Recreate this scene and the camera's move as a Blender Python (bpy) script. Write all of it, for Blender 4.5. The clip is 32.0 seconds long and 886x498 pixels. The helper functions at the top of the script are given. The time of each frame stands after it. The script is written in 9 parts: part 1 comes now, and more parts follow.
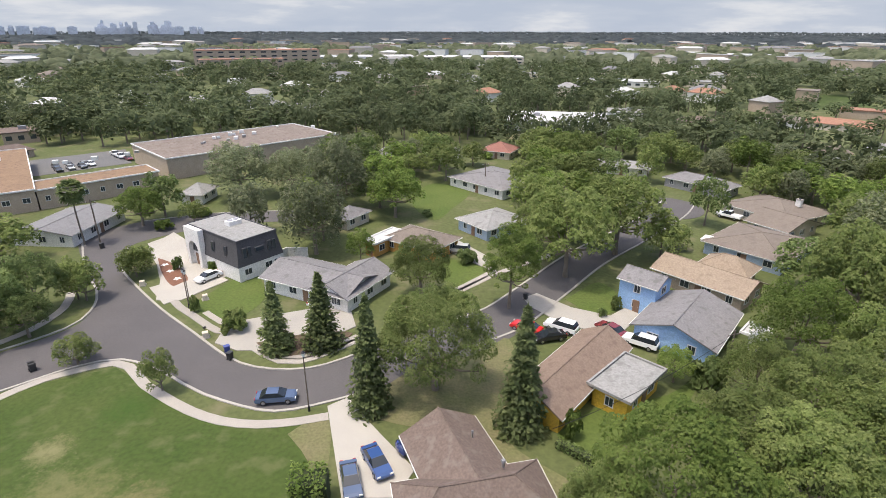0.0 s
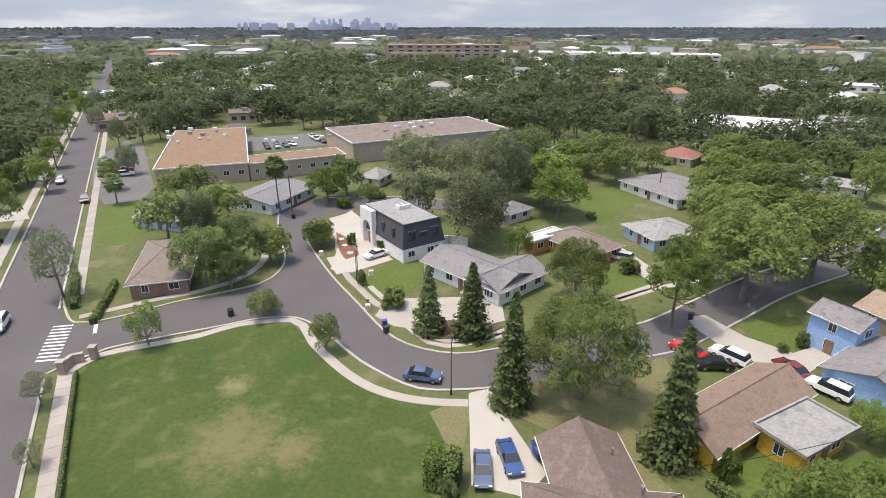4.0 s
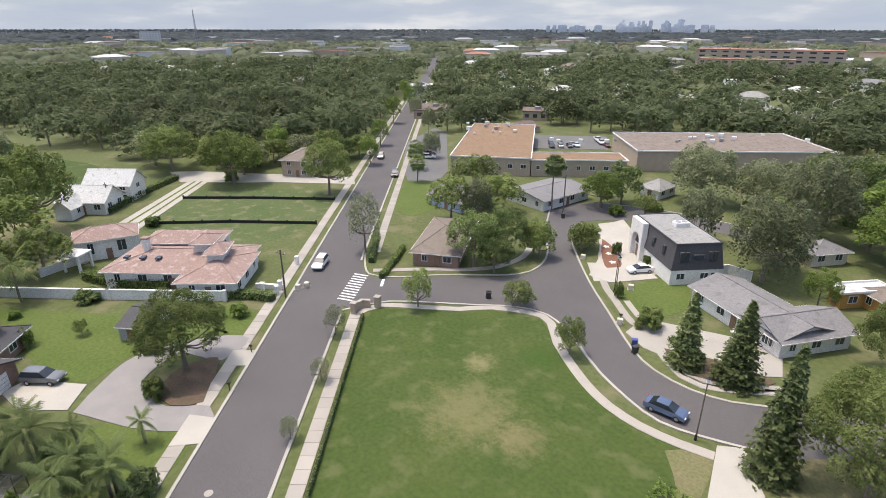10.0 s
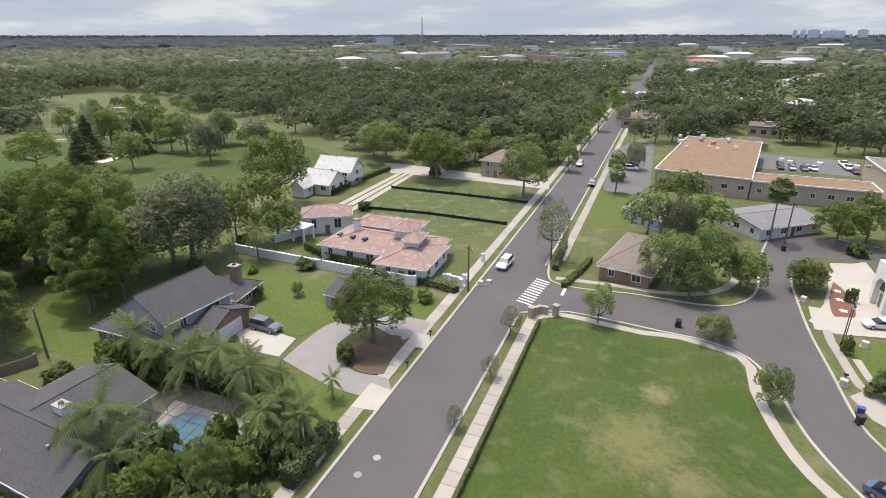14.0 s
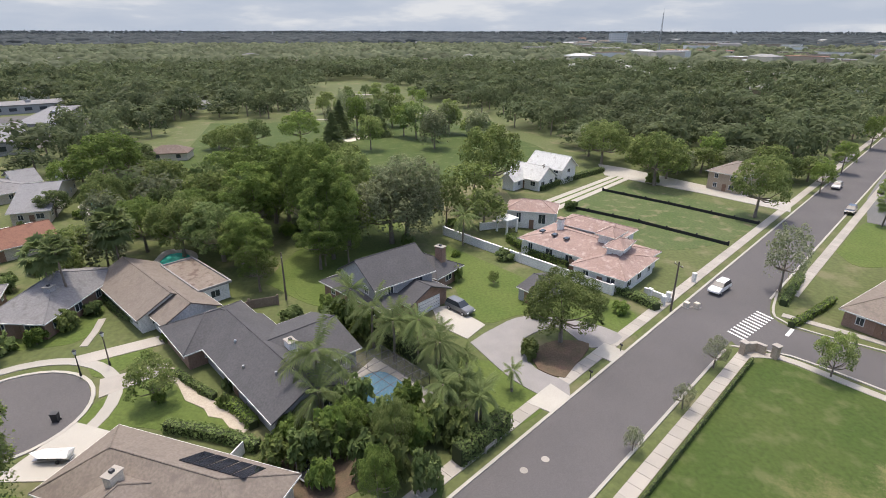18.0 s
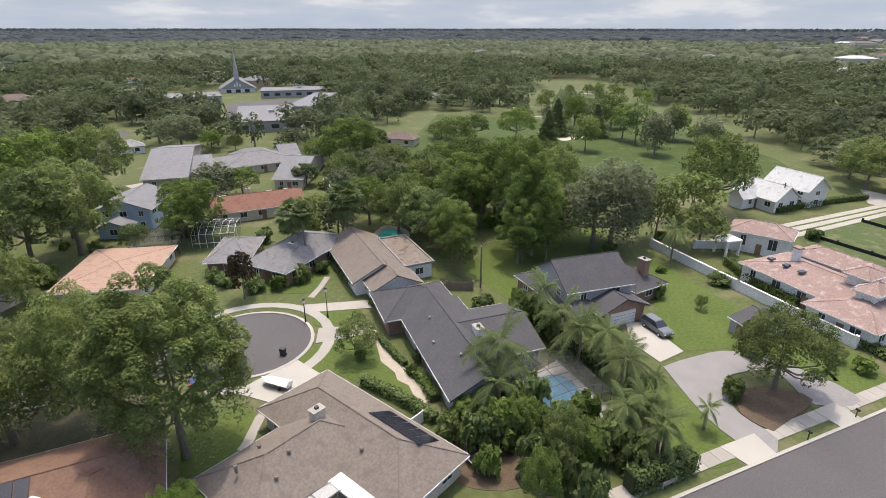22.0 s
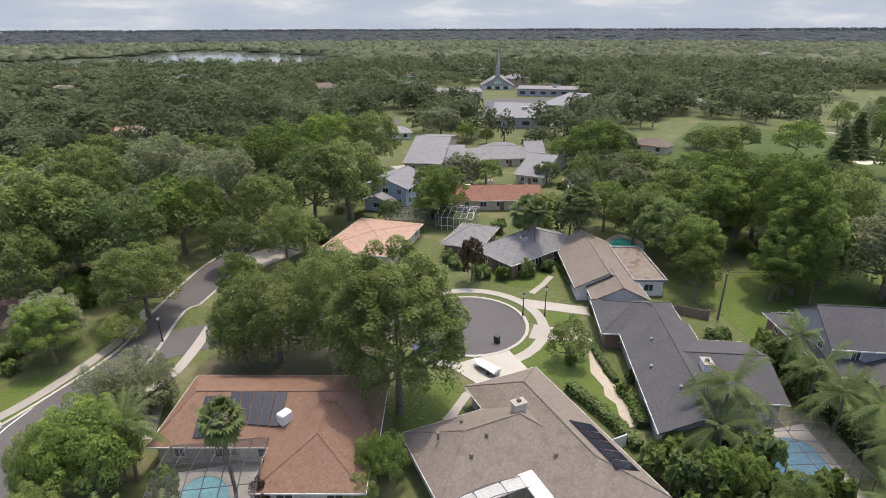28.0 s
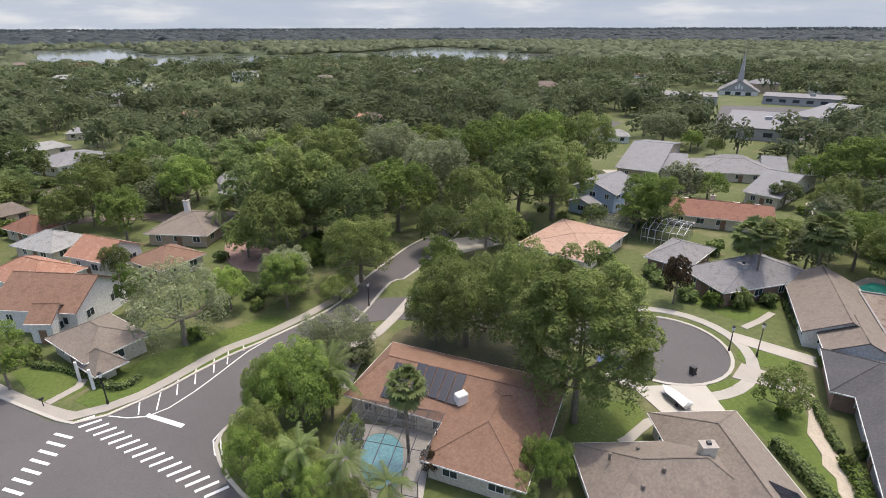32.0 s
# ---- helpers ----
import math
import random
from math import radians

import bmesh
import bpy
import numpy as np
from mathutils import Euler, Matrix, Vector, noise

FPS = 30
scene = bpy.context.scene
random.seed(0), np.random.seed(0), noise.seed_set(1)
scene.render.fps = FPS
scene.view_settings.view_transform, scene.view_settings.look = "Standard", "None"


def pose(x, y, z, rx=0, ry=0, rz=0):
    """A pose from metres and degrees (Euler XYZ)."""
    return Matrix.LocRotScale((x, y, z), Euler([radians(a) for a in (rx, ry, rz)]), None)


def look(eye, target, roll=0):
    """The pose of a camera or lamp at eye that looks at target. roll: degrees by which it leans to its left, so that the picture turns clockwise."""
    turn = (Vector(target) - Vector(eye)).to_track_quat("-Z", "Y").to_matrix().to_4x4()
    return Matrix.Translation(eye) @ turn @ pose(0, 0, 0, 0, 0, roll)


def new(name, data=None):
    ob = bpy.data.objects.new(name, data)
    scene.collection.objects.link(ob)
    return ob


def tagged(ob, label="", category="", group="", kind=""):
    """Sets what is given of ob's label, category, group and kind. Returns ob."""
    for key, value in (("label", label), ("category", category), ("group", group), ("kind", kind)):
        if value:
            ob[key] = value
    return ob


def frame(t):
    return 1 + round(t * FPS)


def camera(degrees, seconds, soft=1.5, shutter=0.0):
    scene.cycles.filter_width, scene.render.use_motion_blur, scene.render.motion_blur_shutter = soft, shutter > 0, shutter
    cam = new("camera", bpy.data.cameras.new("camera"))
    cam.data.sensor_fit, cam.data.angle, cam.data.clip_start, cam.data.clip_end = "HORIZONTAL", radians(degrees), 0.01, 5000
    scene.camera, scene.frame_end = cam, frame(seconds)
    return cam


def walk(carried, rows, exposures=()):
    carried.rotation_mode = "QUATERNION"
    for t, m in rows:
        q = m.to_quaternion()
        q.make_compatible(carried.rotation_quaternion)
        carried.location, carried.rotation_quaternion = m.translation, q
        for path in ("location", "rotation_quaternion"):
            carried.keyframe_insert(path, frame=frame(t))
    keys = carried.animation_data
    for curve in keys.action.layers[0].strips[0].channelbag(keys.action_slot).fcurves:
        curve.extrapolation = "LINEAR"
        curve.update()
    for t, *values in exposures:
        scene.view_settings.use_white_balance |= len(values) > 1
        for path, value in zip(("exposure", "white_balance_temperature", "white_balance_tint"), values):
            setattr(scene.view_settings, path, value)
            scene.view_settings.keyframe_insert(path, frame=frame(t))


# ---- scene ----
cam = camera(78.6, 32.0, soft=0.9)
PATH = [
    (0, 0, 0, 40, 68.01, -0.09, 1.84),
    (0.5, 0, 0, 40, 67.99, -0.04, 3.90),
    (1, 0, 0, 40, 67.93, -0.05, 5.98),
    (1.5, 0, 0, 40, 67.89, -0.03, 8.16),
    (2, 0, 0, 40, 67.84, 0.00, 10.36),
    (2.5, 0, 0, 40, 67.79, 0.03, 12.47),
    (3, 0, 0, 40, 67.74, -0.02, 14.65),
    (3.5, 0, 0, 40, 67.67, -0.02, 17.03),
    (5.5, 0, 0, 40, 67.50, 0.06, 28.25),
    (6, 0, 0, 40, 67.53, 0.08, 30.89),
    (6.5, 0, 0, 40, 67.56, -0.03, 33.33),
    (7, 0, 0, 40, 67.61, -0.06, 35.41),
    (7.5, 0, 0, 40, 67.62, -0.05, 37.73),
    (8, 0, 0, 40, 67.64, -0.03, 40.26),
    (8.5, 0, 0, 40, 67.68, -0.05, 42.42),
    (9, 0, 0, 40, 67.69, -0.06, 44.29),
    (9.5, 0, 0, 40, 67.72, -0.06, 46.53),
    (10, 0, 0, 40, 67.80, -0.03, 49.11),
    (10.5, 0, 0, 40, 67.84, -0.04, 51.69),
    (11, 0, 0, 40, 67.93, 0.04, 54.28),
    (11.5, 0, 0, 40, 68.00, 0.02, 56.89),
    (12, 0, 0, 40, 68.03, 0.03, 59.21),
    (12.5, 0, 0, 40, 68.06, -0.01, 61.47),
    (13, 0, 0, 40, 68.13, 0.02, 63.89),
    (13.5, 0, 0, 40, 68.22, 0.13, 66.72),
    (14, 0, 0, 40, 68.29, 0.07, 70.04),
    (14.5, 0, 0, 40, 68.33, -0.01, 73.13),
    (16.5, 0, 0, 40, 68.08, -0.13, 83.53),
    (17, 0, 0, 40, 68.00, -0.09, 86.36),
    (17.5, 0, 0, 40, 67.99, -0.06, 89.55),
    (18, 0, 0, 40, 67.95, -0.08, 92.60),
    (18.5, 0, 0, 40, 67.91, -0.06, 95.34),
    (19, 0, 0, 40, 67.87, -0.04, 97.68),
    (19.5, 0, 0, 40, 67.80, -0.01, 100.06),
    (20, 0, 0, 40, 67.75, -0.04, 102.93),
    (20.5, 0, 0, 40, 67.73, -0.01, 106.48),
    (21, 0, 0, 40, 67.73, -0.01, 109.79),
    (21.5, 0, 0, 40, 67.72, 0.02, 112.48),
    (22, 0, 0, 40, 67.72, -0.04, 114.96),
    (22.5, 0, 0, 40, 67.76, -0.06, 117.61),
    (23, 0, 0, 40, 67.78, -0.10, 120.25),
    (23.5, 0, 0, 40, 67.78, -0.05, 122.46),
    (24, 0, 0, 40, 67.76, -0.01, 124.64),
    (24.5, 0, 0, 40, 67.76, 0.08, 126.78),
    (25, 0, 0, 40, 67.77, 0.13, 128.53),
    (25.5, 0, 0, 40, 67.75, 0.18, 130.29),
    (27.5, 0, 0, 40, 67.77, 0.19, 138.22),
    (28, 0, 0, 40, 67.75, 0.18, 140.53),
    (28.5, 0, 0, 40, 67.74, 0.24, 143.35),
    (29, 0, 0, 40, 67.74, 0.27, 146.46),
    (29.5, 0, 0, 40, 67.73, 0.26, 149.24),
    (30, 0, 0, 40, 67.73, 0.23, 151.98),
    (30.5, 0, 0, 40, 67.73, 0.24, 154.53),
    (31, 0, 0, 40, 67.71, 0.23, 157.16),
    (31.5, 0, 0, 40, 67.68, 0.18, 159.83),
    (32, 0, 0, 40, 67.66, 0.14, 162.79),
]

walk(cam, [(t, pose(*p)) for t, *p in PATH])

# ---- light ----
SUN_EL, SUN_AZ = radians(74), math.atan2(-0.41, -0.91)
sun_way = Vector((math.cos(SUN_EL) * math.cos(SUN_AZ), math.cos(SUN_EL) * math.sin(SUN_AZ), math.sin(SUN_EL)))
world = bpy.data.worlds.new("sky")
scene.world = world
world.use_nodes = True
wn = world.node_tree.nodes
sky = wn.new("ShaderNodeTexSky")
sky.sky_type, sky.sun_disc = "NISHITA", False
sky.sun_elevation, sky.sun_rotation = SUN_EL, radians(90) - SUN_AZ
sky.air_density, sky.dust_density = 0.75, 4.0
world.node_tree.links.new(sky.outputs[0], wn["Background"].inputs[0])
wn["Background"].inputs[1].default_value = 0.15
sun = new("sun", bpy.data.lights.new("sun", "SUN"))
sun.data.energy, sun.data.angle, sun.data.color = 1.26, radians(0.6), (1.0, 0.925, 0.79)
sun.matrix_world = look(sun_way * 100, (0, 0, 0))
scene.view_settings.exposure = 1.1


# ---- materials ----
def mat(name, c1, c2=None, rough=0.85, scale=0.3, fine=6.0, bump=0.15, metal=0.0, c3=None, spread=0.25, rand=0.0, spec=0.3):
    """Two-scale mottled surface in object metres; c3 shows as sparse stains; rand varies it piece by piece."""
    m = bpy.data.materials.new(name)
    m.use_nodes = True
    nt, b = m.node_tree, m.node_tree.nodes["Principled BSDF"]
    L = nt.links.new
    geo = nt.nodes.new("ShaderNodeNewGeometry")
    n1 = nt.nodes.new("ShaderNodeTexNoise")
    n1.inputs["Scale"].default_value, n1.inputs["Detail"].default_value = scale, 6
    n2 = nt.nodes.new("ShaderNodeTexNoise")
    n2.inputs["Scale"].default_value, n2.inputs["Detail"].default_value = fine, 4
    for n in (n1, n2):
        L(geo.outputs["Position"], n.inputs["Vector"])
    c2 = c2 or tuple(v * 0.8 for v in c1)
    mixf = nt.nodes.new("ShaderNodeMapRange")
    mixf.inputs["From Min"].default_value, mixf.inputs["From Max"].default_value = 0.5 - spread, 0.5 + spread
    L(n1.outputs[0], mixf.inputs["Value"])
    mx = nt.nodes.new("ShaderNodeMix")
    mx.data_type = "RGBA"
    mx.inputs["A"].default_value, mx.inputs["B"].default_value = (*c1, 1), (*c2, 1)
    L(mixf.outputs[0], mx.inputs["Factor"])
    out = mx.outputs["Result"]
    g2 = nt.nodes.new("ShaderNodeMapRange")
    g2.inputs["From Min"].default_value, g2.inputs["From Max"].default_value = 0.3, 0.7
    g2.inputs["To Min"].default_value, g2.inputs["To Max"].default_value = 0.82, 1.16
    L(n2.outputs[0], g2.inputs["Value"])
    mul = nt.nodes.new("ShaderNodeMix")
    mul.data_type, mul.blend_type = "RGBA", "MULTIPLY"
    mul.inputs["Factor"].default_value = 1
    L(out, mul.inputs["A"])
    L(g2.outputs[0], mul.inputs["B"])
    out = mul.outputs["Result"]
    if c3:
        n3 = nt.nodes.new("ShaderNodeTexNoise")
        n3.inputs["Scale"].default_value, n3.inputs["Detail"].default_value = scale * 2.7, 8
        L(geo.outputs["Position"], n3.inputs["Vector"])
        r3 = nt.nodes.new("ShaderNodeMapRange")
        r3.inputs["From Min"].default_value, r3.inputs["From Max"].default_value = 0.54, 0.68
        L(n3.outputs[0], r3.inputs["Value"])
        m3 = nt.nodes.new("ShaderNodeMix")
        m3.data_type = "RGBA"
        L(r3.outputs[0], m3.inputs["Factor"])
        L(out, m3.inputs["A"])
        m3.inputs["B"].default_value = (*c3, 1)
        out = m3.outputs["Result"]
    if rand:
        oi = nt.nodes.new("ShaderNodeObjectInfo")
        rr = nt.nodes.new("ShaderNodeMapRange")
        rr.inputs["To Min"].default_value, rr.inputs["To Max"].default_value = 1 - rand, 1 + rand
        L(oi.outputs["Random"], rr.inputs["Value"])
        m4 = nt.nodes.new("ShaderNodeMix")
        m4.data_type, m4.blend_type = "RGBA", "MULTIPLY"
        m4.inputs["Factor"].default_value = 1
        L(out, m4.inputs["A"])
        L(rr.outputs[0], m4.inputs["B"])
        out = m4.outputs["Result"]
    L(out, b.inputs["Base Color"])
    b.inputs["Roughness"].default_value, b.inputs["Metallic"].default_value = rough, metal
    b.inputs["Specular IOR Level"].default_value = spec
    if bump:
        bp = nt.nodes.new("ShaderNodeBump")
        bp.inputs["Strength"].default_value, bp.inputs["Distance"].default_value = bump, 0.1
        L(n2.outputs[0], bp.inputs["Height"])
        L(bp.outputs[0], b.inputs["Normal"])
    return m


def leafmat(name, c1, c2, rand=0.25, tone=0.0):
    """Foliage: colour varies leaf by leaf and tree by tree, with light passing through."""
    m = bpy.data.materials.new(name)
    m.use_nodes = True
    nt, b = m.node_tree, m.node_tree.nodes["Principled BSDF"]
    L = nt.links.new
    geo = nt.nodes.new("ShaderNodeNewGeometry")
    oi = nt.nodes.new("ShaderNodeObjectInfo")
    mx = nt.nodes.new("ShaderNodeMix")
    mx.data_type = "RGBA"
    mx.inputs["A"].default_value, mx.inputs["B"].default_value = (*c1, 1), (*c2, 1)
    rf = nt.nodes.new("ShaderNodeMapRange")
    rf.inputs["To Min"].default_value, rf.inputs["To Max"].default_value = 0.22, 0.78
    L(geo.outputs["Random Per Island"], rf.inputs["Value"])
    if tone:
        # crowns side by side differ in tone
        tn, tr_, ad = (nt.nodes.new(k) for k in ("ShaderNodeTexNoise", "ShaderNodeMapRange", "ShaderNodeMath"))
        tn.inputs["Scale"].default_value, tn.inputs["Detail"].default_value = tone, 2
        L(geo.outputs["Position"], tn.inputs["Vector"])
        tr_.inputs["From Min"].default_value, tr_.inputs["From Max"].default_value = 0.34, 0.66
        rf.inputs["To Min"].default_value, rf.inputs["To Max"].default_value = 0.0, 0.4
        tr_.inputs["To Min"].default_value, tr_.inputs["To Max"].default_value = 0.0, 0.6
        L(tn.outputs[0], tr_.inputs["Value"])
        L(rf.outputs[0], ad.inputs[0])
        L(tr_.outputs[0], ad.inputs[1])
        L(ad.outputs[0], mx.inputs["Factor"])
    else:
        L(rf.outputs[0], mx.inputs["Factor"])
    rr = nt.nodes.new("ShaderNodeMapRange")
    rr.inputs["To Min"].default_value, rr.inputs["To Max"].default_value = 1 - rand, 1 + rand
    L(oi.outputs["Random"], rr.inputs["Value"])
    nz = nt.nodes.new("ShaderNodeTexNoise")
    nz.inputs["Scale"].default_value, nz.inputs["Detail"].default_value, nz.inputs["Roughness"].default_value = 0.011, 4, 0.8
    L(geo.outputs["Position"], nz.inputs["Vector"])
    r2 = nt.nodes.new("ShaderNodeMapRange")
    r2.inputs["From Min"].default_value, r2.inputs["From Max"].default_value = 0.3, 0.7
    r2.inputs["To Min"].default_value, r2.inputs["To Max"].default_value = 0.62, 1.38
    L(nz.outputs[0], r2.inputs["Value"])
    pr = nt.nodes.new("ShaderNodeMath")
    pr.operation = "MULTIPLY"
    L(rr.outputs[0], pr.inputs[0])
    L(r2.outputs[0], pr.inputs[1])
    mul = nt.nodes.new("ShaderNodeMix")
    mul.data_type, mul.blend_type = "RGBA", "MULTIPLY"
    mul.inputs["Factor"].default_value = 1
    L(mx.outputs["Result"], mul.inputs["A"])
    L(pr.outputs[0], mul.inputs["B"])
    L(mul.outputs["Result"], b.inputs["Base Color"])
    b.inputs["Roughness"].default_value = 0.75
    b.inputs["Specular IOR Level"].default_value = 0.15
    tr = nt.nodes.new("ShaderNodeBsdfTranslucent")
    L(mul.outputs["Result"], tr.inputs["Color"])
    ms = nt.nodes.new("ShaderNodeMixShader")
    ms.inputs[0].default_value = 0.48
    L(b.outputs[0], ms.inputs[1])
    L(tr.outputs[0], ms.inputs[2])
    L(ms.outputs[0], nt.nodes["Material Output"].inputs["Surface"])
    return m


def plain(name, c, rough=0.5, metal=0.0, spec=0.5, emit=0.0):
    m = bpy.data.materials.new(name)
    m.use_nodes = True
    b = m.node_tree.nodes["Principled BSDF"]
    b.inputs["Base Color"].default_value = (*c, 1)
    b.inputs["Roughness"].default_value, b.inputs["Metallic"].default_value = rough, metal
    b.inputs["Specular IOR Level"].default_value = spec
    if emit:
        b.inputs["Emission Color"].default_value, b.inputs["Emission Strength"].default_value = (*c, 1), emit
    return m


GRASS = mat("grass", (0.076, 0.094, 0.029), (0.1, 0.112, 0.043), scale=0.06, fine=1.3, bump=0.5, c3=(0.14, 0.13, 0.068), rough=0.95)
LUSH = mat("lush_grass", (0.068, 0.102, 0.019), (0.094, 0.12, 0.029), scale=0.16, fine=2.2, bump=0.5, rough=0.95)
def worn(m, x, y, r, c):
    """A bleached, trampled patch with ragged rim round x, y."""
    nt = m.node_tree
    L = nt.links.new
    b = nt.nodes["Principled BSDF"]
    src = b.inputs["Base Color"].links[0].from_socket
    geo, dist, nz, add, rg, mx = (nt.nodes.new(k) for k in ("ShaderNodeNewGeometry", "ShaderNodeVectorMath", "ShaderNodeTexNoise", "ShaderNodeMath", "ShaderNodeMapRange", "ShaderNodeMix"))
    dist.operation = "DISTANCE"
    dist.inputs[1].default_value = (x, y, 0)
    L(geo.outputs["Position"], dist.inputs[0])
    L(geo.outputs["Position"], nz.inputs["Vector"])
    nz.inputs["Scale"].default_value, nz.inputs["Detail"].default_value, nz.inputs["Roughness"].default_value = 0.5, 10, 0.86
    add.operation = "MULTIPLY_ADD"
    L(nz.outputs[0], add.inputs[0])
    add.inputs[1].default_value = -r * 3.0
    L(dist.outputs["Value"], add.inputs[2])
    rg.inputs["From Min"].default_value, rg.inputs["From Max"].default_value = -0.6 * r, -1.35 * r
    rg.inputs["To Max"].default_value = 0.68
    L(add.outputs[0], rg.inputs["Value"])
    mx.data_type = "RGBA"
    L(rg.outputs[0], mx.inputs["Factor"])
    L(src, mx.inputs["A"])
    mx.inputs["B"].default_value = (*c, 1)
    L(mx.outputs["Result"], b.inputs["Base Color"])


FIELD = mat("field_grass", (0.039, 0.067, 0.011), (0.062, 0.083, 0.019), scale=0.13, fine=1.8, bump=0.5, c3=(0.085, 0.1, 0.034), rough=0.95)
worn(FIELD, *(-35.8, 34.5), 7.5, (0.165, 0.15, 0.068))
worn(FIELD, *(-41.5, 42.2), 3.0, (0.2, 0.18, 0.09))
worn(FIELD, *(-28.9, 35.4), 4.0, (0.17, 0.145, 0.07))
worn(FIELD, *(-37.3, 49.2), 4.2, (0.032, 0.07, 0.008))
DRY = mat("dry_grass", (0.16, 0.14, 0.075), (0.12, 0.13, 0.05), scale=0.3, fine=3, bump=0.4, rough=0.95)
MULCH = mat("mulch", (0.13, 0.085, 0.06), (0.09, 0.075, 0.045), scale=0.6, fine=5, bump=0.5, rough=0.95)
WOODFLOOR = mat("forest_floor", (0.035, 0.05, 0.018), (0.055, 0.065, 0.028), scale=0.05, fine=0.6, bump=0.3, rough=0.95)
ASPHALT = mat("asphalt", (0.087, 0.081, 0.081), (0.105, 0.097, 0.096), scale=0.12, fine=9, bump=0.12, rough=0.9)
LOT = mat("old_asphalt", (0.115, 0.115, 0.115), (0.15, 0.145, 0.14), scale=0.1, fine=6, bump=0.1, rough=0.9)
CONC = mat("concrete", (0.35, 0.32, 0.28), (0.29, 0.265, 0.235), scale=0.25, fine=30, bump=0.1, c3=(0.3, 0.28, 0.245), rand=0.1)
CONCW = mat("pale_concrete", (0.385, 0.36, 0.315), (0.325, 0.305, 0.27), scale=0.22, fine=30, bump=0.1, rand=0.07)
PAVER = mat("paver_drive", (0.215, 0.203, 0.197), (0.255, 0.24, 0.23), scale=0.5, fine=10, bump=0.15)
PAINTW = mat("road_paint", (0.72, 0.71, 0.68), (0.6, 0.59, 0.57), scale=1.5, fine=8, bump=0.05, rough=0.7)


# ---- building blocks ----
def mesh_ob(name, verts, faces, material, parent=None, smooth=False):
    me = bpy.data.meshes.new(name)
    me.from_pydata(verts, [], faces)
    me.update()
    if material:
        me.materials.append(material)
    if smooth:
        me.polygons.foreach_set("use_smooth", [True] * len(me.polygons))
    ob = new(name, me)
    ob.parent = parent
    return ob


def part(name, bm, material, parent, label=""):
    me = bpy.data.meshes.new(name)
    bm.to_mesh(me)
    bm.free()
    me.materials.append(material)
    ob = new(name, me)
    ob.parent = parent
    if label:
        ob["label"] = label
    return ob


def empty(name, x, y, z=0.0, ang=0.0, label="", category="", group="", kind=""):
    ob = new(name)
    ob.matrix_basis = pose(x, y, z, 0, 0, ang)
    return tagged(ob, label, category, group, kind)


def smooth_line(pts, step=2.0):
    """A Catmull-Rom line through the points."""
    if len(pts) < 3:
        return [Vector(p[:2]) for p in pts]
    P = [Vector(p[:2]) for p in pts]
    P = [P[0] * 2 - P[1]] + P + [P[-1] * 2 - P[-2]]
    out = []
    for i in range(1, len(P) - 2):
        n = max(1, int((P[i + 1] - P[i]).length / step))
        for k in range(n):
            t = k / n
            a, b, c, d = P[i - 1:i + 3]
            out.append(0.5 * (2 * b + (c - a) * t + (2 * a - 5 * b + 4 * c - d) * t * t + (3 * b - a - 3 * c + d) * t ** 3))
    out.append(P[-2])
    return out


def strip(name, pts, w0, w1, z, thick, material, parent=None, raw=False):
    """A slab along a line, from w0 to w1 metres to its left."""
    line = [Vector(p[:2]) for p in pts] if raw else smooth_line(pts)
    v, f = [], []
    n = len(line)
    for i, p in enumerate(line):
        d = (line[min(i + 1, n - 1)] - line[max(i - 1, 0)]).normalized()
        l = Vector((-d.y, d.x))
        a, b = p + l * w0, p + l * w1
        v += [(a.x, a.y, z), (b.x, b.y, z), (b.x, b.y, z - thick), (a.x, a.y, z - thick)]
    for i in range(n - 1):
        j = i * 4
        for k in range(4):
            f.append((j + k, j + 4 + k, j + 4 + (k + 1) % 4, j + (k + 1) % 4))
    f += [(0, 1, 2, 3), (n * 4 - 1, n * 4 - 2, n * 4 - 3, n * 4 - 4)]
    ob = mesh_ob(name, v, f, material, parent)
    bm = bmesh.new()
    bm.from_mesh(ob.data)
    bmesh.ops.recalc_face_normals(bm, faces=bm.faces)
    bm.to_mesh(ob.data)
    bm.free()
    return ob


def patch(name, pts, z, material, smooth=True, thick=0.15, parent=None):
    """A flat slab with the outline given."""
    P = smooth_line(list(pts) + [pts[0]], 1.5)[:-1] if smooth else [Vector(p) for p in pts]
    area = sum(P[i].x * P[(i + 1) % len(P)].y - P[(i + 1) % len(P)].x * P[i].y for i in range(len(P)))
    if area < 0:
        P.reverse()
    n = len(P)
    v = [(p.x, p.y, z) for p in P] + [(p.x, p.y, z - thick) for p in P]
    f = [tuple(range(n))] + [(i, n + i, n + (i + 1) % n, (i + 1) % n) for i in range(n)]
    return mesh_ob(name, v, f, material, parent)


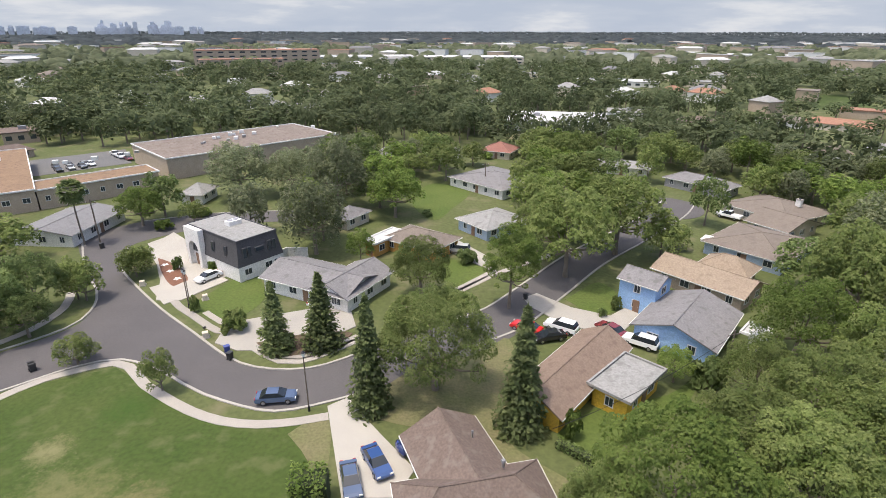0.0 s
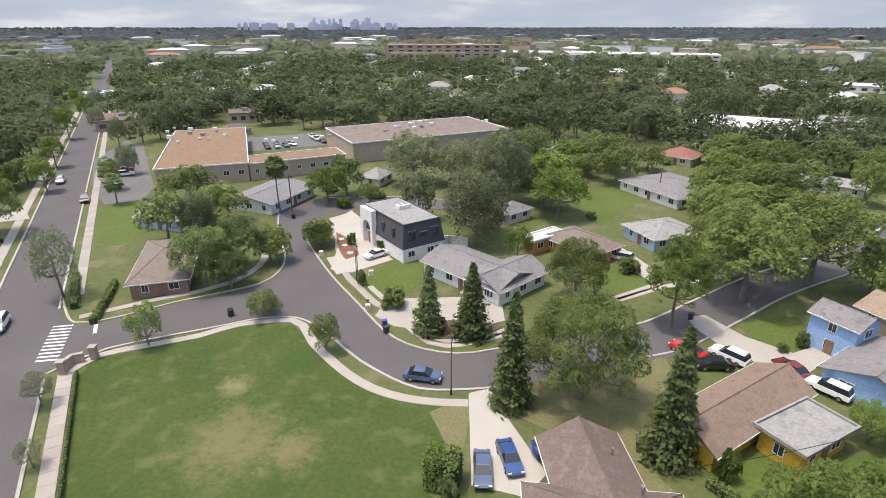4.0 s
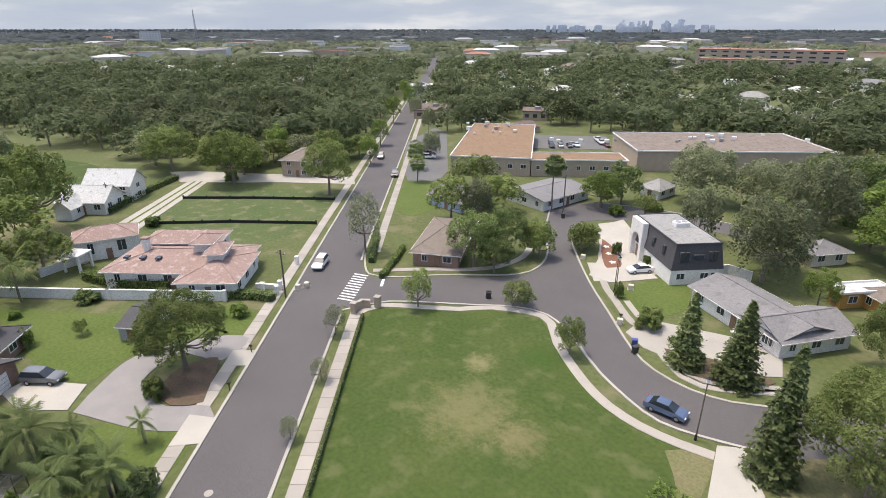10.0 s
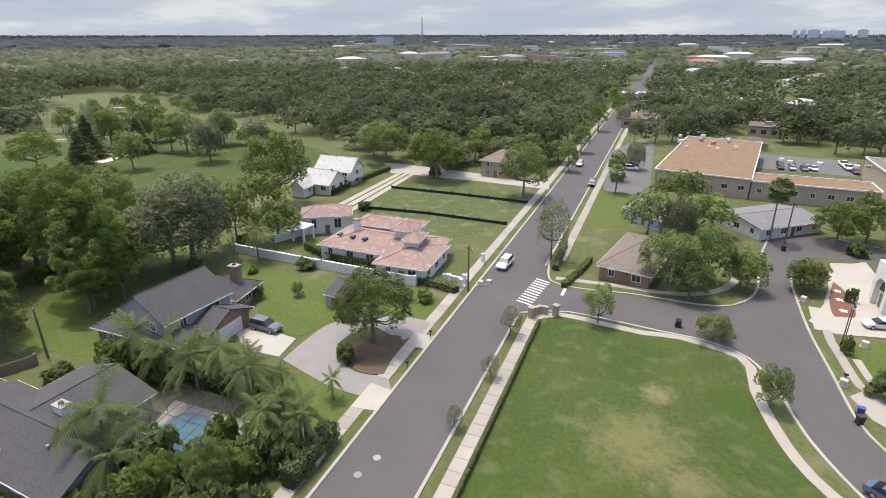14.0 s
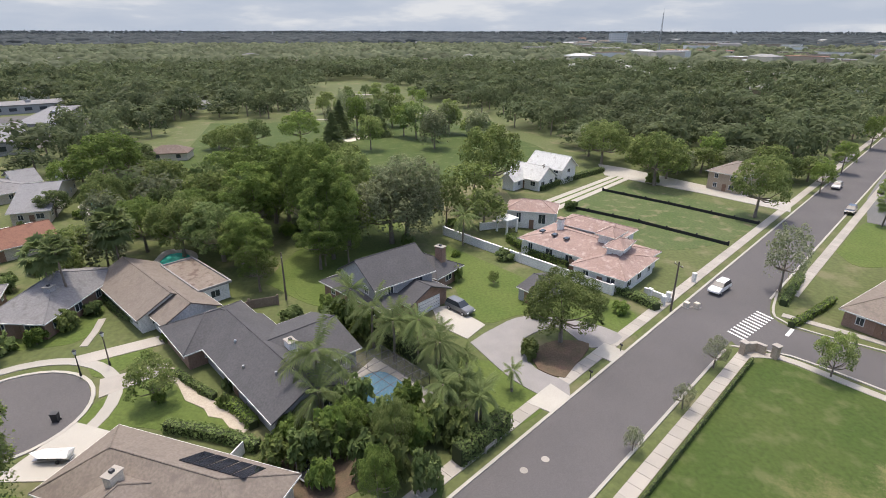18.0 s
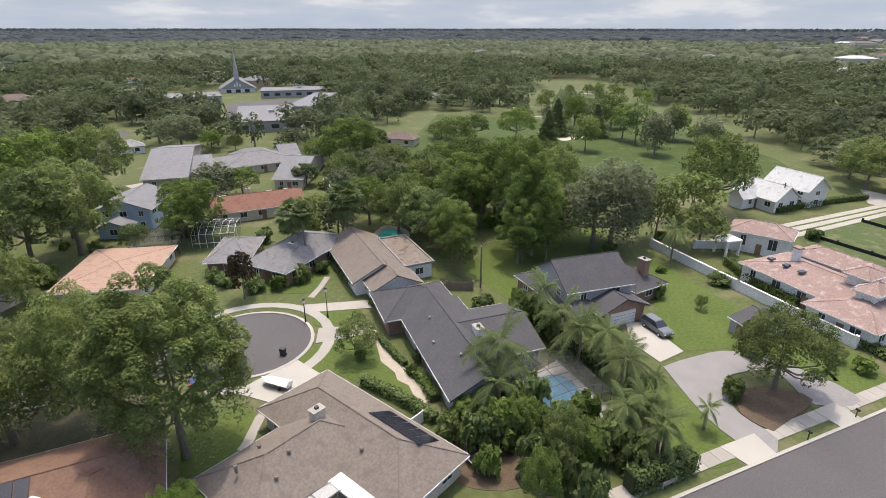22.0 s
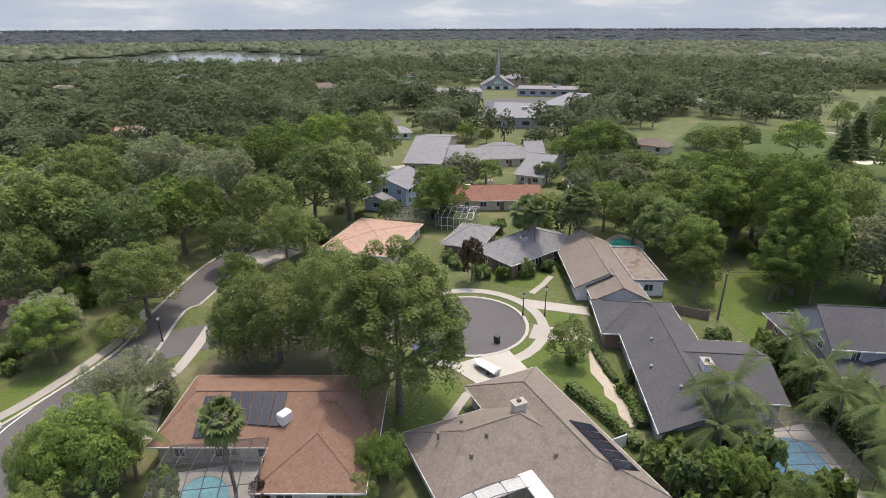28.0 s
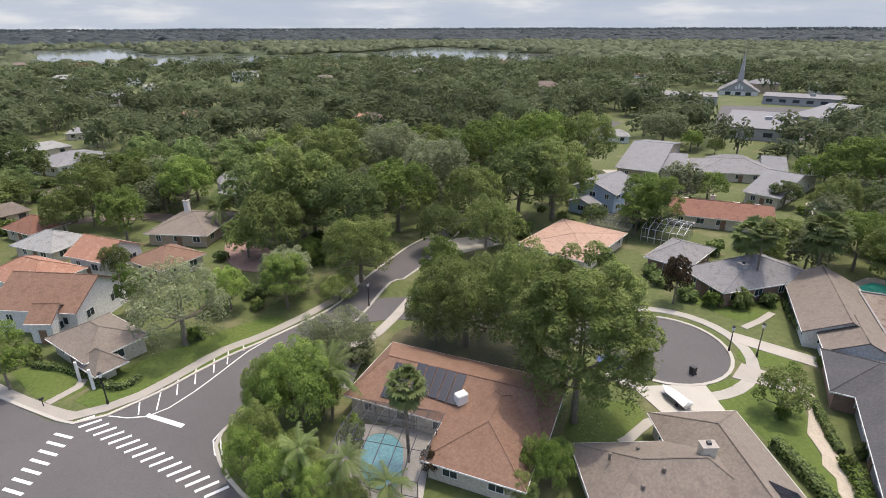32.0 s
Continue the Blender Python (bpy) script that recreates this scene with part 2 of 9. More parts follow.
def ribbon(name, left, right, z, material, n=70, thick=0.15):
    """A flat slab between two edge lines that run the same way."""
    def even(pts):
        P = smooth_line(pts, 1.0)
        run = [0.0]
        for a, b in zip(P, P[1:]):
            run.append(run[-1] + (b - a).length)
        xs = np.linspace(0, run[-1], n)
        return list(zip(np.interp(xs, run, [p.x for p in P]), np.interp(xs, run, [p.y for p in P])))
    A, B = even(left), even(right)
    v = [(x, y, z) for x, y in A] + [(x, y, z) for x, y in B] + [(x, y, z - thick) for x, y in A] + [(x, y, z - thick) for x, y in B]
    f = []
    for i in range(n - 1):
        f += [(i, i + 1, n + i + 1, n + i), (i, 2 * n + i, 2 * n + i + 1, i + 1), (n + i, n + i + 1, 3 * n + i + 1, 3 * n + i)]
    return mesh_ob(name, v, f, material)


CLEAR = [(-46.6, -50.8, 9.5), (50, 128, 10), (-33, -62, 5)]          # (x, y, radius) kept free of woods


def clear(x, y, r):
    CLEAR.append((x, y, r))


def box(bm, cx, cy, cz, sx, sy, sz, ang=0.0, bevel=0.0):
    r = bmesh.ops.create_cube(bm, size=1, matrix=Matrix.Translation((cx, cy, cz)) @ Matrix.Rotation(radians(ang), 4, "Z") @ Matrix.Diagonal((sx, sy, sz, 1)))
    if bevel:
        es = {e for v in r["verts"] for e in v.link_edges}
        bmesh.ops.bevel(bm, geom=list(es), offset=bevel, segments=1, affect="EDGES")
    return r["verts"]


def one_box(name, material, parent, cx, cy, cz, sx, sy, sz, ang=0.0, bevel=0.0, label=""):
    bm = bmesh.new()
    box(bm, cx, cy, cz, sx, sy, sz, ang, bevel)
    return part(name, bm, material, parent, label)


def tube(bm, a, b, r0, r1, seg=8):
    a, b = Vector(a), Vector(b)
    d = b - a
    m = Matrix.Translation((a + b) / 2) @ d.to_track_quat("Z", "Y").to_matrix().to_4x4()
    return bmesh.ops.create_cone(bm, cap_ends=True, segments=seg, radius1=r0, radius2=r1, depth=d.length, matrix=m)["verts"]


# ---- ground ----
def ground_sheet():
    v, f = [(0, 0, 0)], []
    rings, seg = (60, 150, 400, 1000, 2500, 5200), 72
    for r in rings:
        v += [(r * math.cos(2 * math.pi * k / seg), r * math.sin(2 * math.pi * k / seg), 0) for k in range(seg)]
    f += [(0, 1 + k, 1 + (k + 1) % seg) for k in range(seg)]
    for i in range(len(rings) - 1):
        a, b = 1 + i * seg, 1 + (i + 1) * seg
        f += [(a + k, b + k, b + (k + 1) % seg, a + (k + 1) % seg) for k in range(seg)]
    return tagged(mesh_ob("ground", v, f, GRASS), "patchy green and dry suburban grass ground", "ground", kind="structure")


ground_sheet()

# main street: s runs along it to the south-east, n across it to the north-east
U, N = Vector((0.747, -0.665)), Vector((0.665, 0.747))


def st(s, n):
    p = U * s + N * n
    return (p.x, p.y)


K0, K1 = -25.6, -16.6       # its two kerb lines


def street(name, pts, width, label, kerbs=True):
    ob = strip(name, pts, -width / 2, width / 2, 0.03, 0.2, ASPHALT)
    tagged(ob, label, "road", kind="structure")
    if kerbs:
        for s in (-1, 1):
            k = strip("kerb", pts, s * width / 2, s * (width / 2 + 0.35), 0.14, 0.3, CONCW)
            tagged(k, "pale concrete kerb along the street", "kerb", kind="structure")
    return ob


main_a = [st(s, (K0 + K1) / 2) for s in (-900, -700, -560, -420, -300, -200, -120, -60, -20, 20, 70, 140)]
tagged(strip("road", main_a, -4.5, 4.5, 0.03, 0.2, ASPHALT), "smooth grey asphalt main street", "road", kind="structure")


def kerb_run(a, b, n0, n1):
    tagged(strip("kerb", [st(a, n0), st(b, n0)], 0, n1 - n0, 0.14, 0.3, CONCW, raw=True), "pale concrete kerb along the main street", "kerb", kind="structure")


def walk_run(a, b, n0, n1, mat_=CONC, name="pavement"):
    """A footway of separate slabs along the main street."""
    base = tagged(new(name), "pale concrete footway slabs beside the main street", "pavement", kind="structure")
    L = 1.8 if b - a < 160 else 6.0
    k = int((b - a) / L)
    L = (b - a) / k
    me = None
    for i in range(k):
        s0 = a + i * L + 0.02
        if me is None:
            o = strip("slab", [st(0, 0), st(L - 0.04, 0)], 0, n1 - n0, 0, 0.15, mat_, base, raw=True)
            me = o.data
        else:
            o = new("slab", me)
            o.parent = base
        p = st(s0, n0)
        o.location = (p[0], p[1], 0.1)
    return base


for a, b in ((-330, -120), (-120, -22), (-22, 27)):
    walk_run(a, b, -28.9, -27.2)
for a, b in ((-330, -150), (-150, -96), (-74, -22), (-22, 45)):
    walk_run(a, b, -15.0, -13.4)
kerb_run(-330, 24, -25.95, K0)
kerb_run(-330, -92, K1, -16.25)
kerb_run(-71.5, 45, K1, -16.25)


# ---- side streets ----
road_b = patch("road", [st(-94, -16.7)] + [(-73.4, 46.2), (-68.6, 49.8), (-64.6, 55.8), (-60.9, 59.9), (-56.1, 66), (-56, 71.1), (-59.1, 77.7), (-67.5, 87.6)] + [(-77.6, 102), (-71, 113)] +
               [(-56, 119.5), (-30, 123)] + [(-28, 116), (-50, 112.5), (-62, 104), (-65.5, 97)] + [(-61.3, 88), (-56.6, 82.6), (-46.5, 73), (-37.8, 65.8), (-30.7, 60), (-26, 57.6), (-20.9, 57.2), (-16.8, 58.5), (-12.6, 61.7)] + [(-5, 67), (2, 73.5)] +
               [(9, 68.5), (0.5, 60.5)] + [(-12, 52.7), (-16.7, 50.5), (-20.6, 49.4), (-24.7, 50.2), (-29.9, 52.2), (-33.3, 54.1), (-37.7, 56.8), (-43.9, 59), (-48.9, 57.1), (-53.9, 52.4), (-58.8, 47.9), (-63.2, 43.3), (-64.8, 39.7)] + [st(-74.5, -16.7)], 0.034, ASPHALT)
tagged(road_b, "grey asphalt side street that bends past the lawn", "road", kind="structure")
street("road", [(0.5, 67), (7, 72), (14.5, 82), (24, 95), (36, 108), (49, 123), (56, 134)], 7.2, "shaded grey asphalt side street under oaks")
tagged(patch("road", [(50 + 9 * math.cos(a * 0.4), 128 + 9 * math.sin(a * 0.4)) for a in range(16)], 0.05, ASPHALT), "round end of the shaded side street", "road", kind="structure")


def kerb_line(pts, side=0.35):
    tagged(strip("kerb", pts, 0, side, 0.14, 0.3, CONCW), "pale concrete kerb along the side street", "kerb", kind="structure")


kerb_line([st(-96, -16.6)] + [(-73.7, 46.5), (-68.9, 50.1), (-64.9, 56.1), (-61.2, 60.3), (-56.4, 66.3), (-56.1, 71.6), (-59.3, 78.2), (-67.5, 87.6)] + [(-77.6, 102)], 0.35)
kerb_line([(-65.5, 97)] + [(-61.3, 88), (-56.6, 82.6), (-46.5, 73), (-37.8, 65.8), (-30.7, 60), (-26, 57.6), (-20.9, 57.2), (-16.8, 58.5), (-12.6, 61.7)], 0.35)
kerb_line([st(-73, -16.4)] + [(-64.8, 39.7), (-63.2, 43.3), (-58.8, 47.9), (-53.9, 52.4), (-48.9, 57.1), (-43.9, 59), (-37.7, 56.8), (-33.3, 54.1), (-29.9, 52.2), (-24.7, 50.2), (-20.6, 49.4), (-16.7, 50.5), (-12, 52.7)], -0.35)
kerb_line([(-71, 113), (-56, 119.5), (-30, 123)], 0.35)


def path(pts, width, name="footpath", m=CONC, label="narrow concrete footpath across the grass", z=0.09):
    return tagged(strip(name, pts, -width / 2, width / 2, z, 0.2, m), label, "path", kind="structure")


# footpaths of the bend
path([(-62.9, 36.5), (-62.8, 41.5), (-57.5, 46.7), (-53.9, 50), (-50.9, 54.2), (-44.2, 58), (-40.3, 55.8), (-37.9, 53.6), (-34.8, 51.6), (-30.2, 49), (-25.9, 47.4), (-21.6, 47), (-17.6, 47.6), (-14.3, 48.6)], 1.3)
path([(-74.5, 48.1), (-68, 56.5), (-64.2, 60.6), (-61.2, 66), (-61.1, 72.6), (-63.5, 77.8)], 1.3)
path([(-56.5, 92.4), (-50.8, 83.1), (-44.8, 74.9), (-39.9, 70.7), (-34.3, 66.4), (-30.7, 65.8), (-28, 63.1), (-23.2, 60.1), (-18.5, 61.2), (-14, 65.7)], 1.2)
path([(-31.4, 65.9), (-25.5, 60.6), (-20.5, 59.2), (-13.4, 65)], 1.2)

# south street, crossing and turning circle
LEFT_D = [(24.6, -57), (21.4, -57.4), (19.1, -58.7), (15.5, -60.9), (12.6, -63.3), (9.4, -65.7), (3.7, -68.9), (-5.6, -75.3), (-11.2, -83), (-22.1, -95.4), (-27.9, -100)]
RIGHT_D = [(-21.8, -85.7), (-15.7, -81.5), (-7.3, -69.4)] + [(2.5, -61), (6, -56.5)] + [(7, -53.7), (9.2, -51), (9.7, -49), (8.2, -43.8)]
road_d = ribbon("road", [st(64, K0 + 0.5), st(59, K0)] + LEFT_D + [(-60, -129), (-150, -212)], [st(26, K0 + 0.5), st(30, K0)] + RIGHT_D[::-1] + [(-53, -124), (-146, -217)], 0.036, ASPHALT)
tagged(road_d, "grey asphalt street leading to the crossing", "road", kind="structure")
kerb_line([st(110, -25.6), st(75, -25.6), st(62, -25.7)] + LEFT_D, 0.4)
kerb_line([(-53, -124)] + RIGHT_D + [st(30, -25.8), st(24, -25.6)], 0.4)
path([(40.4, -72), (34.8, -66.5), (29.9, -62.1), (25, -58.6), (21.8, -59.1), (18.5, -60.5), (15.8, -62.6), (9.9, -67.7), (3.7, -70.7), (-5.8, -77.8), (-11.6, -85.7)], 1.5)
path([(-4.9, -63.2), (-9.4, -64.8), (-14.1, -69.9), (-18.8, -76.2), (-24.8, -83.5)], 1.5)
CIRC = Vector((-46.6, -50.8))
tagged(patch("road", [(CIRC.x + 8.2 * math.cos(a * 0.35), CIRC.y + 8.2 * math.sin(a * 0.35)) for a in range(18)], 0.05, ASPHALT), "round asphalt end of the cul-de-sac", "road", kind="structure")
tagged(strip("road", [(CIRC.x + 3, CIRC.y - 3), (-38, -58), (-28, -66), (-16, -72), (-8, -73)], -3.6, 3.6, 0.04, 0.2, ASPHALT), "short asphalt street to the cul-de-sac", "road", kind="structure")
tagged(strip("kerb", [(CIRC.x + 8.2 * math.cos(radians(d)), CIRC.y + 8.2 * math.sin(radians(d))) for d in range(20, 285, 11)], 0, -0.45, 0.14, 0.3, CONCW), "pale concrete kerb round the cul-de-sac", "kerb", kind="structure")
tagged(strip("pavement", [(CIRC.x + 10 * math.cos(radians(d)), CIRC.y + 10 * math.sin(radians(d))) for d in range(15, 270, 11)], 0, -1.5, 0.1, 0.2, CONCW), "pale concrete footway round the cul-de-sac", "pavement", kind="structure")

# ---- driveways and yards ----
def drive(pts, m=CONCW, label="pale concrete driveway", smooth=False, z=0.11):
    return tagged(patch("driveway", pts, z, m, smooth=smooth), label, "driveway", kind="structure")


drive([(-14.8, 50.3), (-12.5, 52.2), (-9.8, 48), (-4, 41), (-5.5, 37.5), (-10.5, 37.3)], label="pale concrete driveway of the brown-roofed house")
drive([(-61.6, 97.3), (-60.7, 106.3), (-50, 96.5), (-43.6, 86.3), (-39.6, 83.2), (-44.1, 75.6), (-48.2, 75.5), (-52.4, 85.5)], label="cream concrete forecourt of the black and white house")
drive([(-62.7, 99.6), (-60.9, 103.5), (-50.1, 93.3), (-40.6, 84.7), (-43.5, 78), (-46.1, 74), (-51.6, 79.8), (-49.4, 82.1)], label="cream concrete forecourt of the black and white house", z=0.1)
drive([(-33.4, 63.2), (-33.8, 68.7), (-29.2, 70.7), (-17.3, 75.7), (-14.8, 68.3), (-20.6, 62.6), (-26.4, 61.6), (-29.6, 61.4)])
drive([(10.4, 78.3), (12.9, 80), (17.6, 75.3), (23, 72.8), (28.2, 77.5), (27.3, 72.9), (23.4, 67.8), (16.4, 69.2), (11.4, 75.1)])
drive([(-3, 98.9), (-0.7, 104.5), (7.4, 92.7), (5.9, 88.6)])
drive([(-74, -4.9), (-75.2, -2.3), (-69.3, 3.1), (-65.3, 0.5), (-68.8, -3.7)], label="pale concrete apron before the garage")
drive([(-64.4, 0.9), (-68.1, 4), (-72.2, 9.3), (-70.6, 18.2), (-66.8, 22.2), (-63.8, 17.3), (-69.2, 13.6), (-65.9, 8.5), (-63.1, 8), (-58.6, 9.2), (-55.5, 12.9), (-52.1, 11.3), (-56, 6.2)], PAVER, "grey paver horseshoe driveway", smooth=True)
drive([st(-61.5, -25.9), st(-58, -25.9), st(-58, -28.9), st(-61.5, -28.9)], z=0.13)
drive([st(-48, -25.9), st(-44, -25.9), st(-43.5, -28.9), st(-48.5, -28.9)], z=0.13)
drive([(-116, 5.9), (-131.1, 18.7), (-159.5, 43.5), (-155.8, 47.7), (-126.7, 23.6), (-111.1, 9.8)], label="striped concrete drive of the white house")
drive([(-173.8, 42.1), (-168.6, 49.1), (-132.2, 80.5), (-125.7, 76.7), (-141.6, 61.3), (-159.2, 40.9)], label="pale concrete lane", z=0.115)
drive([(-37.4, -44.4), (-39.9, -44), (-46, -42.3), (-44.7, -37.5), (-37.8, -38)], label="pale concrete driveway with a covered boat on it")
drive([(-58.4, -51.1), (-64, -42.8), (-62.1, -40.9), (-56.9, -48.6)], CONC, "stained concrete driveway")
drive([(-53.7, -44.6), (-57.8, -38.2), (-55.6, -37.1), (-50.2, -42.5)], CONC)
drive([(-0.9, -63.7), (-7.4, -59.6), (-5.1, -54.2), (-1.4, -56.5)], CONC)
drive([(-29.7, -97.5), (-41.1, -97.4), (-40.8, -91.8), (-30.9, -89.7)], CONCW)
for p in ((-53.8, 89.2), (-51.4, 86.5), (-48.6, 83.4)):
    tagged(patch("inlay_flower", [(p[0] + (0.55 + 0.18 * math.cos(5 * a)) * math.cos(a), p[1] + (0.55 + 0.18 * math.cos(5 * a)) * math.sin(a)) for a in [k * 0.314 for k in range(20)]], 0.145, PAINTW), "pale flower shape set in the red inlay", "paving", kind="structure")
tagged(patch("forecourt_inlay", [(-56.7, 92.2), (-53.7, 90.6), (-49.2, 86.6), (-46.5, 82.8), (-47.8, 80.4), (-52.4, 85.5)], 0.13, mat("red_mosaic", (0.15, 0.07, 0.045), (0.19, 0.095, 0.06), scale=1.2, fine=6)), "rust-red mosaic inlay in the forecourt", "paving", kind="structure")
path([(-56.2, -37.5), (-53.8, -34.1), (-50.8, -31.7), (-49.6, -29), (-48.3, -27.9), (-48, -26.2), (-46.6, -24.8), (-45.8, -23)], 1.5, m=mat("tan_path", (0.4, 0.345, 0.275), (0.35, 0.3, 0.24), scale=0.8), label="winding tan paved garden path")
path([(-37, -38.7), (-35.3, -38.7), (-31.7, -37.1), (-30.6, -36.8)], 1.1)
path([(-60.9, -51.6), (-64.7, -52.5), (-68.4, -53.8)], 1.0)
path([(28.5, -62), (26, -64.5), (25.8, -66)], 1.1)
path([(-38.6, 71.9), (-34.8, 68.9), (-32.3, 67.8)], 1.0)
path([(0, 81.1), (6.7, 89.1)], 1.3, m=CONCW)
path([(0.4, 80.6), (6.9, 87.6), (14.7, 94.2), (22.2, 100.2)], 1.2)

# lawns
def lawn(pts, m=LUSH, z=0.03, label="mown bright green lawn", smooth=True):
    return tagged(patch("lawn", pts, z, m, smooth=smooth, thick=0.2), label, "lawn", kind="structure")


field = [st(-73, -12.8), st(-40, -12.8), st(0, -12.8), st(44, -12.8)] + [(20, 2), (2, 34)] + [(-13.9, 34.8), (-14.6, 47.7), (-21.4, 46.7), (-25.8, 47.1), (-30, 48.8), (-34.6, 51.2), (-37.7, 53.2), (-40.6, 55.2), (-43.5, 57), (-50.5, 53.6), (-57, 46.2), (-61.3, 41.8)]
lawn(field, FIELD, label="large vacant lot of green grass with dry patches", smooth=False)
lawn([(-42.2, 74.3), (-36.8, 86), (-31.1, 76.5), (-34.8, 68.9)], LUSH)
lawn([(-101.2, -4.2), (-82.6, 13.1), (-70.3, 20.7), (-69.8, 17.9), (-73, 9.5), (-70.2, 2.8), (-81.3, -1.6)], LUSH)
lawn([(-61.3, -2.1), (-59.2, 4.8), (-52.9, 10.2), (-47.4, 4.6), (-54.7, -0.2)], LUSH)
lawn([(-149.1, 43.1), (-124.1, 66.9), (-105, 52.3), (-102, 33.6), (-129.1, 22.8)], mat("rough_lawn", (0.06, 0.09, 0.025), (0.085, 0.105, 0.04), scale=0.12, fine=2, bump=0.5, c3=(0.15, 0.135, 0.075), rough=0.95), label="terraced green lawn with dry patches")
lawn([(-43, -41.4), (-49.4, -42.3), (-54.7, -37.8), (-49.1, -30.1), (-45.9, -24.1), (-44.5, -28.4), (-45.6, -36)], LUSH)
lawn([(-59, -61.6), (-69, -64.6), (-72.5, -56.6), (-65.5, -53.2), (-61.7, -53.6)], LUSH)
lawn([(-56.9, -48.6), (-61.8, -42.3), (-59.1, -41.2), (-54.1, -45)], LUSH)
lawn([(-28.9, -44), (-36.1, -42.3), (-35.7, -39.8), (-29.9, -36.9), (-25.6, -39.3)], LUSH)
lawn([(35, -70.3), (31.1, -71.7), (24.1, -66.9), (27.1, -62.1), (30.6, -64.2)], LUSH)
lawn([(25.8, -61.7), (19.9, -68.2), (3.6, -75.5), (2.9, -70.2), (15.7, -61.9), (21.7, -58.8)], LUSH)
lawn([(17.2, 78.1), (24.1, 84.7), (26, 77.5), (21.3, 72.7)], LUSH)
lawn([(10.7, 46.5), (16.3, 51.3), (24.8, 53.7), (30.7, 58.5), (26.1, 51.7), (17.2, 45), (12.6, 42.5)], LUSH)
lawn([(-13.1, 136.7), (-6.9, 148.3), (2.5, 140), (-1.8, 125), (-5.5, 116.4), (-10.6, 124.6)], LUSH)
lawn([(-8.6, 92.9), (-3.4, 94.7), (5.2, 89.2), (0.2, 82.2)], LUSH)
lawn([(-219.3, -25.8), (-229, -3.2), (-202.4, 18), (-144.4, -7.5), (-160.1, -36.3), (-215.6, -53.1)], FIELD, label="open green golf fairway")
lawn([(-247, -118), (-158, -88), (-148, -60), (-146, -30), (-160, -4), (-176, 22), (-202, 26), (-240, 2), (-262, -20), (-255, -62)], FIELD, z=0.024, label="broad open golf fairway among trees")
lawn([(-144.6, -89.2), (-175.4, -79.8), (-150.6, -64.5), (-137.4, -73.1)], FIELD, label="open green golf fairway")
lawn([(-81.6, -34), (-94.8, -32.6), (-103.5, -23.9), (-93.8, -18.1), (-74.3, -21.2)], LUSH)
lawn([(-100.9, 72), (-119.1, 90), (-114.8, 95.7), (-97.3, 83.5), (-93.6, 72.1)], LUSH)
lawn([(-80.3, 17.7), (-78.7, 23.5), (-70.6, 26.3), (-67.2, 21.4)], LUSH)
lawn([(-293.9, 155.2), (-294, 180), (-253.7, 157), (-260.7, 139.2)], FIELD)
lawn([(231.4, 380.4), (258.1, 381.6), (222.7, 299.8), (200.3, 321.5)], FIELD)
tagged(patch("sand_bunker", [(-222.6, -53.4), (-223.6, -47.8), (-217.4, -39), (-214.7, -42.9), (-216.8, -50.8)], 0.06, mat("pale_sand", (0.55, 0.5, 0.4), (0.6, 0.55, 0.46), scale=0.3, fine=3, bump=0.2)), "pale sand bunker on the fairway", "bunker", kind="structure")
tagged(patch("sand_bunker", [(-209.9, -51.6), (-219.3, -48), (-218.1, -41.6), (-207.1, -44.7)], 0.06, mat("bunker_sand", (0.55, 0.5, 0.4), (0.6, 0.55, 0.46), scale=0.3, fine=3, bump=0.2)), "pale sand bunker on the fairway", "bunker", kind="structure")
for pts in ([(-114.5, 7.3), (-129.8, 20.3), (-157.5, 44.3)], [(-112.8, 8.6), (-127.9, 22), (-156.1, 45.6)]):
    tagged(strip("grass_strip", pts, -0.3, 0.3, 0.135, 0.05, LUSH, raw=True), "narrow grass strip let into the concrete drive", "lawn", kind="structure")
tagged(patch("road", [(-109.7, -131.2), (-116.6, -125.3), (-103.8, -110.4), (-95, -114.6)], 0.05, ASPHALT), "asphalt end of the second court", "road", kind="structure")
drive([(-92.7, -138.4), (-102.4, -134.7), (-106, -128), (-98, -126), (-91.5, -133)], label="pale concrete drive at the second court")
drive([(-111.3, -130.4), (-117.6, -126), (-112.1, -120.4), (-106.9, -125.7)], z=0.12, label="pale concrete drive at the second court")
tagged(patch("church_car_park", [(-166.7, -176.7), (-188.1, -154.5), (-220.1, -151.9), (-272.3, -195.3), (-263.6, -224.6), (-233.6, -243.1)], 0.05, ASPHALT, smooth=False), "grey asphalt car park of the church", "car park", kind="structure")
drive([(12, -108.7), (7.5, -108.5), (3.2, -101.9), (3.9, -93), (8.2, -93.9), (11.3, -100.2)], mat("brick_red_paver", (0.24, 0.15, 0.12), (0.29, 0.19, 0.16), scale=1.0, fine=8), "brick-red paved court among the trees", smooth=True)
tagged(strip("road", [(52.3, -131.8), (45.2, -133.4), (36.1, -133), (27, -130.9), (20.7, -122.6)], -2.2, 2.2, 0.05, 0.15, mat("brown_paving", (0.2, 0.15, 0.125), (0.25, 0.19, 0.16), scale=0.8, fine=6)), "narrow brown paved lane of the village", "road", kind="structure")
lawn([(-88.6, -34), (-103.8, -30.4), (-120.1, -18.5), (-100.6, -12.3), (-85.1, -21.8), (-75.9, -25.2)], LUSH, z=0.046, label="open meadow among the trees")
tagged(patch("bare_verge", [(-18, 45.6), (-16.6, 47.5), (-14.1, 48), (-12.9, 43.1), (-12.5, 38.9), (-13.4, 37.6), (-14.9, 41.9)], 0.047, DRY), "bare brown strip beside the driveway", "yard", kind="structure")
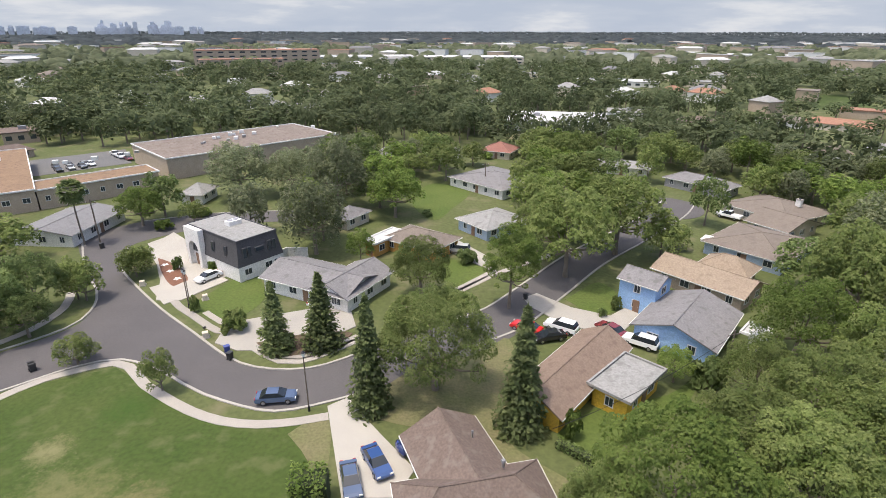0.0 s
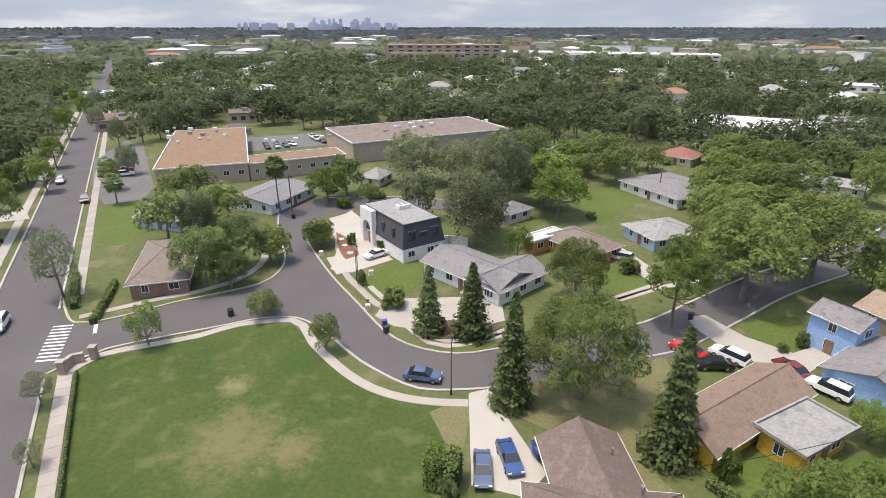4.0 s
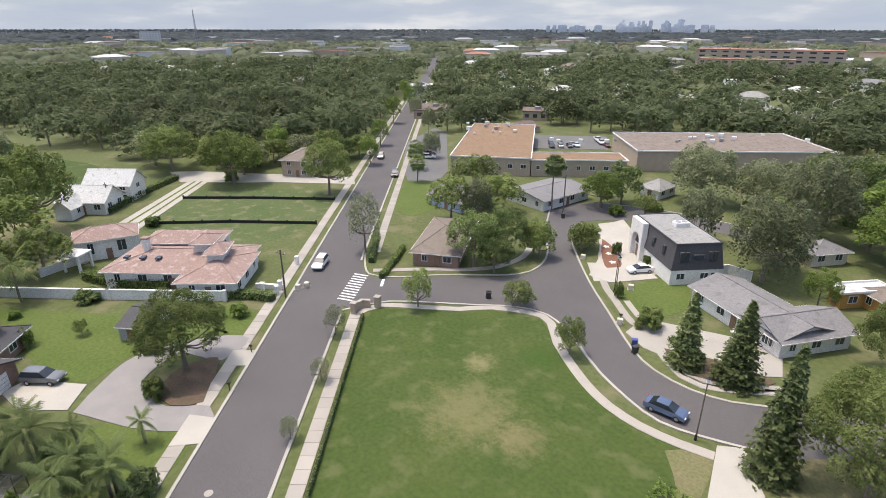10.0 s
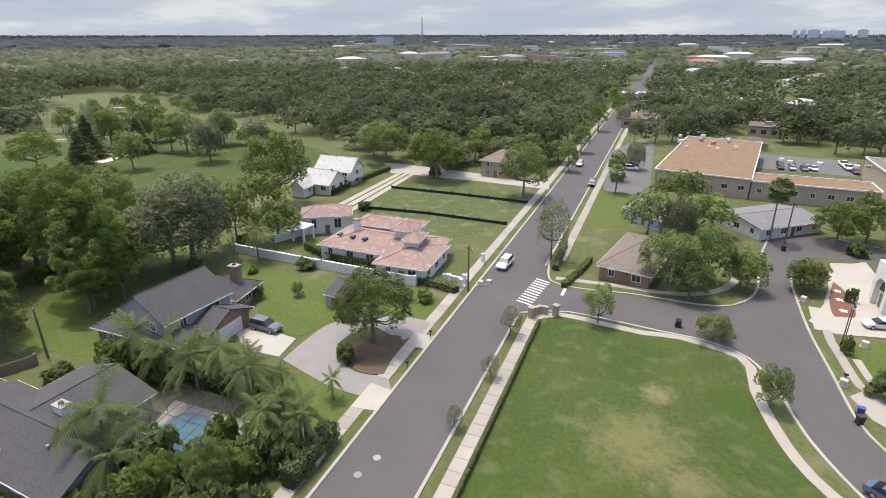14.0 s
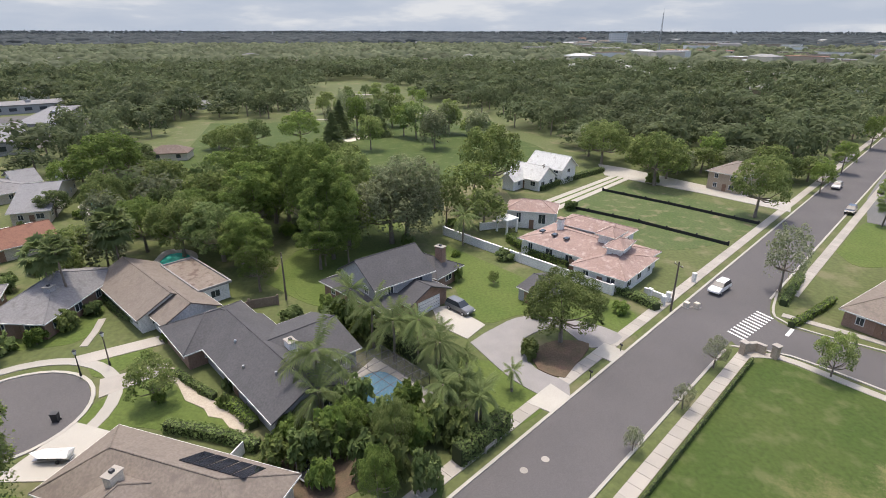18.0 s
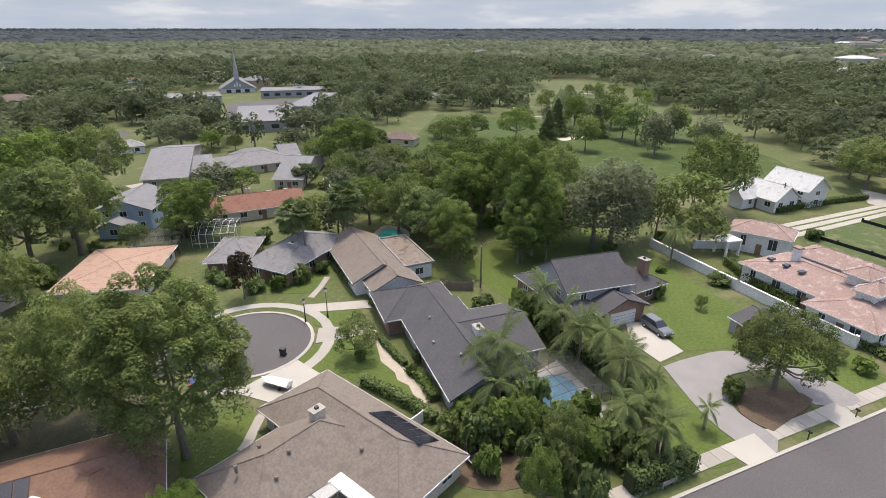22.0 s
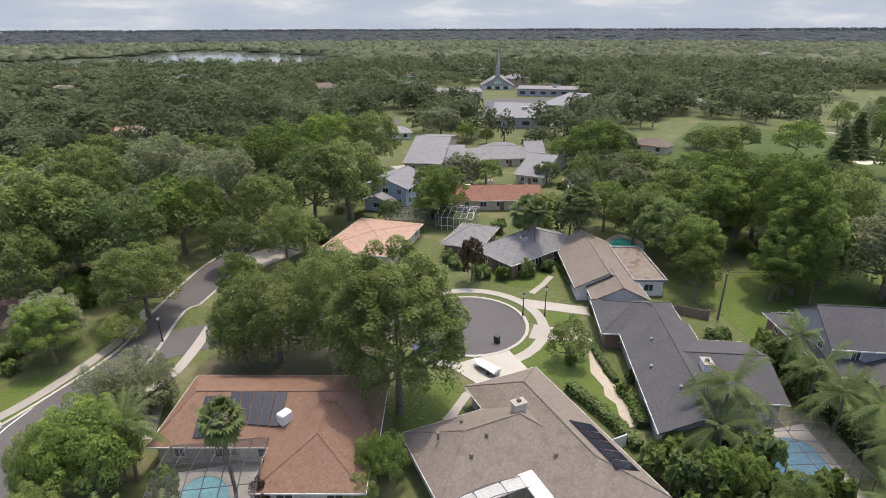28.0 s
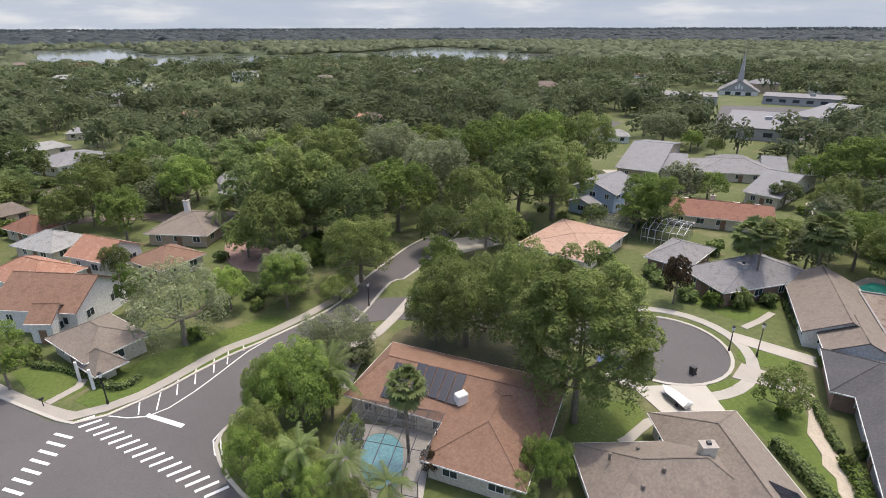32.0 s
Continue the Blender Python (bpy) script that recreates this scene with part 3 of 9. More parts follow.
tagged(patch("mulch_bed", [(-62.6, 8.9), (-65.4, 12.6), (-64.8, 17.2), (-58.8, 13.9), (-56.7, 12.6), (-58.5, 9.5)], 0.125, MULCH), "brown mulch island under the round tree", "mulch bed", kind="structure")
LITTER = mat("leaf_litter", (0.06, 0.058, 0.03), (0.1, 0.088, 0.055), scale=0.5, fine=4, bump=0.5, c3=(0.05, 0.07, 0.025), rough=0.95)
tagged(patch("leaf_litter", [(-35, -60.5), (-28, -62.4), (-16, -66.5), (-11.5, -62), (-14, -56.5), (-24, -50), (-33, -49.5)], 0.034, LITTER), "dark leaf litter under the big oaks", "ground", kind="structure")
tagged(patch("bare_yard", [(-41.9, -20), (-42.3, -10.6), (-38, -9.6), (-35.9, -14.5), (-38.3, -17.5)], 0.05, MULCH), "bare brown yard of packed earth", "yard", kind="structure")
tagged(patch("bare_yard", [(-11.5, 49.5), (-6, 57.5), (1.5, 61), (3.5, 52), (3, 46.5), (-2.5, 47), (-6.5, 47.6)], 0.046, DRY), "bare brown ground under the conifer and the oak", "yard", kind="structure")
tagged(patch("mulch_bed", [(2.3, 60), (7.1, 65.8), (7.5, 53.1), (5.5, 45.4), (11.4, 39.5), (8, 37.9), (3.1, 45.4)], 0.05, DRY), "dry brown strip of grass between houses", "yard", kind="structure")
tagged(patch("mulch_bed", [(-27.7, 63.4), (-20.6, 66.3), (-14.9, 66.4), (-18.8, 61.8), (-24, 60.2)], 0.115, MULCH), "mulch bed under two conifers", "mulch bed", kind="structure")
tagged(patch("dirt_lot", [(-144.6, -6), (-146.5, 7.8), (-126.6, 11.2), (-112.8, -0.7), (-124.2, -6.3)], 0.03, DRY), "dry sandy grass behind the white house", "yard", kind="structure")

# painted marks
def bars(name, a, b, across, count, width, label):
    """Crossing bars from a to b, each reaching `across` metres."""
    a, b, c = Vector(a), Vector(b), Vector(across)
    base = tagged(new(name), label, "crosswalk", kind="structure")
    for i in range(count):
        p = a.lerp(b, i / max(1, count - 1))
        q = p + c * 1.1
        strip("bar", [p, q], -width / 2, width / 2, 0.05, 0.01, PAINTW, base, raw=True)


bars("crosswalk", (-73.2, 46.1), (-67, 39.1), ((-75.3, 44.9)[0] - (-73.2, 46.1)[0], (-75.3, 44.9)[1] - (-73.2, 46.1)[1]), 11, 0.36, "white ladder crosswalk bars over the side street")
bars("crosswalk", (24.8, -57.3), (10, -42.2), ((22.9, -57.9)[0] - (24.8, -57.3)[0], (22.9, -57.9)[1] - (24.8, -57.3)[1]), 17, 0.34, "white ladder crosswalk bars over the south street")
bars("crosswalk", (26, -56), (28.8, -46.5), ((24.2, -54.8)[0] - (26, -56)[0], (24.2, -54.8)[1] - (26, -56)[1]), 9, 0.34, "white ladder crosswalk bars over the main street")


def mark(pts, w, label="white painted road line"):
    return tagged(strip("road_marking", pts, -w / 2, w / 2, 0.052, 0.01, PAINTW), label, "road marking", kind="structure")


mark([(17.2, -56.4), (13.1, -53.2)], 0.6, "white painted stop line")
mark([(-70.3, 47.4), (-68.3, 45.5)], 0.5, "white painted stop line")
mark([(21.5, -57.6), (19.2, -56.5), (17.1, -56.1), (15, -57), (12.6, -59.3), (9.6, -62.9), (6.7, -66.5), (4.1, -68.7)], 0.15)
for a, b in (((18.4, -59.1), (18.1, -56.7)), ((16.4, -61.4), (16.3, -56.9)), ((14.8, -63), (14.5, -59.2)), ((12.9, -64.7), (12.7, -60.9)), ((10.9, -66.7), (10.7, -62.7)), ((9.2, -67.3), (9.2, -64.2)), ((7.4, -68.8), (7.2, -66.7))):
    mark([a, b], 0.15)
mark([(8.4, -46.1), (9.5, -47.7), (9.8, -49.9), (8.9, -51.4), (7.3, -53.3), (5.8, -54.9)], 0.15)
mark([(9.2, -50.6), (8.8, -47.4)], 0.15)
mark([(7.3, -53.3), (6.9, -50.3)], 0.15)


# ---- houses ----
def roofmat(name, c1, c2, c3=None):
    return mat(name, c1, c2, rough=0.9, scale=0.35, fine=4, bump=0.25, c3=c3, spread=0.3)


R_GREY = roofmat("grey_shingle", (0.17, 0.165, 0.165), (0.21, 0.2, 0.2), (0.14, 0.135, 0.13))
R_DARK = roofmat("charcoal_shingle", (0.062, 0.061, 0.064), (0.083, 0.08, 0.083))
R_BROWN = roofmat("brown_shingle", (0.128, 0.096, 0.08), (0.154, 0.117, 0.098), (0.17, 0.138, 0.118))
R_TAN = roofmat("tan_shingle", (0.25, 0.195, 0.145), (0.29, 0.23, 0.17), (0.21, 0.16, 0.12))
R_REDTILE = roofmat("dark_red_tile", (0.172, 0.084, 0.058), (0.2, 0.102, 0.07), (0.14, 0.068, 0.05))
R_MID = roofmat("mid_grey_shingle", (0.175, 0.172, 0.175), (0.2, 0.197, 0.2), (0.15, 0.147, 0.15))
R_TAUPE = roofmat("taupe_shingle", (0.166, 0.138, 0.115), (0.188, 0.158, 0.132), (0.145, 0.121, 0.101))
R_ORANGE = roofmat("orange_shingle", (0.172, 0.101, 0.07), (0.196, 0.12, 0.085), (0.152, 0.088, 0.062))
R_UMBER = roofmat("umber_shingle", (0.19, 0.138, 0.105), (0.22, 0.162, 0.125), (0.165, 0.118, 0.09))
R_CLAY = roofmat("clay_tile", (0.31, 0.165, 0.11), (0.26, 0.135, 0.09), (0.34, 0.21, 0.155))
R_PINK = roofmat("pink_tile", (0.3, 0.215, 0.185), (0.24, 0.165, 0.14), (0.37, 0.29, 0.26))
R_WHITE = roofmat("white_membrane", (0.52, 0.52, 0.5), (0.44, 0.44, 0.43), (0.35, 0.34, 0.32))
R_RUST = roofmat("rusty_gravel", (0.19, 0.122, 0.073), (0.235, 0.16, 0.1), (0.14, 0.09, 0.06))
R_MAUVE = roofmat("stained_gravel", (0.15, 0.118, 0.095), (0.225, 0.19, 0.162), (0.115, 0.083, 0.066))
R_LIGHT = roofmat("pale_grey_shingle", (0.234, 0.232, 0.223), (0.281, 0.275, 0.262), (0.187, 0.182, 0.173))
W_WHITE = mat("white_stucco", (0.74, 0.72, 0.68), (0.66, 0.64, 0.6), scale=0.5, fine=4, bump=0.1)
W_CREAM = mat("cream_stucco", (0.6, 0.53, 0.42), (0.53, 0.47, 0.38), scale=0.5, fine=4, bump=0.1)
W_BLUE = mat("blue_siding", (0.28, 0.43, 0.66), (0.31, 0.46, 0.68), scale=0.5, fine=5, bump=0.1)
W_PALEBLUE = mat("pale_blue_siding", (0.42, 0.5, 0.62), (0.38, 0.46, 0.58), scale=0.5, fine=5, bump=0.1)
W_YELLOW = mat("yellow_stucco", (0.62, 0.4, 0.05), (0.55, 0.35, 0.05), scale=0.5, fine=5, bump=0.1)
W_GREY = mat("grey_siding", (0.367, 0.351, 0.348), (0.326, 0.314, 0.313), scale=0.5, fine=5, bump=0.1)
W_BRICK = mat("brown_brick", (0.24, 0.15, 0.11), (0.3, 0.2, 0.15), scale=1.2, fine=7, bump=0.2)
W_TAN = mat("tan_block", (0.36, 0.29, 0.22), (0.42, 0.34, 0.26), scale=0.7, fine=5, bump=0.12)
W_ORANGE = mat("orange_stucco", (0.5, 0.28, 0.07), (0.45, 0.26, 0.08), scale=0.6, fine=5)
TRIMW = mat("white_trim", (0.72, 0.71, 0.68), (0.66, 0.65, 0.62), scale=1, fine=6, bump=0.03, rough=0.6)
TRIMD = mat("dark_trim", (0.06, 0.06, 0.065), (0.08, 0.08, 0.085), scale=1, fine=6, bump=0.03, rough=0.6)
GLASS = plain("window_glass", (0.035, 0.045, 0.055), rough=0.12, spec=0.6)
DOORM = mat("door_paint", (0.2, 0.12, 0.08), (0.24, 0.15, 0.1), scale=2, fine=8, rough=0.6)
METAL = plain("dull_metal", (0.35, 0.35, 0.36), rough=0.45, metal=0.8)


def window(parent, x, y, z, w, h, ang, frame=TRIMW):
    """A framed window that stands proud of a wall; ang is the wall's outward heading."""
    a = radians(ang)
    dx, dy = math.cos(a), math.sin(a)
    bm = bmesh.new()
    for sx, sz, ww, hh in ((0, h / 2, w + 0.16, 0.09), (0, -h / 2, w + 0.16, 0.09), (-w / 2, 0, 0.09, h), (w / 2, 0, 0.09, h), (0, 0, 0.05, h)):
        box(bm, x - dy * sx + dx * 0.03, y + dx * sx + dy * 0.03, z + sz, 0.1, ww, hh, ang)
    f = part("window", bm, frame, parent)
    g_ = one_box("pane", GLASS, f, x + dx * 0.015, y + dy * 0.015, z, 0.05, w, h, ang)
    return f


def roof_mesh(L, W, eave, rise, kind, over, thick=0.18, hip=None):
    """Hip, gable or shed roof with eaves, as one closed solid, centred; the ridge runs along L."""
    a, b = L / 2 + over, W / 2 + over
    if kind == "flat":
        v = [(-a, -b), (a, -b), (a, b), (-a, b)]
        V = [(x, y, eave + thick) for x, y in v] + [(x, y, eave) for x, y in v]
        F = [(0, 1, 2, 3), (7, 6, 5, 4)] + [(i, i + 4, (i + 1) % 4 + 4, (i + 1) % 4) for i in range(4)]
        return V, F
    drop = rise * over / (W / 2 + 1e-6)
    z0 = eave - drop * 0.6
    top = eave + rise
    if kind == "hip":
        r = max(0.05, a - b * (hip or 1.0))
    elif kind == "gable":
        r = a
    V = [(-a, -b, z0), (a, -b, z0), (a, b, z0), (-a, b, z0), (-r, 0, top), (r, 0, top)]
    V += [(x, y, z - thick) for x, y, z in V]
    F = [(0, 1, 5, 4), (2, 3, 4, 5), (1, 2, 5), (3, 0, 4)]
    if kind == "gable":
        F = [(0, 1, 5, 4), (2, 3, 4, 5)]
    G = [tuple(i + 6 for i in reversed(q)) for q in F]
    if kind == "gable":
        rim = [(0, 1), (2, 3), (1, 5), (5, 2), (3, 4), (4, 0)]
    else:
        rim = [(0, 1), (1, 2), (2, 3), (3, 0)]
    S = [(q, p, p + 6, q + 6) for p, q in rim]
    return V, F + G + S


def wing(house, cx, cy, ang, L, W, eave=2.7, rise=1.8, kind="hip", roof=None, wall=None, over=0.6, hip=None, wins=(1, 1, 1, 1), frame=TRIMW, trim=TRIMW, storeys=1, ridge=True, base=0.0, hgt=1.2, doors=((0, 0.03, "door"), (2, -0.03, "door"))):
    """One wing: walls with gables, roof, eaves board, windows on the sides named (front -y, right, back, left)."""
    M = Matrix.Translation((cx, cy, 0)) @ Matrix.Rotation(radians(ang), 4, "Z")
    l, w = L / 2 - over, W / 2 - over
    V = [(-l, -w, base), (l, -w, base), (l, w, base), (-l, w, base), (-l, -w, eave), (l, -w, eave), (l, w, eave), (-l, w, eave)]
    F = [(0, 1, 5, 4), (1, 2, 6, 5), (2, 3, 7, 6), (3, 0, 4, 7), (4, 5, 6, 7)]
    if kind == "gable":
        V += [(-l, 0, eave + rise - 0.2), (l, 0, eave + rise - 0.2)]
        F += [(5, 6, 9), (7, 4, 8), (4, 5, 9, 8), (6, 7, 8, 9)]
    wl = mesh_ob("wall", [M @ Vector(v) for v in V], F, wall, house)
    RV, RF = roof_mesh(L - 2 * over, W - 2 * over, eave, rise, kind, over, hip=hip)
    rf = mesh_ob("roof", [M @ Vector(v) for v in RV], RF, roof, house)
    a, b = L / 2, W / 2
    if kind == "flat":
        for x, y, sx, sy in ((0, -b, 2 * a + 0.2, 0.25), (0, b, 2 * a + 0.2, 0.25), (-a, 0, 0.25, 2 * b - 0.25), (a, 0, 0.25, 2 * b - 0.25)):
            p = M @ Vector((x, y, eave + 0.25))
            one_box("parapet", trim, rf, p.x, p.y, p.z, sx, sy, 0.36, ang)
    else:
        zz = RV[0][2] - 0.1
        for x, y, sx, sy in ((0, -b - 0.03, 2 * a, 0.06), (0, b + 0.03, 2 * a, 0.06)) + (((-a - 0.03, 0, 0.06, 2 * b), (a + 0.03, 0, 0.06, 2 * b)) if kind == "hip" else ()):
            p = M @ Vector((x, y, zz))
            one_box("fascia", trim, rf, p.x, p.y, p.z, sx, sy, 0.16, ang)
        if ridge:
            r = RV[5][0]
            bm = bmesh.new()
            tube(bm, M @ Vector((-r, 0, eave + rise + 0.01)), M @ Vector((r, 0, eave + rise + 0.01)), 0.09, 0.09, 6)
            if kind == "hip":
                for q in (0, 1, 2, 3):
                    e = (-r, r, r, -r)[q]
                    tube(bm, M @ Vector((e, 0, eave + rise + 0.01)), M @ Vector((RV[q][0], RV[q][1], RV[q][2] + 0.01)), 0.08, 0.08, 5)
            part("ridge_cap", bm, roof, rf)
    for st_ in range(storeys):
        zc = base + (eave - base) * (st_ + 0.56) / storeys
        h = min(hgt, 0.5 * (eave - base) / storeys)
        for side, (n_on, (ox, oy), run, head) in enumerate(zip(wins, ((0, -w), (l, 0), (0, w), (-l, 0)), (2 * l, 2 * w, 2 * l, 2 * w), (-90, 0, 90, 180))):
            n = int(run / 3.6) if n_on == 1 else int(n_on)
            for k in range(n):
                q = (k + 0.5) / n - 0.5
                p = Vector((ox + (q * run if side % 2 == 0 else 0), oy + (q * run if side % 2 else 0), zc))
                p = M @ p
                hd_ = radians(head + ang)
                if math.cos(hd_) * p.x + math.sin(hd_) * p.y > 0.25 * math.hypot(p.x, p.y):
                    continue        # these backs are never seen
                window(house, p.x, p.y, zc, 1.5 if (k + side) % 3 else 1.0, h, head + ang, frame)
    for side, q, dk in doors:
        (ox, oy), run, head = (((0, -w), 2 * l, -90), ((l, 0), 2 * w, 0), ((0, w), 2 * l, 90), ((-l, 0), 2 * w, 180))[side]
        p = M @ Vector((ox + (q * run if side % 2 == 0 else 0), oy + (q * run if side % 2 else 0), 0))
        a_ = radians(head + ang)
        ww, hh = (4.6, 2.15) if dk == "garage" else (1.0, 2.05)
        d_ = one_box("garage_door" if dk == "garage" else "door", TRIMW if dk == "garage" else DOORM, house, p.x + 0.04 * math.cos(a_), p.y + 0.04 * math.sin(a_), hh / 2, 0.12, ww, hh, head + ang, 0.02)
        if dk == "garage":
            for r_ in range(1, 4):
                one_box("panel_groove", TRIMD, d_, p.x + 0.105 * math.cos(a_), p.y + 0.105 * math.sin(a_), hh * r_ / 4, 0.012, ww - 0.1, 0.03, head + ang)
        else:
            one_box("handle", METAL, d_, p.x + 0.12 * math.cos(a_) - 0.38 * math.sin(a_), p.y + 0.12 * math.sin(a_) + 0.38 * math.cos(a_), 1.0, 0.05, 0.05, 0.18, head + ang)
    clear(cx, cy, max(L, W) * 0.5)
    if L > 1.6 * W:
        for s in (-0.3, 0.3):
            p = M @ Vector((L * s, 0, 0))
            clear(p.x, p.y, W * 0.6)
    return M


def house(label, *wings, name="house"):
    h = empty(name, 0, 0, label=label, category="house", kind="")
    Ms = [wing(h, **w) if isinstance(w, dict) else wing(h, *w[0], **w[1]) for w in wings]
    return h, Ms


def vent(h, M, x, y, z, s=0.25, m=None):
    p = M @ Vector((x, y, z))
    bm = bmesh.new()
    tube(bm, (p.x, p.y, z - 0.4), (p.x, p.y, z + 0.3), s * 0.6, s * 0.6, 8)
    tube(bm, (p.x, p.y, z + 0.25), (p.x, p.y, z + 0.4), s, s * 0.7, 8)
    part("roof_vent", bm, m or METAL, h)


def chimney(h, M, x, y, z, sx=1.2, sy=0.8, m=None, cap=True, low=-1.5):
    ang = math.degrees(M.to_euler().z)
    p = M @ Vector((x, y, z))
    c = one_box("chimney", m or W_TAN, h, p.x, p.y, z + (low) / 2 + 0.0, sx, sy, -low, ang, 0.03)
    if cap:
        one_box("chimney_cap", CONC, c, p.x, p.y, z + 0.06, sx + 0.2, sy + 0.2, 0.12, ang, 0.02)
        one_box("flue", TRIMD, c, p.x, p.y, z + 0.25, 0.35, 0.35, 0.28, ang)


# houses on the bend and the shaded street
h, ms = house("single-storey house with brown shingle cross-gabled roof", ((0.1, 40, 113.1, 10.2, 8.3), dict(roof=R_BROWN, wall=W_TAN, rise=2.0, kind="gable", over=0.7)), ((1.8, 35.1, 14, 13.9, 7.3), dict(roof=R_BROWN, wall=W_TAN, rise=2.1, over=0.7)))
vent(h, ms[1], 3, 2, 4.2)
vent(h, ms[0], 1, -2, 4.0, 0.15)
h, (m_,) = house("yellow stucco house with a brown gable roof", ((13.9, 55.2, 51.7, 18.5, 7.1), dict(roof=R_UMBER, wall=W_YELLOW, rise=1.7, kind="gable", over=0.7)))
h, (m_,) = house("flat pale-grey roofed patio annex of the yellow house", ((19.7, 53.2, 47.1, 8.8, 5.2), dict(roof=R_LIGHT, wall=W_YELLOW, kind="flat", over=0.5, trim=R_LIGHT)))
h, (m_,) = house("blue house with a worn grey gable roof", ((32.2, 67.8, 52, 13.6, 11.4), dict(roof=R_GREY, wall=W_BLUE, rise=1.9, kind="gable")))
h, (m_,) = house("low white metal patio roof beside the blue house", ((40.2, 64.6, 47, 3.6, 3.0), dict(roof=R_WHITE, wall=W_WHITE, eave=2.4, kind="flat", over=0.9, trim=TRIMW, wins=(0, 0, 0, 0), doors=())), name="patio_roof")
h, (m_,) = house("two-storey bright blue house with a grey gable roof", ((28.7, 76.1, -43.5, 6.6, 5.8), dict(roof=R_GREY, wall=W_BLUE, rise=1.2, eave=5.0, kind="gable", storeys=2, over=0.4)))
h, ms = house("long house with a tan shingle roof", ((41.1, 82.6, -48.8, 15.7, 8.7), dict(roof=R_TAN, wall=W_TAN, rise=1.6, kind="gable")), ((46.5, 87, -43.9, 8.7, 6.6), dict(roof=R_TAN, wall=W_TAN, rise=1.8)))
h, ms = house("grey-roofed ranch house with a white awning", ((57.8, 98.9, -48, 14.9, 16.9), dict(roof=R_TAUPE, wall=W_PALEBLUE, rise=1.7)))
h, ms = house("beige house with a taupe cross-gabled roof", ((72.6, 120.8, -60.6, 16.8, 16.4), dict(roof=R_TAUPE, wall=W_CREAM, rise=2.0)), ((68.5, 110.8, -58.7, 9.6, 12.3), dict(roof=R_TAUPE, wall=W_CREAM, rise=1.8, kind="gable")))
chimney(h, ms[0], 4, 1, 5.3, m=W_WHITE)
h, ms = house("long low house with a blue-grey roof", ((65, 144.1, -51, 17.9, 8.5), dict(roof=R_GREY, wall=W_GREY, rise=1.5)))
h, ms = house("low house with a pale grey roof among trees", ((48.9, 162.9, -23.3, 16.7, 7.1), dict(roof=R_LIGHT, wall=W_WHITE, rise=1.2)))
h, ms = house("long white house with a dark grey roof", ((10.2, 145.5, -45, 20.2, 18.3), dict(roof=R_GREY, wall=W_WHITE, rise=1.6)))
h, ms = house("pale blue house with a light grey hip roof", ((7.1, 110.6, -50.3, 10.3, 12.4), dict(roof=R_LIGHT, wall=W_PALEBLUE, rise=1.7)))
h, ms = house("orange house with a taupe hip roof and a white patio roof", ((-7.4, 98.6, -33.8, 13, 9.5), dict(roof=R_TAUPE, wall=W_ORANGE, rise=1.7)), ((-14.6, 98.2, -33.8, 3.4, 9), dict(roof=R_WHITE, wall=W_ORANGE, eave=2.7, kind="flat", over=0.5, trim=TRIMW)))
h, ms = house("white house with a low grey gable roof behind conifers", ((-22.6, 80.2, -25.1, 17.5, 10.3), dict(roof=R_GREY, wall=W_WHITE, rise=1.5, kind="gable")), ((-17.3, 79, 62, 12.4, 8.4), dict(roof=R_GREY, wall=W_WHITE, rise=1.6, kind="gable", doors=((3, 0.1, "door"),))))
h, ms = house("white-roofed low house beside palms", ((-82.1, 105.8, 87.7, 17.8, 13.6), dict(roof=R_MID, wall=W_WHITE, rise=1.1, kind="gable")))
h, ms = house("small house with a pale hip roof", ((-65.8, 130.2, -2.5, 6.5, 8.9), dict(roof=R_LIGHT, wall=W_WHITE, rise=1.8)))
h, ms = house("pale blue house with a grey gable roof", ((-93.3, 86.6, 3.4, 11.9, 12), dict(roof=R_GREY, wall=W_PALEBLUE, rise=1.8, kind="gable")))
h, ms = house("brown-roofed cottage under spreading trees", ((-74.3, 65.3, 36.7, 9.6, 20.2), dict(roof=R_TAUPE, wall=W_BRICK, rise=1.9)))
h, ms = house("dull red-roofed ranch house", ((13.6, 185, -23.4, 11.2, 10.4), dict(roof=roofmat("red_shingle", (0.22, 0.1, 0.08), (0.26, 0.13, 0.1)), wall=W_CREAM, rise=2.2)))
h, ms = house("grey house across the far lawn", ((-23.7, 179.6, -10.7, 6.8, 13.1), dict(roof=R_GREY, wall=W_TAN, rise=1.5)))
h, ms = house("white house with a grey roof at the far bend", ((-4.8, 180.5, -3.3, 9.8, 9.5), dict(roof=R_GREY, wall=W_WHITE, rise=1.5)))

h, ms = house("grey-roofed cottage deep among trees", ((-24.2, 113.1, -30.6, 5.8, 8.5), dict(roof=R_GREY, wall=W_CREAM, rise=1.6)))

# shopping block with flat roofs
h, ms = house("long commercial block with a rust-stained flat roof", ((-127.6, 135.5, 39.1, 23.7, 59.4), dict(roof=R_RUST, wall=W_TAN, eave=5.0, kind="flat", over=0.2, doors=())), ((-94.1, 133.7, 46.3, 27.7, 10.4), dict(roof=R_RUST, wall=W_TAN, eave=4.6, kind="flat", over=0.2, doors=())), name="shopping_block")
h, ms = house("grey commercial hall with a stained flat roof", ((-74.2, 180.2, 46.4, 58, 31), dict(roof=R_MAUVE, wall=W_TAN, eave=6.0, kind="flat", over=0.2, doors=(), wins=(0, 0, 0, 0))), name="shopping_block")

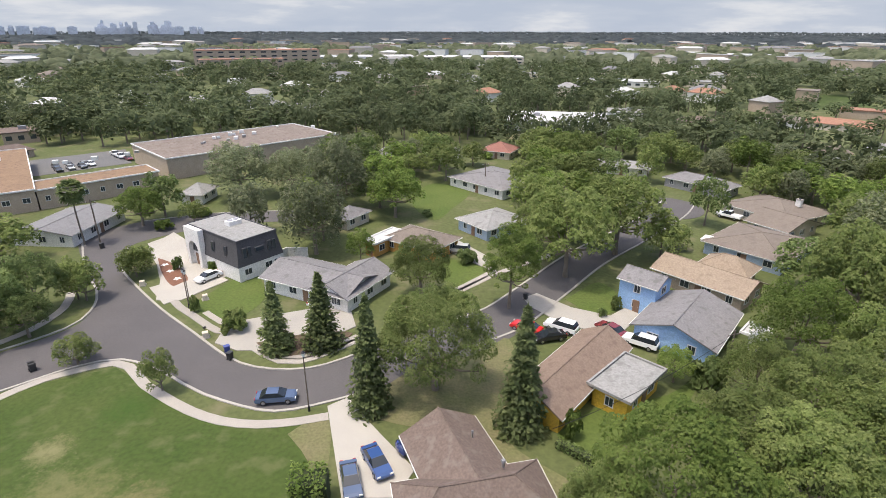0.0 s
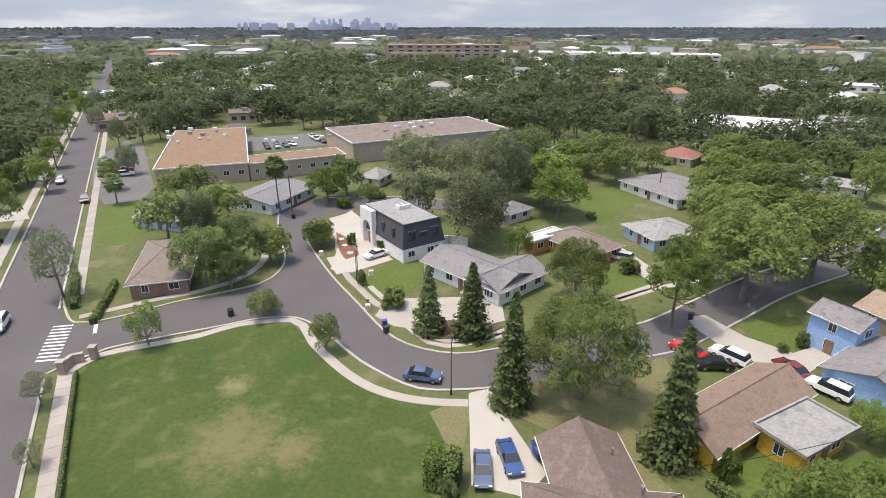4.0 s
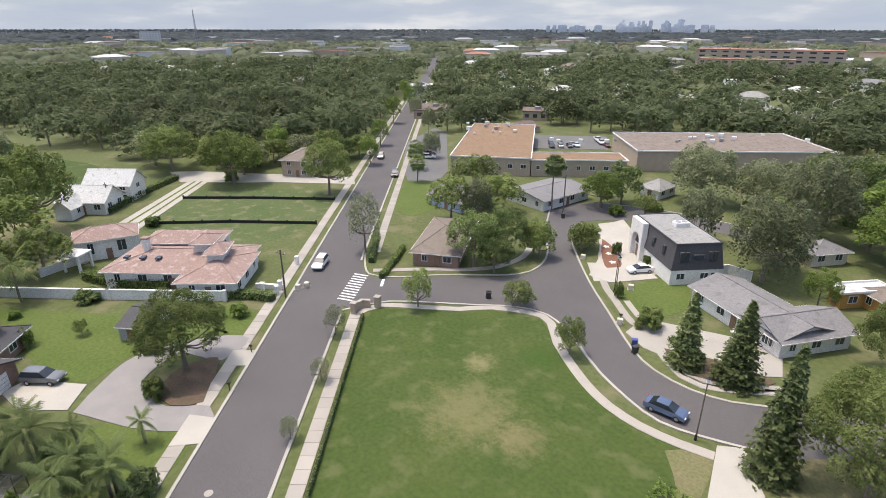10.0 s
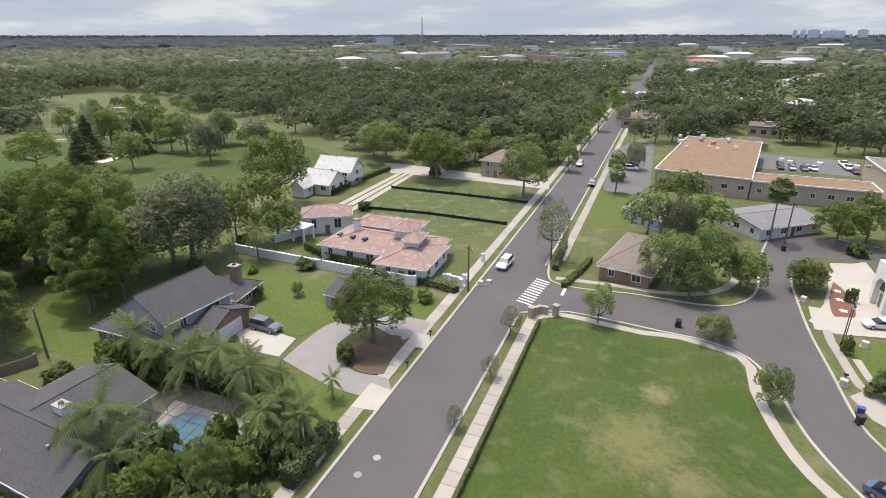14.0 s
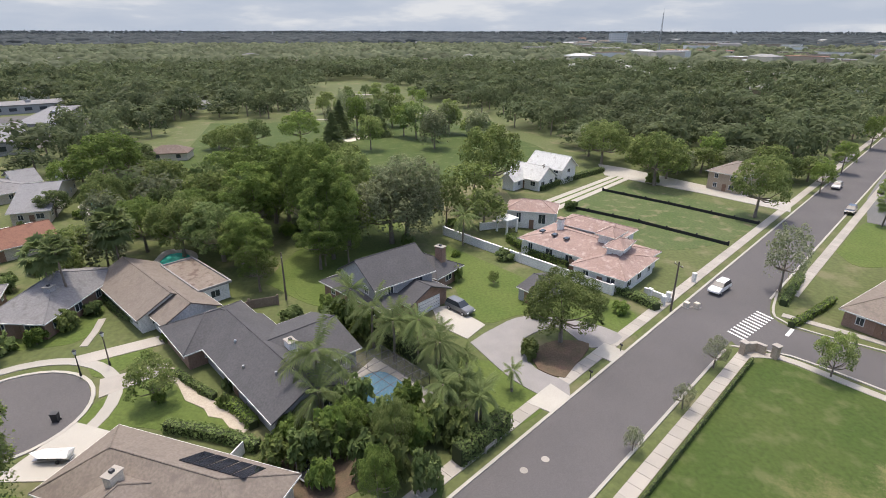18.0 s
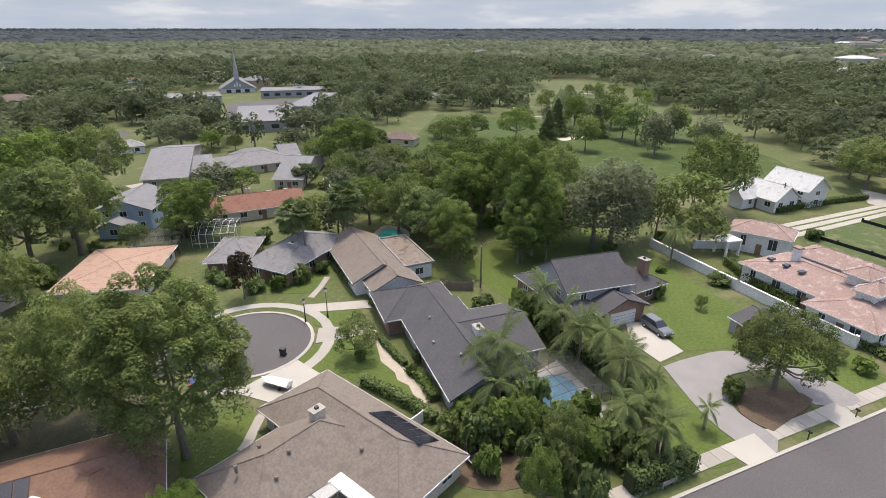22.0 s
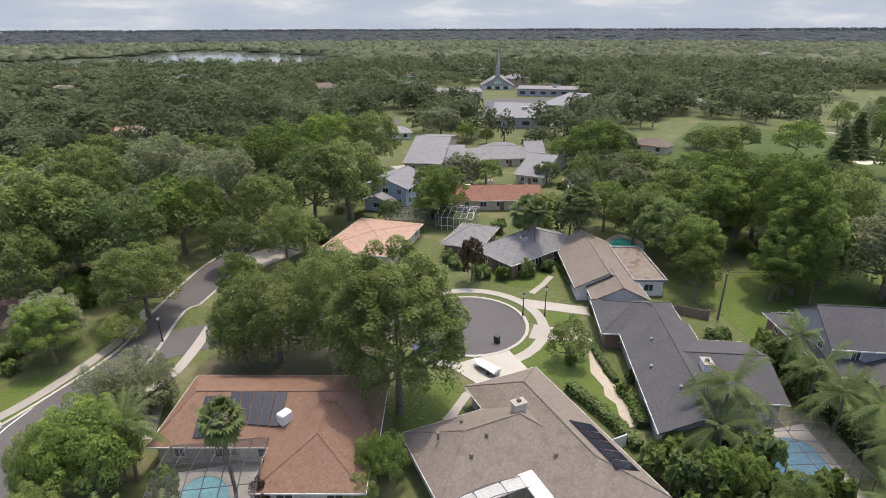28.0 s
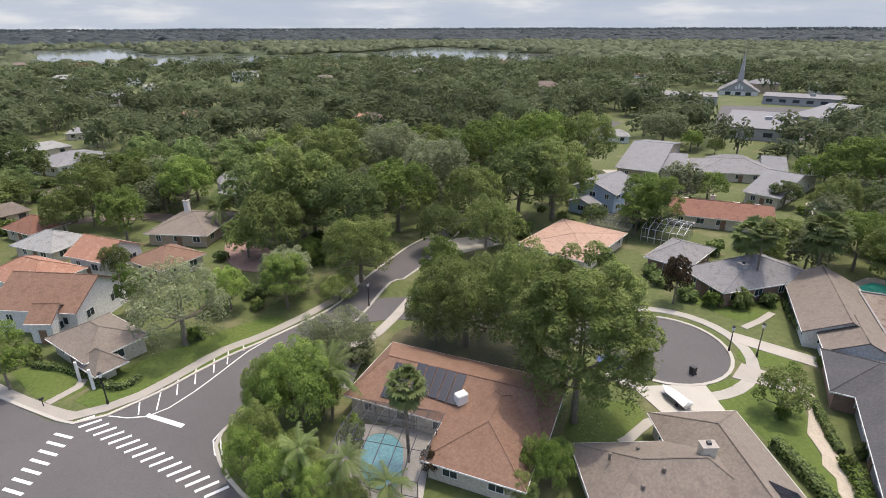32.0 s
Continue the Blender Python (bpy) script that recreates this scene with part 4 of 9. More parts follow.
sr = random.Random(8)
for quad, zr, n in (([(-139.7, 127.7), (-121.1, 140.8), (-158, 172.2), (-169.5, 159.3)], 5.35, 14), ([(-115, 142.3), (-97.4, 161.1), (-97.6, 165.4), (-118.4, 146.6)], 4.95, 7), ([(-84, 165), (-48, 202), (-64, 212), (-102, 175)], 6.35, 14)):
    for k in range(n):
        u, v = sr.uniform(0.05, 0.95), sr.uniform(0.1, 0.9)
        a_, b_ = Vector(quad[0]).lerp(Vector(quad[1]), u), Vector(quad[3]).lerp(Vector(quad[2]), u)
        p = a_.lerp(b_, v)
        s_ = sr.uniform(0.7, 1.6)
        one_box("roof_unit", TRIMW if k % 3 else METAL, h, p.x, p.y, zr + s_ * 0.3, s_, s_ * 0.8, s_ * 0.7, 20, 0.04)

# black and white house
def mansard_house(cx, cy, ang, L, W):
    h = empty("house", cx, cy, 0, ang, "modern white house with a charcoal mansard upper storey", "house")
    a, b = L / 2, W / 2
    one_box("wall", W_WHITE, h, 0, 0, 1.4, L - 0.2, W - 0.2, 2.8)
    V = [(-a, -b, 2.7), (a, -b, 2.7), (a, b, 2.7), (-a, b, 2.7), (-a + 0.7, -b + 0.7, 7.0), (a - 0.7, -b + 0.7, 7.0), (a - 0.7, b - 0.7, 7.0), (-a + 0.7, b - 0.7, 7.0)]
    mesh_ob("mansard", V, [(0, 1, 5, 4), (1, 2, 6, 5), (2, 3, 7, 6), (3, 0, 4, 7), (3, 2, 1, 0)], R_DARK, h)
    rf = one_box("flat_roof", R_LIGHT, h, 0, 0, 7.06, L - 1.3, W - 1.3, 0.14)
    one_box("parapet", TRIMD, rf, 0, -b + 0.66, 7.1, L - 1.2, 0.14, 0.3)
    one_box("parapet", TRIMD, rf, 0, b - 0.66, 7.1, L - 1.2, 0.14, 0.3)
    one_box("parapet", TRIMD, rf, a - 0.66, 0, 7.1, 0.14, W - 1.5, 0.3)
    one_box("parapet", TRIMD, rf, -a + 0.66, 0, 7.1, 0.14, W - 1.5, 0.3)
    u = one_box("roof_unit", TRIMW, h, 0.12 * L, 0.05 * W, 7.5, 2.6, 1.6, 0.9, 0, 0.05, "white boxy roof air unit")
    for k in (-0.6, 0.6):
        bm = bmesh.new()
        tube(bm, (0.12 * L + k, 0.05 * W, 7.9), (0.12 * L + k, 0.05 * W, 8.05), 0.5, 0.5, 12)
        part("fan_guard", bm, METAL, u)
    for x in (-0.32, -0.22, 0.0, 0.22, 0.32):
        wd = 0.55 if x else 1.6
        o = one_box("window", TRIMD, h, x * L, -b + 0.28, 4.9, wd + 0.2, 0.34, 1.9 if x else 0.9, 0, 0.06)
        one_box("pane", GLASS, o, x * L, -b + 0.1, 4.9, wd, 0.06, 1.6 if x else 0.6)
    for y in (-0.28, -0.05):
        o = one_box("window", TRIMD, h, -a + 0.28, y * W, 4.9, 0.34, 0.8, 1.9, 0, 0.06)
        one_box("pane", GLASS, o, -a + 0.1, y * W, 4.9, 0.06, 0.6, 1.6)
    for x in (-0.3, 0.15, 0.35):
        window(h, x * L, -b + 0.1, 1.55, 1.4, 1.1, -90)
    # arched white entrance front
    n = 12
    pts = [(-2.4, 0), (-2.4, 7.3), (2.4, 7.3), (2.4, 0), (1.5, 0)] + [(1.5 * math.cos(math.pi * k / n), 3.4 + 1.5 * math.sin(math.pi * k / n)) for k in range(n + 1)] + [(-1.5, 0)]
    m = len(pts)
    yy = 0.26 * W
    V = [(-a - 0.7, yy + p, z) for p, z in pts] + [(-a + 0.3, yy + p, z) for p, z in pts]
    mesh_ob("entrance_arch", V, [tuple(range(m)), tuple(range(2 * m - 1, m - 1, -1))] + [(i, i + m, (i + 1) % m + m, (i + 1) % m) for i in range(m)], W_WHITE, h)
    one_box("door", DOORM, h, -a + 0.02, yy, 1.15, 0.12, 1.4, 2.3)
    clear(cx, cy, L * 0.6)


mansard_house(-41.2, 90.8, 54.3, 9.2, 16.8)

# south-west side of the main street
h, ms = house("two-storey house with charcoal roofs and an attached garage", ((-77.6, -12.4, 132.7, 11.5, 10.5), dict(roof=R_DARK, wall=W_GREY, eave=5.0, rise=3.0, kind="gable", storeys=2, over=0.4, doors=())), ((-75.4, -15.6, 49, 15.5, 6.4), dict(roof=R_DARK, wall=W_BRICK, eave=2.6, rise=1.2)), ((-75.5, -8, 49, 8, 9), dict(roof=R_DARK, wall=W_BRICK, rise=1.7, kind="gable", doors=((1, 0.0, "garage"),), wins=(1, 0, 1, 0))), ((-85.2, -6.4, 55, 10, 7.4), dict(roof=R_DARK, wall=W_BRICK, rise=1.7)))
chimney(h, ms[3], 2.2, 0.6, 6.2, 1.5, 1.1, W_BRICK, low=-3.4)
h, ms = house("small dark-roofed garden shed", ((-79.4, 12.5, 44.2, 3.8, 8.4), dict(roof=R_DARK, wall=W_GREY, eave=2.3, rise=1.0, over=0.3, kind="gable")), name="shed")
h, ms = house("white two-storey house with a white-wrapped roof under construction", ((-154.5, 24.4, 48, 12.4, 8.2), dict(roof=R_WHITE, wall=W_WHITE, eave=4.4, rise=3.0, kind="gable", storeys=2)), ((-147.2, 17.6, 48, 12, 8.8), dict(roof=R_WHITE, wall=W_WHITE, eave=3.2, rise=2.8, kind="gable")), ((-144, 12.8, 138, 6.4, 4.8), dict(roof=R_WHITE, wall=W_WHITE, eave=3.0, rise=1.8, kind="gable", doors=())))
h, ms = house("stone villa half hidden by trees", ((-149.1, 74.8, 41.4, 10, 18.5), dict(roof=R_TAUPE, wall=W_TAN, eave=5.0, rise=1.6, storeys=2)))
h, ms = house("Mediterranean villa with pink clay tile roofs", ((-94.7, 22.6, 46.9, 22.5, 13), dict(roof=R_PINK, wall=W_WHITE, hgt=2.1, eave=3.2, rise=1.6)), ((-114.4, 14.5, 76.9, 11.2, 7.3), dict(roof=R_PINK, wall=W_WHITE, hgt=2.1, eave=4.2, rise=1.5)), ((-101.3, 25.5, 50.6, 14.2, 7), dict(roof=R_PINK, wall=W_WHITE, hgt=2.1, eave=4.6, rise=1.2)), ((-89.3, 26.9, 55, 3.6, 6.3), dict(roof=R_PINK, wall=W_WHITE, hgt=2.1, eave=5.6, rise=0.9)), ((-87.4, 25.9, 50.5, 10.2, 13.1), dict(roof=R_PINK, wall=W_WHITE, hgt=2.1, eave=3.0, rise=1.4)), ((-92.8, 26.2, 50.6, 4, 5.1), dict(roof=R_PINK, wall=W_WHITE, hgt=2.1, eave=6.4, rise=0.9, doors=())), name="villa")
for x, y in ((-98.2, 14.7), (-96.2, 16.7), (-94.3, 18.6)):
    one_box("skylight", GLASS, h, x, y, 4.35, 1.1, 0.8, 0.3, -42, 0.03, "dark glazed skylight")
x, y = (-98.6, 18.1)
one_box("chimney", W_WHITE, h, x, y, 5.4, 1.0, 1.0, 2.6, -42, 0.05)
one_box("chimney_cap", R_PINK, h, x, y, 6.8, 1.3, 1.3, 0.25, -42, 0.05)
pcx, pcy, pang, pL, pW = -109.3, 8.7, 42.2, 3.5, 3.5
perg = empty("pergola", pcx, pcy, 0, pang, "white columned porch with a flat roof", "pergola")
one_box("roof", W_WHITE, perg, 0, 0, 3.1, pL, pW, 0.3, 0, 0.03)
for i in (-1, 1):
    for j in (-1, 1):
        one_box("column", W_WHITE, perg, i * (pL / 2 - 0.3), j * (pW / 2 - 0.3), 1.48, 0.4, 0.4, 2.95, 0, 0.03)

# round the cul-de-sac
ranch, rms = house("large ranch house with a charcoal shingle roof", ((-55.1, -24, 45, 22.6, 9.8), dict(roof=R_DARK, wall=W_GREY, eave=2.8, rise=2.3, kind="gable")), ((-62.9, -33.9, 135, 11.5, 9.6), dict(roof=R_DARK, wall=W_BRICK, eave=2.8, rise=2.1)), ((-59.2, -21, 135, 10.4, 12.6), dict(roof=R_DARK, wall=W_GREY, eave=2.8, rise=1.9, kind="gable")))
h, ms = house("tan-roofed ranch house beside a teal pool", ((-74, -49.5, 49.5, 19.5, 10.2), dict(roof=R_TAUPE, wall=W_WHITE, rise=2.3, kind="gable")), ((-68.1, -41.1, 49.5, 7.6, 8.6), dict(roof=R_TAUPE, wall=W_WHITE, rise=1.9, kind="gable", doors=((1, 0, "garage"),))))
h, ms = house("flat pale patio roof of the tan ranch house", ((-79, -44.3, 49.5, 14, 5.2), dict(roof=R_MAUVE, wall=W_WHITE, eave=2.6, kind="flat", over=0.3, trim=R_LIGHT)), name="patio_wing")
h, ms = house("grey house with a screened patio", ((-66.9, -72.8, 118.9, 7.8, 12.7), dict(roof=R_GREY, wall=W_BRICK, rise=2.0)), ((-71.4, -61.7, 88.7, 9.7, 19), dict(roof=R_GREY, wall=W_BRICK, eave=2.9, rise=3.2)))
chimney(h, ms[1], 1.5, -3.4, 5.4, 1.1, 1.1, W_GREY, low=-3.0)
h, ms = house("long house with an orange clay roof", ((-91, -89.9, 141.7, 20.5, 12), dict(roof=R_REDTILE, wall=W_CREAM, rise=2.0, kind="gable")))
chimney(h, ms[0], -1.5, 2.2, 5.2, 1.0, 0.9, W_CREAM)
for x in (-7, 3.5, 7.5):
    p = ms[0] @ Vector((x, 2.9, 3.85))
    one_box("skylight", TRIMW, h, p.x, p.y, p.z, 1.4, 0.8, 0.25, 141.7, 0.03, "small white-framed skylight")
h, ms = house("pale blue two-storey house with a grey gable roof", ((-74.9, -109.4, 30.3, 14, 12), dict(roof=R_MID, wall=W_PALEBLUE, eave=4.8, rise=2.0, kind="gable", storeys=2)), ((-66.3, -104.6, 30.3, 4, 7), dict(roof=R_MID, wall=W_PALEBLUE, eave=2.6, rise=1.2, kind="gable", doors=())))
h, ms = house("house with a grey gabled roof at the second court", ((-121.6, -101.7, 114.8, 8.5, 29.1), dict(roof=R_MID, wall=W_CREAM, eave=3.0, rise=3.0, kind="gable")))
h, ms = house("house with pale grey gables at the second court", ((-111.9, -140.8, 132.8, 11.8, 46.8), dict(roof=R_MID, wall=W_TAN, eave=3.2, rise=3.6, kind="gable")), ((-112.5, -131.5, 139.8, 7.2, 23.9), dict(roof=R_MID, wall=W_CREAM, rise=2.6, kind="gable", doors=((0, 0, "garage"),))))
h, ms = house("low grey house with a white gable at the second court", ((-124.8, -121.5, 147.9, 22.1, 16.8), dict(roof=R_GREY, wall=W_CREAM, rise=2.2)), ((-136.8, -119.5, 139.7, 6.5, 14.6), dict(roof=R_MID, wall=W_WHITE, eave=3.0, rise=2.2, kind="gable", doors=())))
h, ms = house("salmon flat-roofed house under a big oak", ((-52.1, -84.5, 123.6, 13.9, 18.3), dict(roof=roofmat("salmon_membrane", (0.33, 0.215, 0.16), (0.36, 0.245, 0.185), (0.27, 0.17, 0.125)), wall=W_CREAM, rise=1.0)))
taupe, tms = house("broad taupe-roofed house with solar panels", ((-35.7, -26.1, 74.5, 21.3, 9.4), dict(roof=R_TAUPE, wall=W_CREAM, rise=2.2)), ((-30.2, -29.3, 164.5, 15.5, 9.6), dict(roof=R_TAUPE, wall=W_CREAM, rise=2.25)))
orange, oms = house("orange-roofed house with a screened pool", ((-16.3, -47.4, 140.2, 22.4, 11.7), dict(roof=R_ORANGE, wall=W_CREAM, rise=2.0, hip=0.45)), ((-18, -40.6, 50.2, 14.5, 10.2), dict(roof=R_ORANGE, wall=W_CREAM, rise=1.95)))

# village south of the crossing
h, ms = house("small grey-roofed gatehouse with a columned porch", ((25.2, -72, 129, 10.5, 8.2), dict(roof=R_TAUPE, wall=W_CREAM, rise=1.7)), ((23.6, -66.4, 129, 5, 4), dict(roof=R_TAUPE, wall=W_CREAM, rise=1.0, wins=(0, 0, 0, 0), over=1.2)))
for p in ((26.1, -65.6), (24.1, -63.4)):
    bm = bmesh.new()
    tube(bm, (p[0], p[1], 0), (p[0], p[1], 2.8), 0.2, 0.17, 10)
    part("porch_column", bm, TRIMW, h)
h, ms = house("white villa with a terracotta gabled roof", ((32.8, -85, 157.1, 13.4, 11.5), dict(roof=R_ORANGE, wall=W_WHITE, eave=4.0, rise=3.0, kind="gable")), ((32.6, -79, 162.5, 3.8, 5.1), dict(roof=R_ORANGE, wall=W_WHITE, eave=3.4, rise=1.6, kind="gable", over=0.4)))
h, ms = house("house with a bright orange tile roof", ((40.2, -97, 140, 13, 9), dict(roof=R_CLAY, wall=W_WHITE, eave=3.2, rise=2.2)))
h, ms = house("house with an orange tile gable roof", ((31, -102.4, 141.4, 9, 9), dict(roof=R_CLAY, wall=W_WHITE, eave=3.8, rise=2.2, kind="gable")))
h, ms = house("house with a brown tile roof", ((20.6, -98.4, 132.8, 9.5, 9), dict(roof=R_ORANGE, wall=W_CREAM, rise=2.0)))
h, ms = house("cream house with a pale roof", ((42.5, -113.4, 142.5, 11, 9), dict(roof=R_LIGHT, wall=W_CREAM, rise=2.0)))
h, ms = house("taupe-roofed house with a leaning pole built as a chimney", ((17.9, -116.6, 157, 13, 15), dict(roof=R_TAUPE, wall=W_TAN, rise=2.2)))
# chimney added as a stand-in for a leaning pole near the roof
chimney(h, ms[0], -3.0, 3.0, 6.2, 1.0, 0.9, W_WHITE, low=-3.6)
h, ms = house("grey-white house beyond the village lane", ((60.2, -190.2, 140.8, 15.2, 19.9), dict(roof=R_MID, wall=W_WHITE, eave=3.2, rise=2.2)))
h, ms = house("low house with a pale roof behind the oaks", ((8.9, -139.9, 138.6, 7.2, 10.1), dict(roof=R_LIGHT, wall=W_CREAM, rise=1.8)))
h, ms = house("house with a brown tile roof", ((48.9, -124.7, 137.9, 9.4, 8.2), dict(roof=R_REDTILE, wall=W_CREAM, rise=2.0)))
h, ms = house("beige house behind palms", ((48, -151.5, 137.1, 11.1, 12.6), dict(roof=R_TAUPE, wall=W_CREAM, rise=2.0)))


# ---- buildings among the far woods ----
def at(heading, d):
    a = radians(heading)
    return -math.sin(a) * d, math.cos(a) * d


def far_house(x, y, w, h, roof, wall, label, turn=0.0, dep=None, kind="hip"):
    """A house far off among trees: walls, roof and a row of windows."""
    e = empty("house", x, y, 0, math.degrees(math.atan2(-x, y)) + turn, label, "house", "houses among the far woods")
    w = min(w, 34)
    dep = dep or min(w * 0.62, 13)
    eave = max(2.7, min(h, 7))
    one_box("wall", wall, e, 0, 0, eave / 2, w - 1, dep - 1, eave)
    V, F = roof_mesh(w - 1, dep - 1, eave, 1.9, kind, 0.5)
    mesh_ob("roof", V, F, roof, e)
    for k in range(max(2, int(w / 5))):
        n = max(2, int(w / 5))
        one_box("window", GLASS, e, -w / 2 + (k + 0.5) * w / n, -dep / 2 + 0.47, eave * 0.55, 1.4, 0.1, 1.2)
    clear(x, y, w * 0.5)
    return e


def flat_building(x, y, w, h, wall, roof, label, dep=None, turn=0.0, units=True):
    """A flat-roofed commercial building seen far off."""
    e = empty("commercial_building", x, y, 0, math.degrees(math.atan2(-x, y)) + turn, label, "building", "far commercial buildings")
    h = max(h, 4)
    dep = dep or max(14, w * 0.4)
    one_box("wall", wall, e, 0, 0, h / 2, w, dep, h)
    one_box("roof", roof, e, 0, 0, h + 0.2, w + 0.6, dep + 0.6, 0.4)
    n = max(3, min(12, int(w / 6)))
    for k in range(n if units else 0):
        for st_ in range(max(1, int(h / 4))):
            one_box("window", GLASS, e, -w / 2 + (k + 0.5) * w / n, -dep / 2 - 0.03, (st_ + 0.55) * h / max(1, int(h / 4)), w / n * 0.5, 0.1, 1.6)
    if units:
        for k in range(max(1, int(w / 20))):
            one_box("roof_unit", METAL, e, -w / 2 + (k + 0.6) * w / max(1, int(w / 20)), 0, h + 1.0, 2.6, 2.2, 1.3)
    lo, hi = min(w, dep), max(w, dep)
    a = radians(math.degrees(math.atan2(-x, y)) + turn + (90 if dep > w else 0))
    n = max(1, round(hi / lo))
    for k in range(n):
        q = (k + 0.5) / n * hi - hi / 2
        clear(x + math.cos(a) * q, y + math.sin(a) * q, lo * 0.56)
    return e


flat_building(43.3, 248.5, 44.6, 4.1, W_WHITE, R_WHITE, "large hall with a bright white roof", dep=30)
flat_building(79.6, 270.1, 17, 3.3, W_WHITE, R_LIGHT, "pale annex of the white hall", dep=15)
e = flat_building(-247.2, 692.8, 142.3, 18, W_TAN, R_CLAY, "four-storey apartment block with an orange tile roof", dep=40)
flat_building(-237.2, 610.9, 86, 11.1, W_TAN, R_CLAY, "tan apartment wing with a tile roof", dep=20)
flat_building(-136.2, 777.3, 139, 7.7, W_WHITE, R_WHITE, "long white-roofed store beyond the trees", dep=60)
flat_building(10.2, 758.8, 138.8, 8.3, W_CREAM, R_WHITE, "long cream store with a white roof", dep=60)
flat_building(121.8, 446.7, 62.2, 3.1, W_WHITE, R_WHITE, "low white-roofed warehouse beyond the trees", dep=24)
flat_building(185.1, 440.6, 43.7, 2.6, W_CREAM, R_LIGHT, "low cream warehouse beyond the trees", dep=18)
flat_building(223.8, 1128, 49.5, 9.9, W_WHITE, R_WHITE, "white office building among far trees", dep=40)
flat_building(353.9, 987.5, 115.3, 6.7, W_WHITE, R_WHITE, "white-roofed store among far trees", dep=50)
flat_building(454.6, 878.6, 102.3, 6.8, W_WHITE, R_WHITE, "white-roofed store among far trees", dep=50)
flat_building(264, 544.4, 32.1, 3.7, W_CREAM, R_WHITE, "white-roofed shop among far trees", dep=20)
flat_building(132.4, 824.7, 40.5, 4.9, W_WHITE, R_LIGHT, "pale shop building among far trees", dep=30)
flat_building(538.8, 792.1, 46, 4.6, W_WHITE, R_WHITE, "white shop building among far trees", dep=30)
flat_building(53.8, 520, 31.1, 3.1, W_CREAM, R_LIGHT, "pale shop building among far trees", dep=20)
flat_building(-1607.5, 405.7, 47.6, 31.8, W_WHITE, R_LIGHT, "tall pale office block", dep=30)
flat_building(-1120.3, 135.5, 73.4, 9.4, W_CREAM, R_LIGHT, "cream apartment block among far trees", dep=30)
flat_building(-1584, -114.2, 67.3, 9.4, W_WHITE, R_LIGHT, "white apartment block among far trees", dep=30)
flat_building(-1032.5, 97.1, 57.4, 4.8, W_WHITE, R_WHITE, "white-roofed store among far trees", dep=30)
flat_building(-947, 370.7, 99.8, 10, W_CREAM, R_CLAY, "cream shop row with a red roof", dep=30)
flat_building(-1498.6, 621.4, 142.7, 12.7, W_CREAM, R_LIGHT, "cream apartment block among far trees", dep=30)
flat_building(-706.6, 351.5, 39, 6.2, W_CREAM, R_WHITE, "white-roofed shop among far trees", dep=25)
flat_building(-1121.6, 256.4, 66.1, 8.8, W_CREAM, R_LIGHT, "cream office building among far trees", dep=30)
flat_building(-285.6, 227.7, 15.9, 5.8, W_WHITE, R_WHITE, "white shop at the end of the street", dep=14)
flat_building(-246.8, 279, 21.7, 2.4, W_WHITE, R_WHITE, "low white building among trees", dep=14)
flat_building(-209.5, 174.2, 16.9, 3.3, W_TAN, R_BROWN, "low tan shop with a brown roof", dep=22)
flat_building(-170.3, 205.6, 11.3, 3, W_TAN, R_BROWN, "tan shed behind the parking lot", dep=14)
NORTH_HOMES = [(104.8, 248, 18.2, 3, R_BROWN, W_CREAM), (147.6, 256, 21.2, 2.6, R_TAUPE, W_WHITE), (164.5, 244.5, 29.7, 3, R_CLAY, W_CREAM), (125.1, 186.3, 11.9, 2.3, R_TAUPE, W_WHITE), (142.5, 187, 9.6, 3.1, R_LIGHT, W_WHITE), (-155.6, 320.7, 29.8, 2.6, R_LIGHT, W_GREY), (-82.4, 290.6, 18, 2.4, R_LIGHT, W_CREAM), (-249.9, 457.7, 28, 4.7, R_LIGHT, W_GREY), (-356.5, 686.1, 41.5, 4.1, R_LIGHT, W_CREAM), (-106.2, 303, 18.7, 2.2, R_LIGHT, W_WHITE), (-149.9, 175.4, 11.4, 2.3, R_BROWN, W_TAN), (-84.3, 358.9, 14.6, 2.9, R_LIGHT, W_WHITE), (-550.5, 388.2, 26.4, 4.6, R_WHITE, W_WHITE), (-1019, -135.1, 30.4, 4.2, R_WHITE, W_WHITE), (-997.1, -91, 27, 4.2, R_WHITE, W_WHITE), (-1590.4, -27.8, 41.7, 8.3, R_WHITE, W_WHITE), (-487.1, 700, 36.9, 4.4, R_LIGHT, W_GREY), (-321.5, 595.7, 38.5, 4.4, R_LIGHT, W_GREY), (-278.8, 248.6, 14.6, 2.9, R_BROWN, W_CREAM), (-696.2, 372.4, 31.2, 4.7, R_WHITE, W_WHITE)]
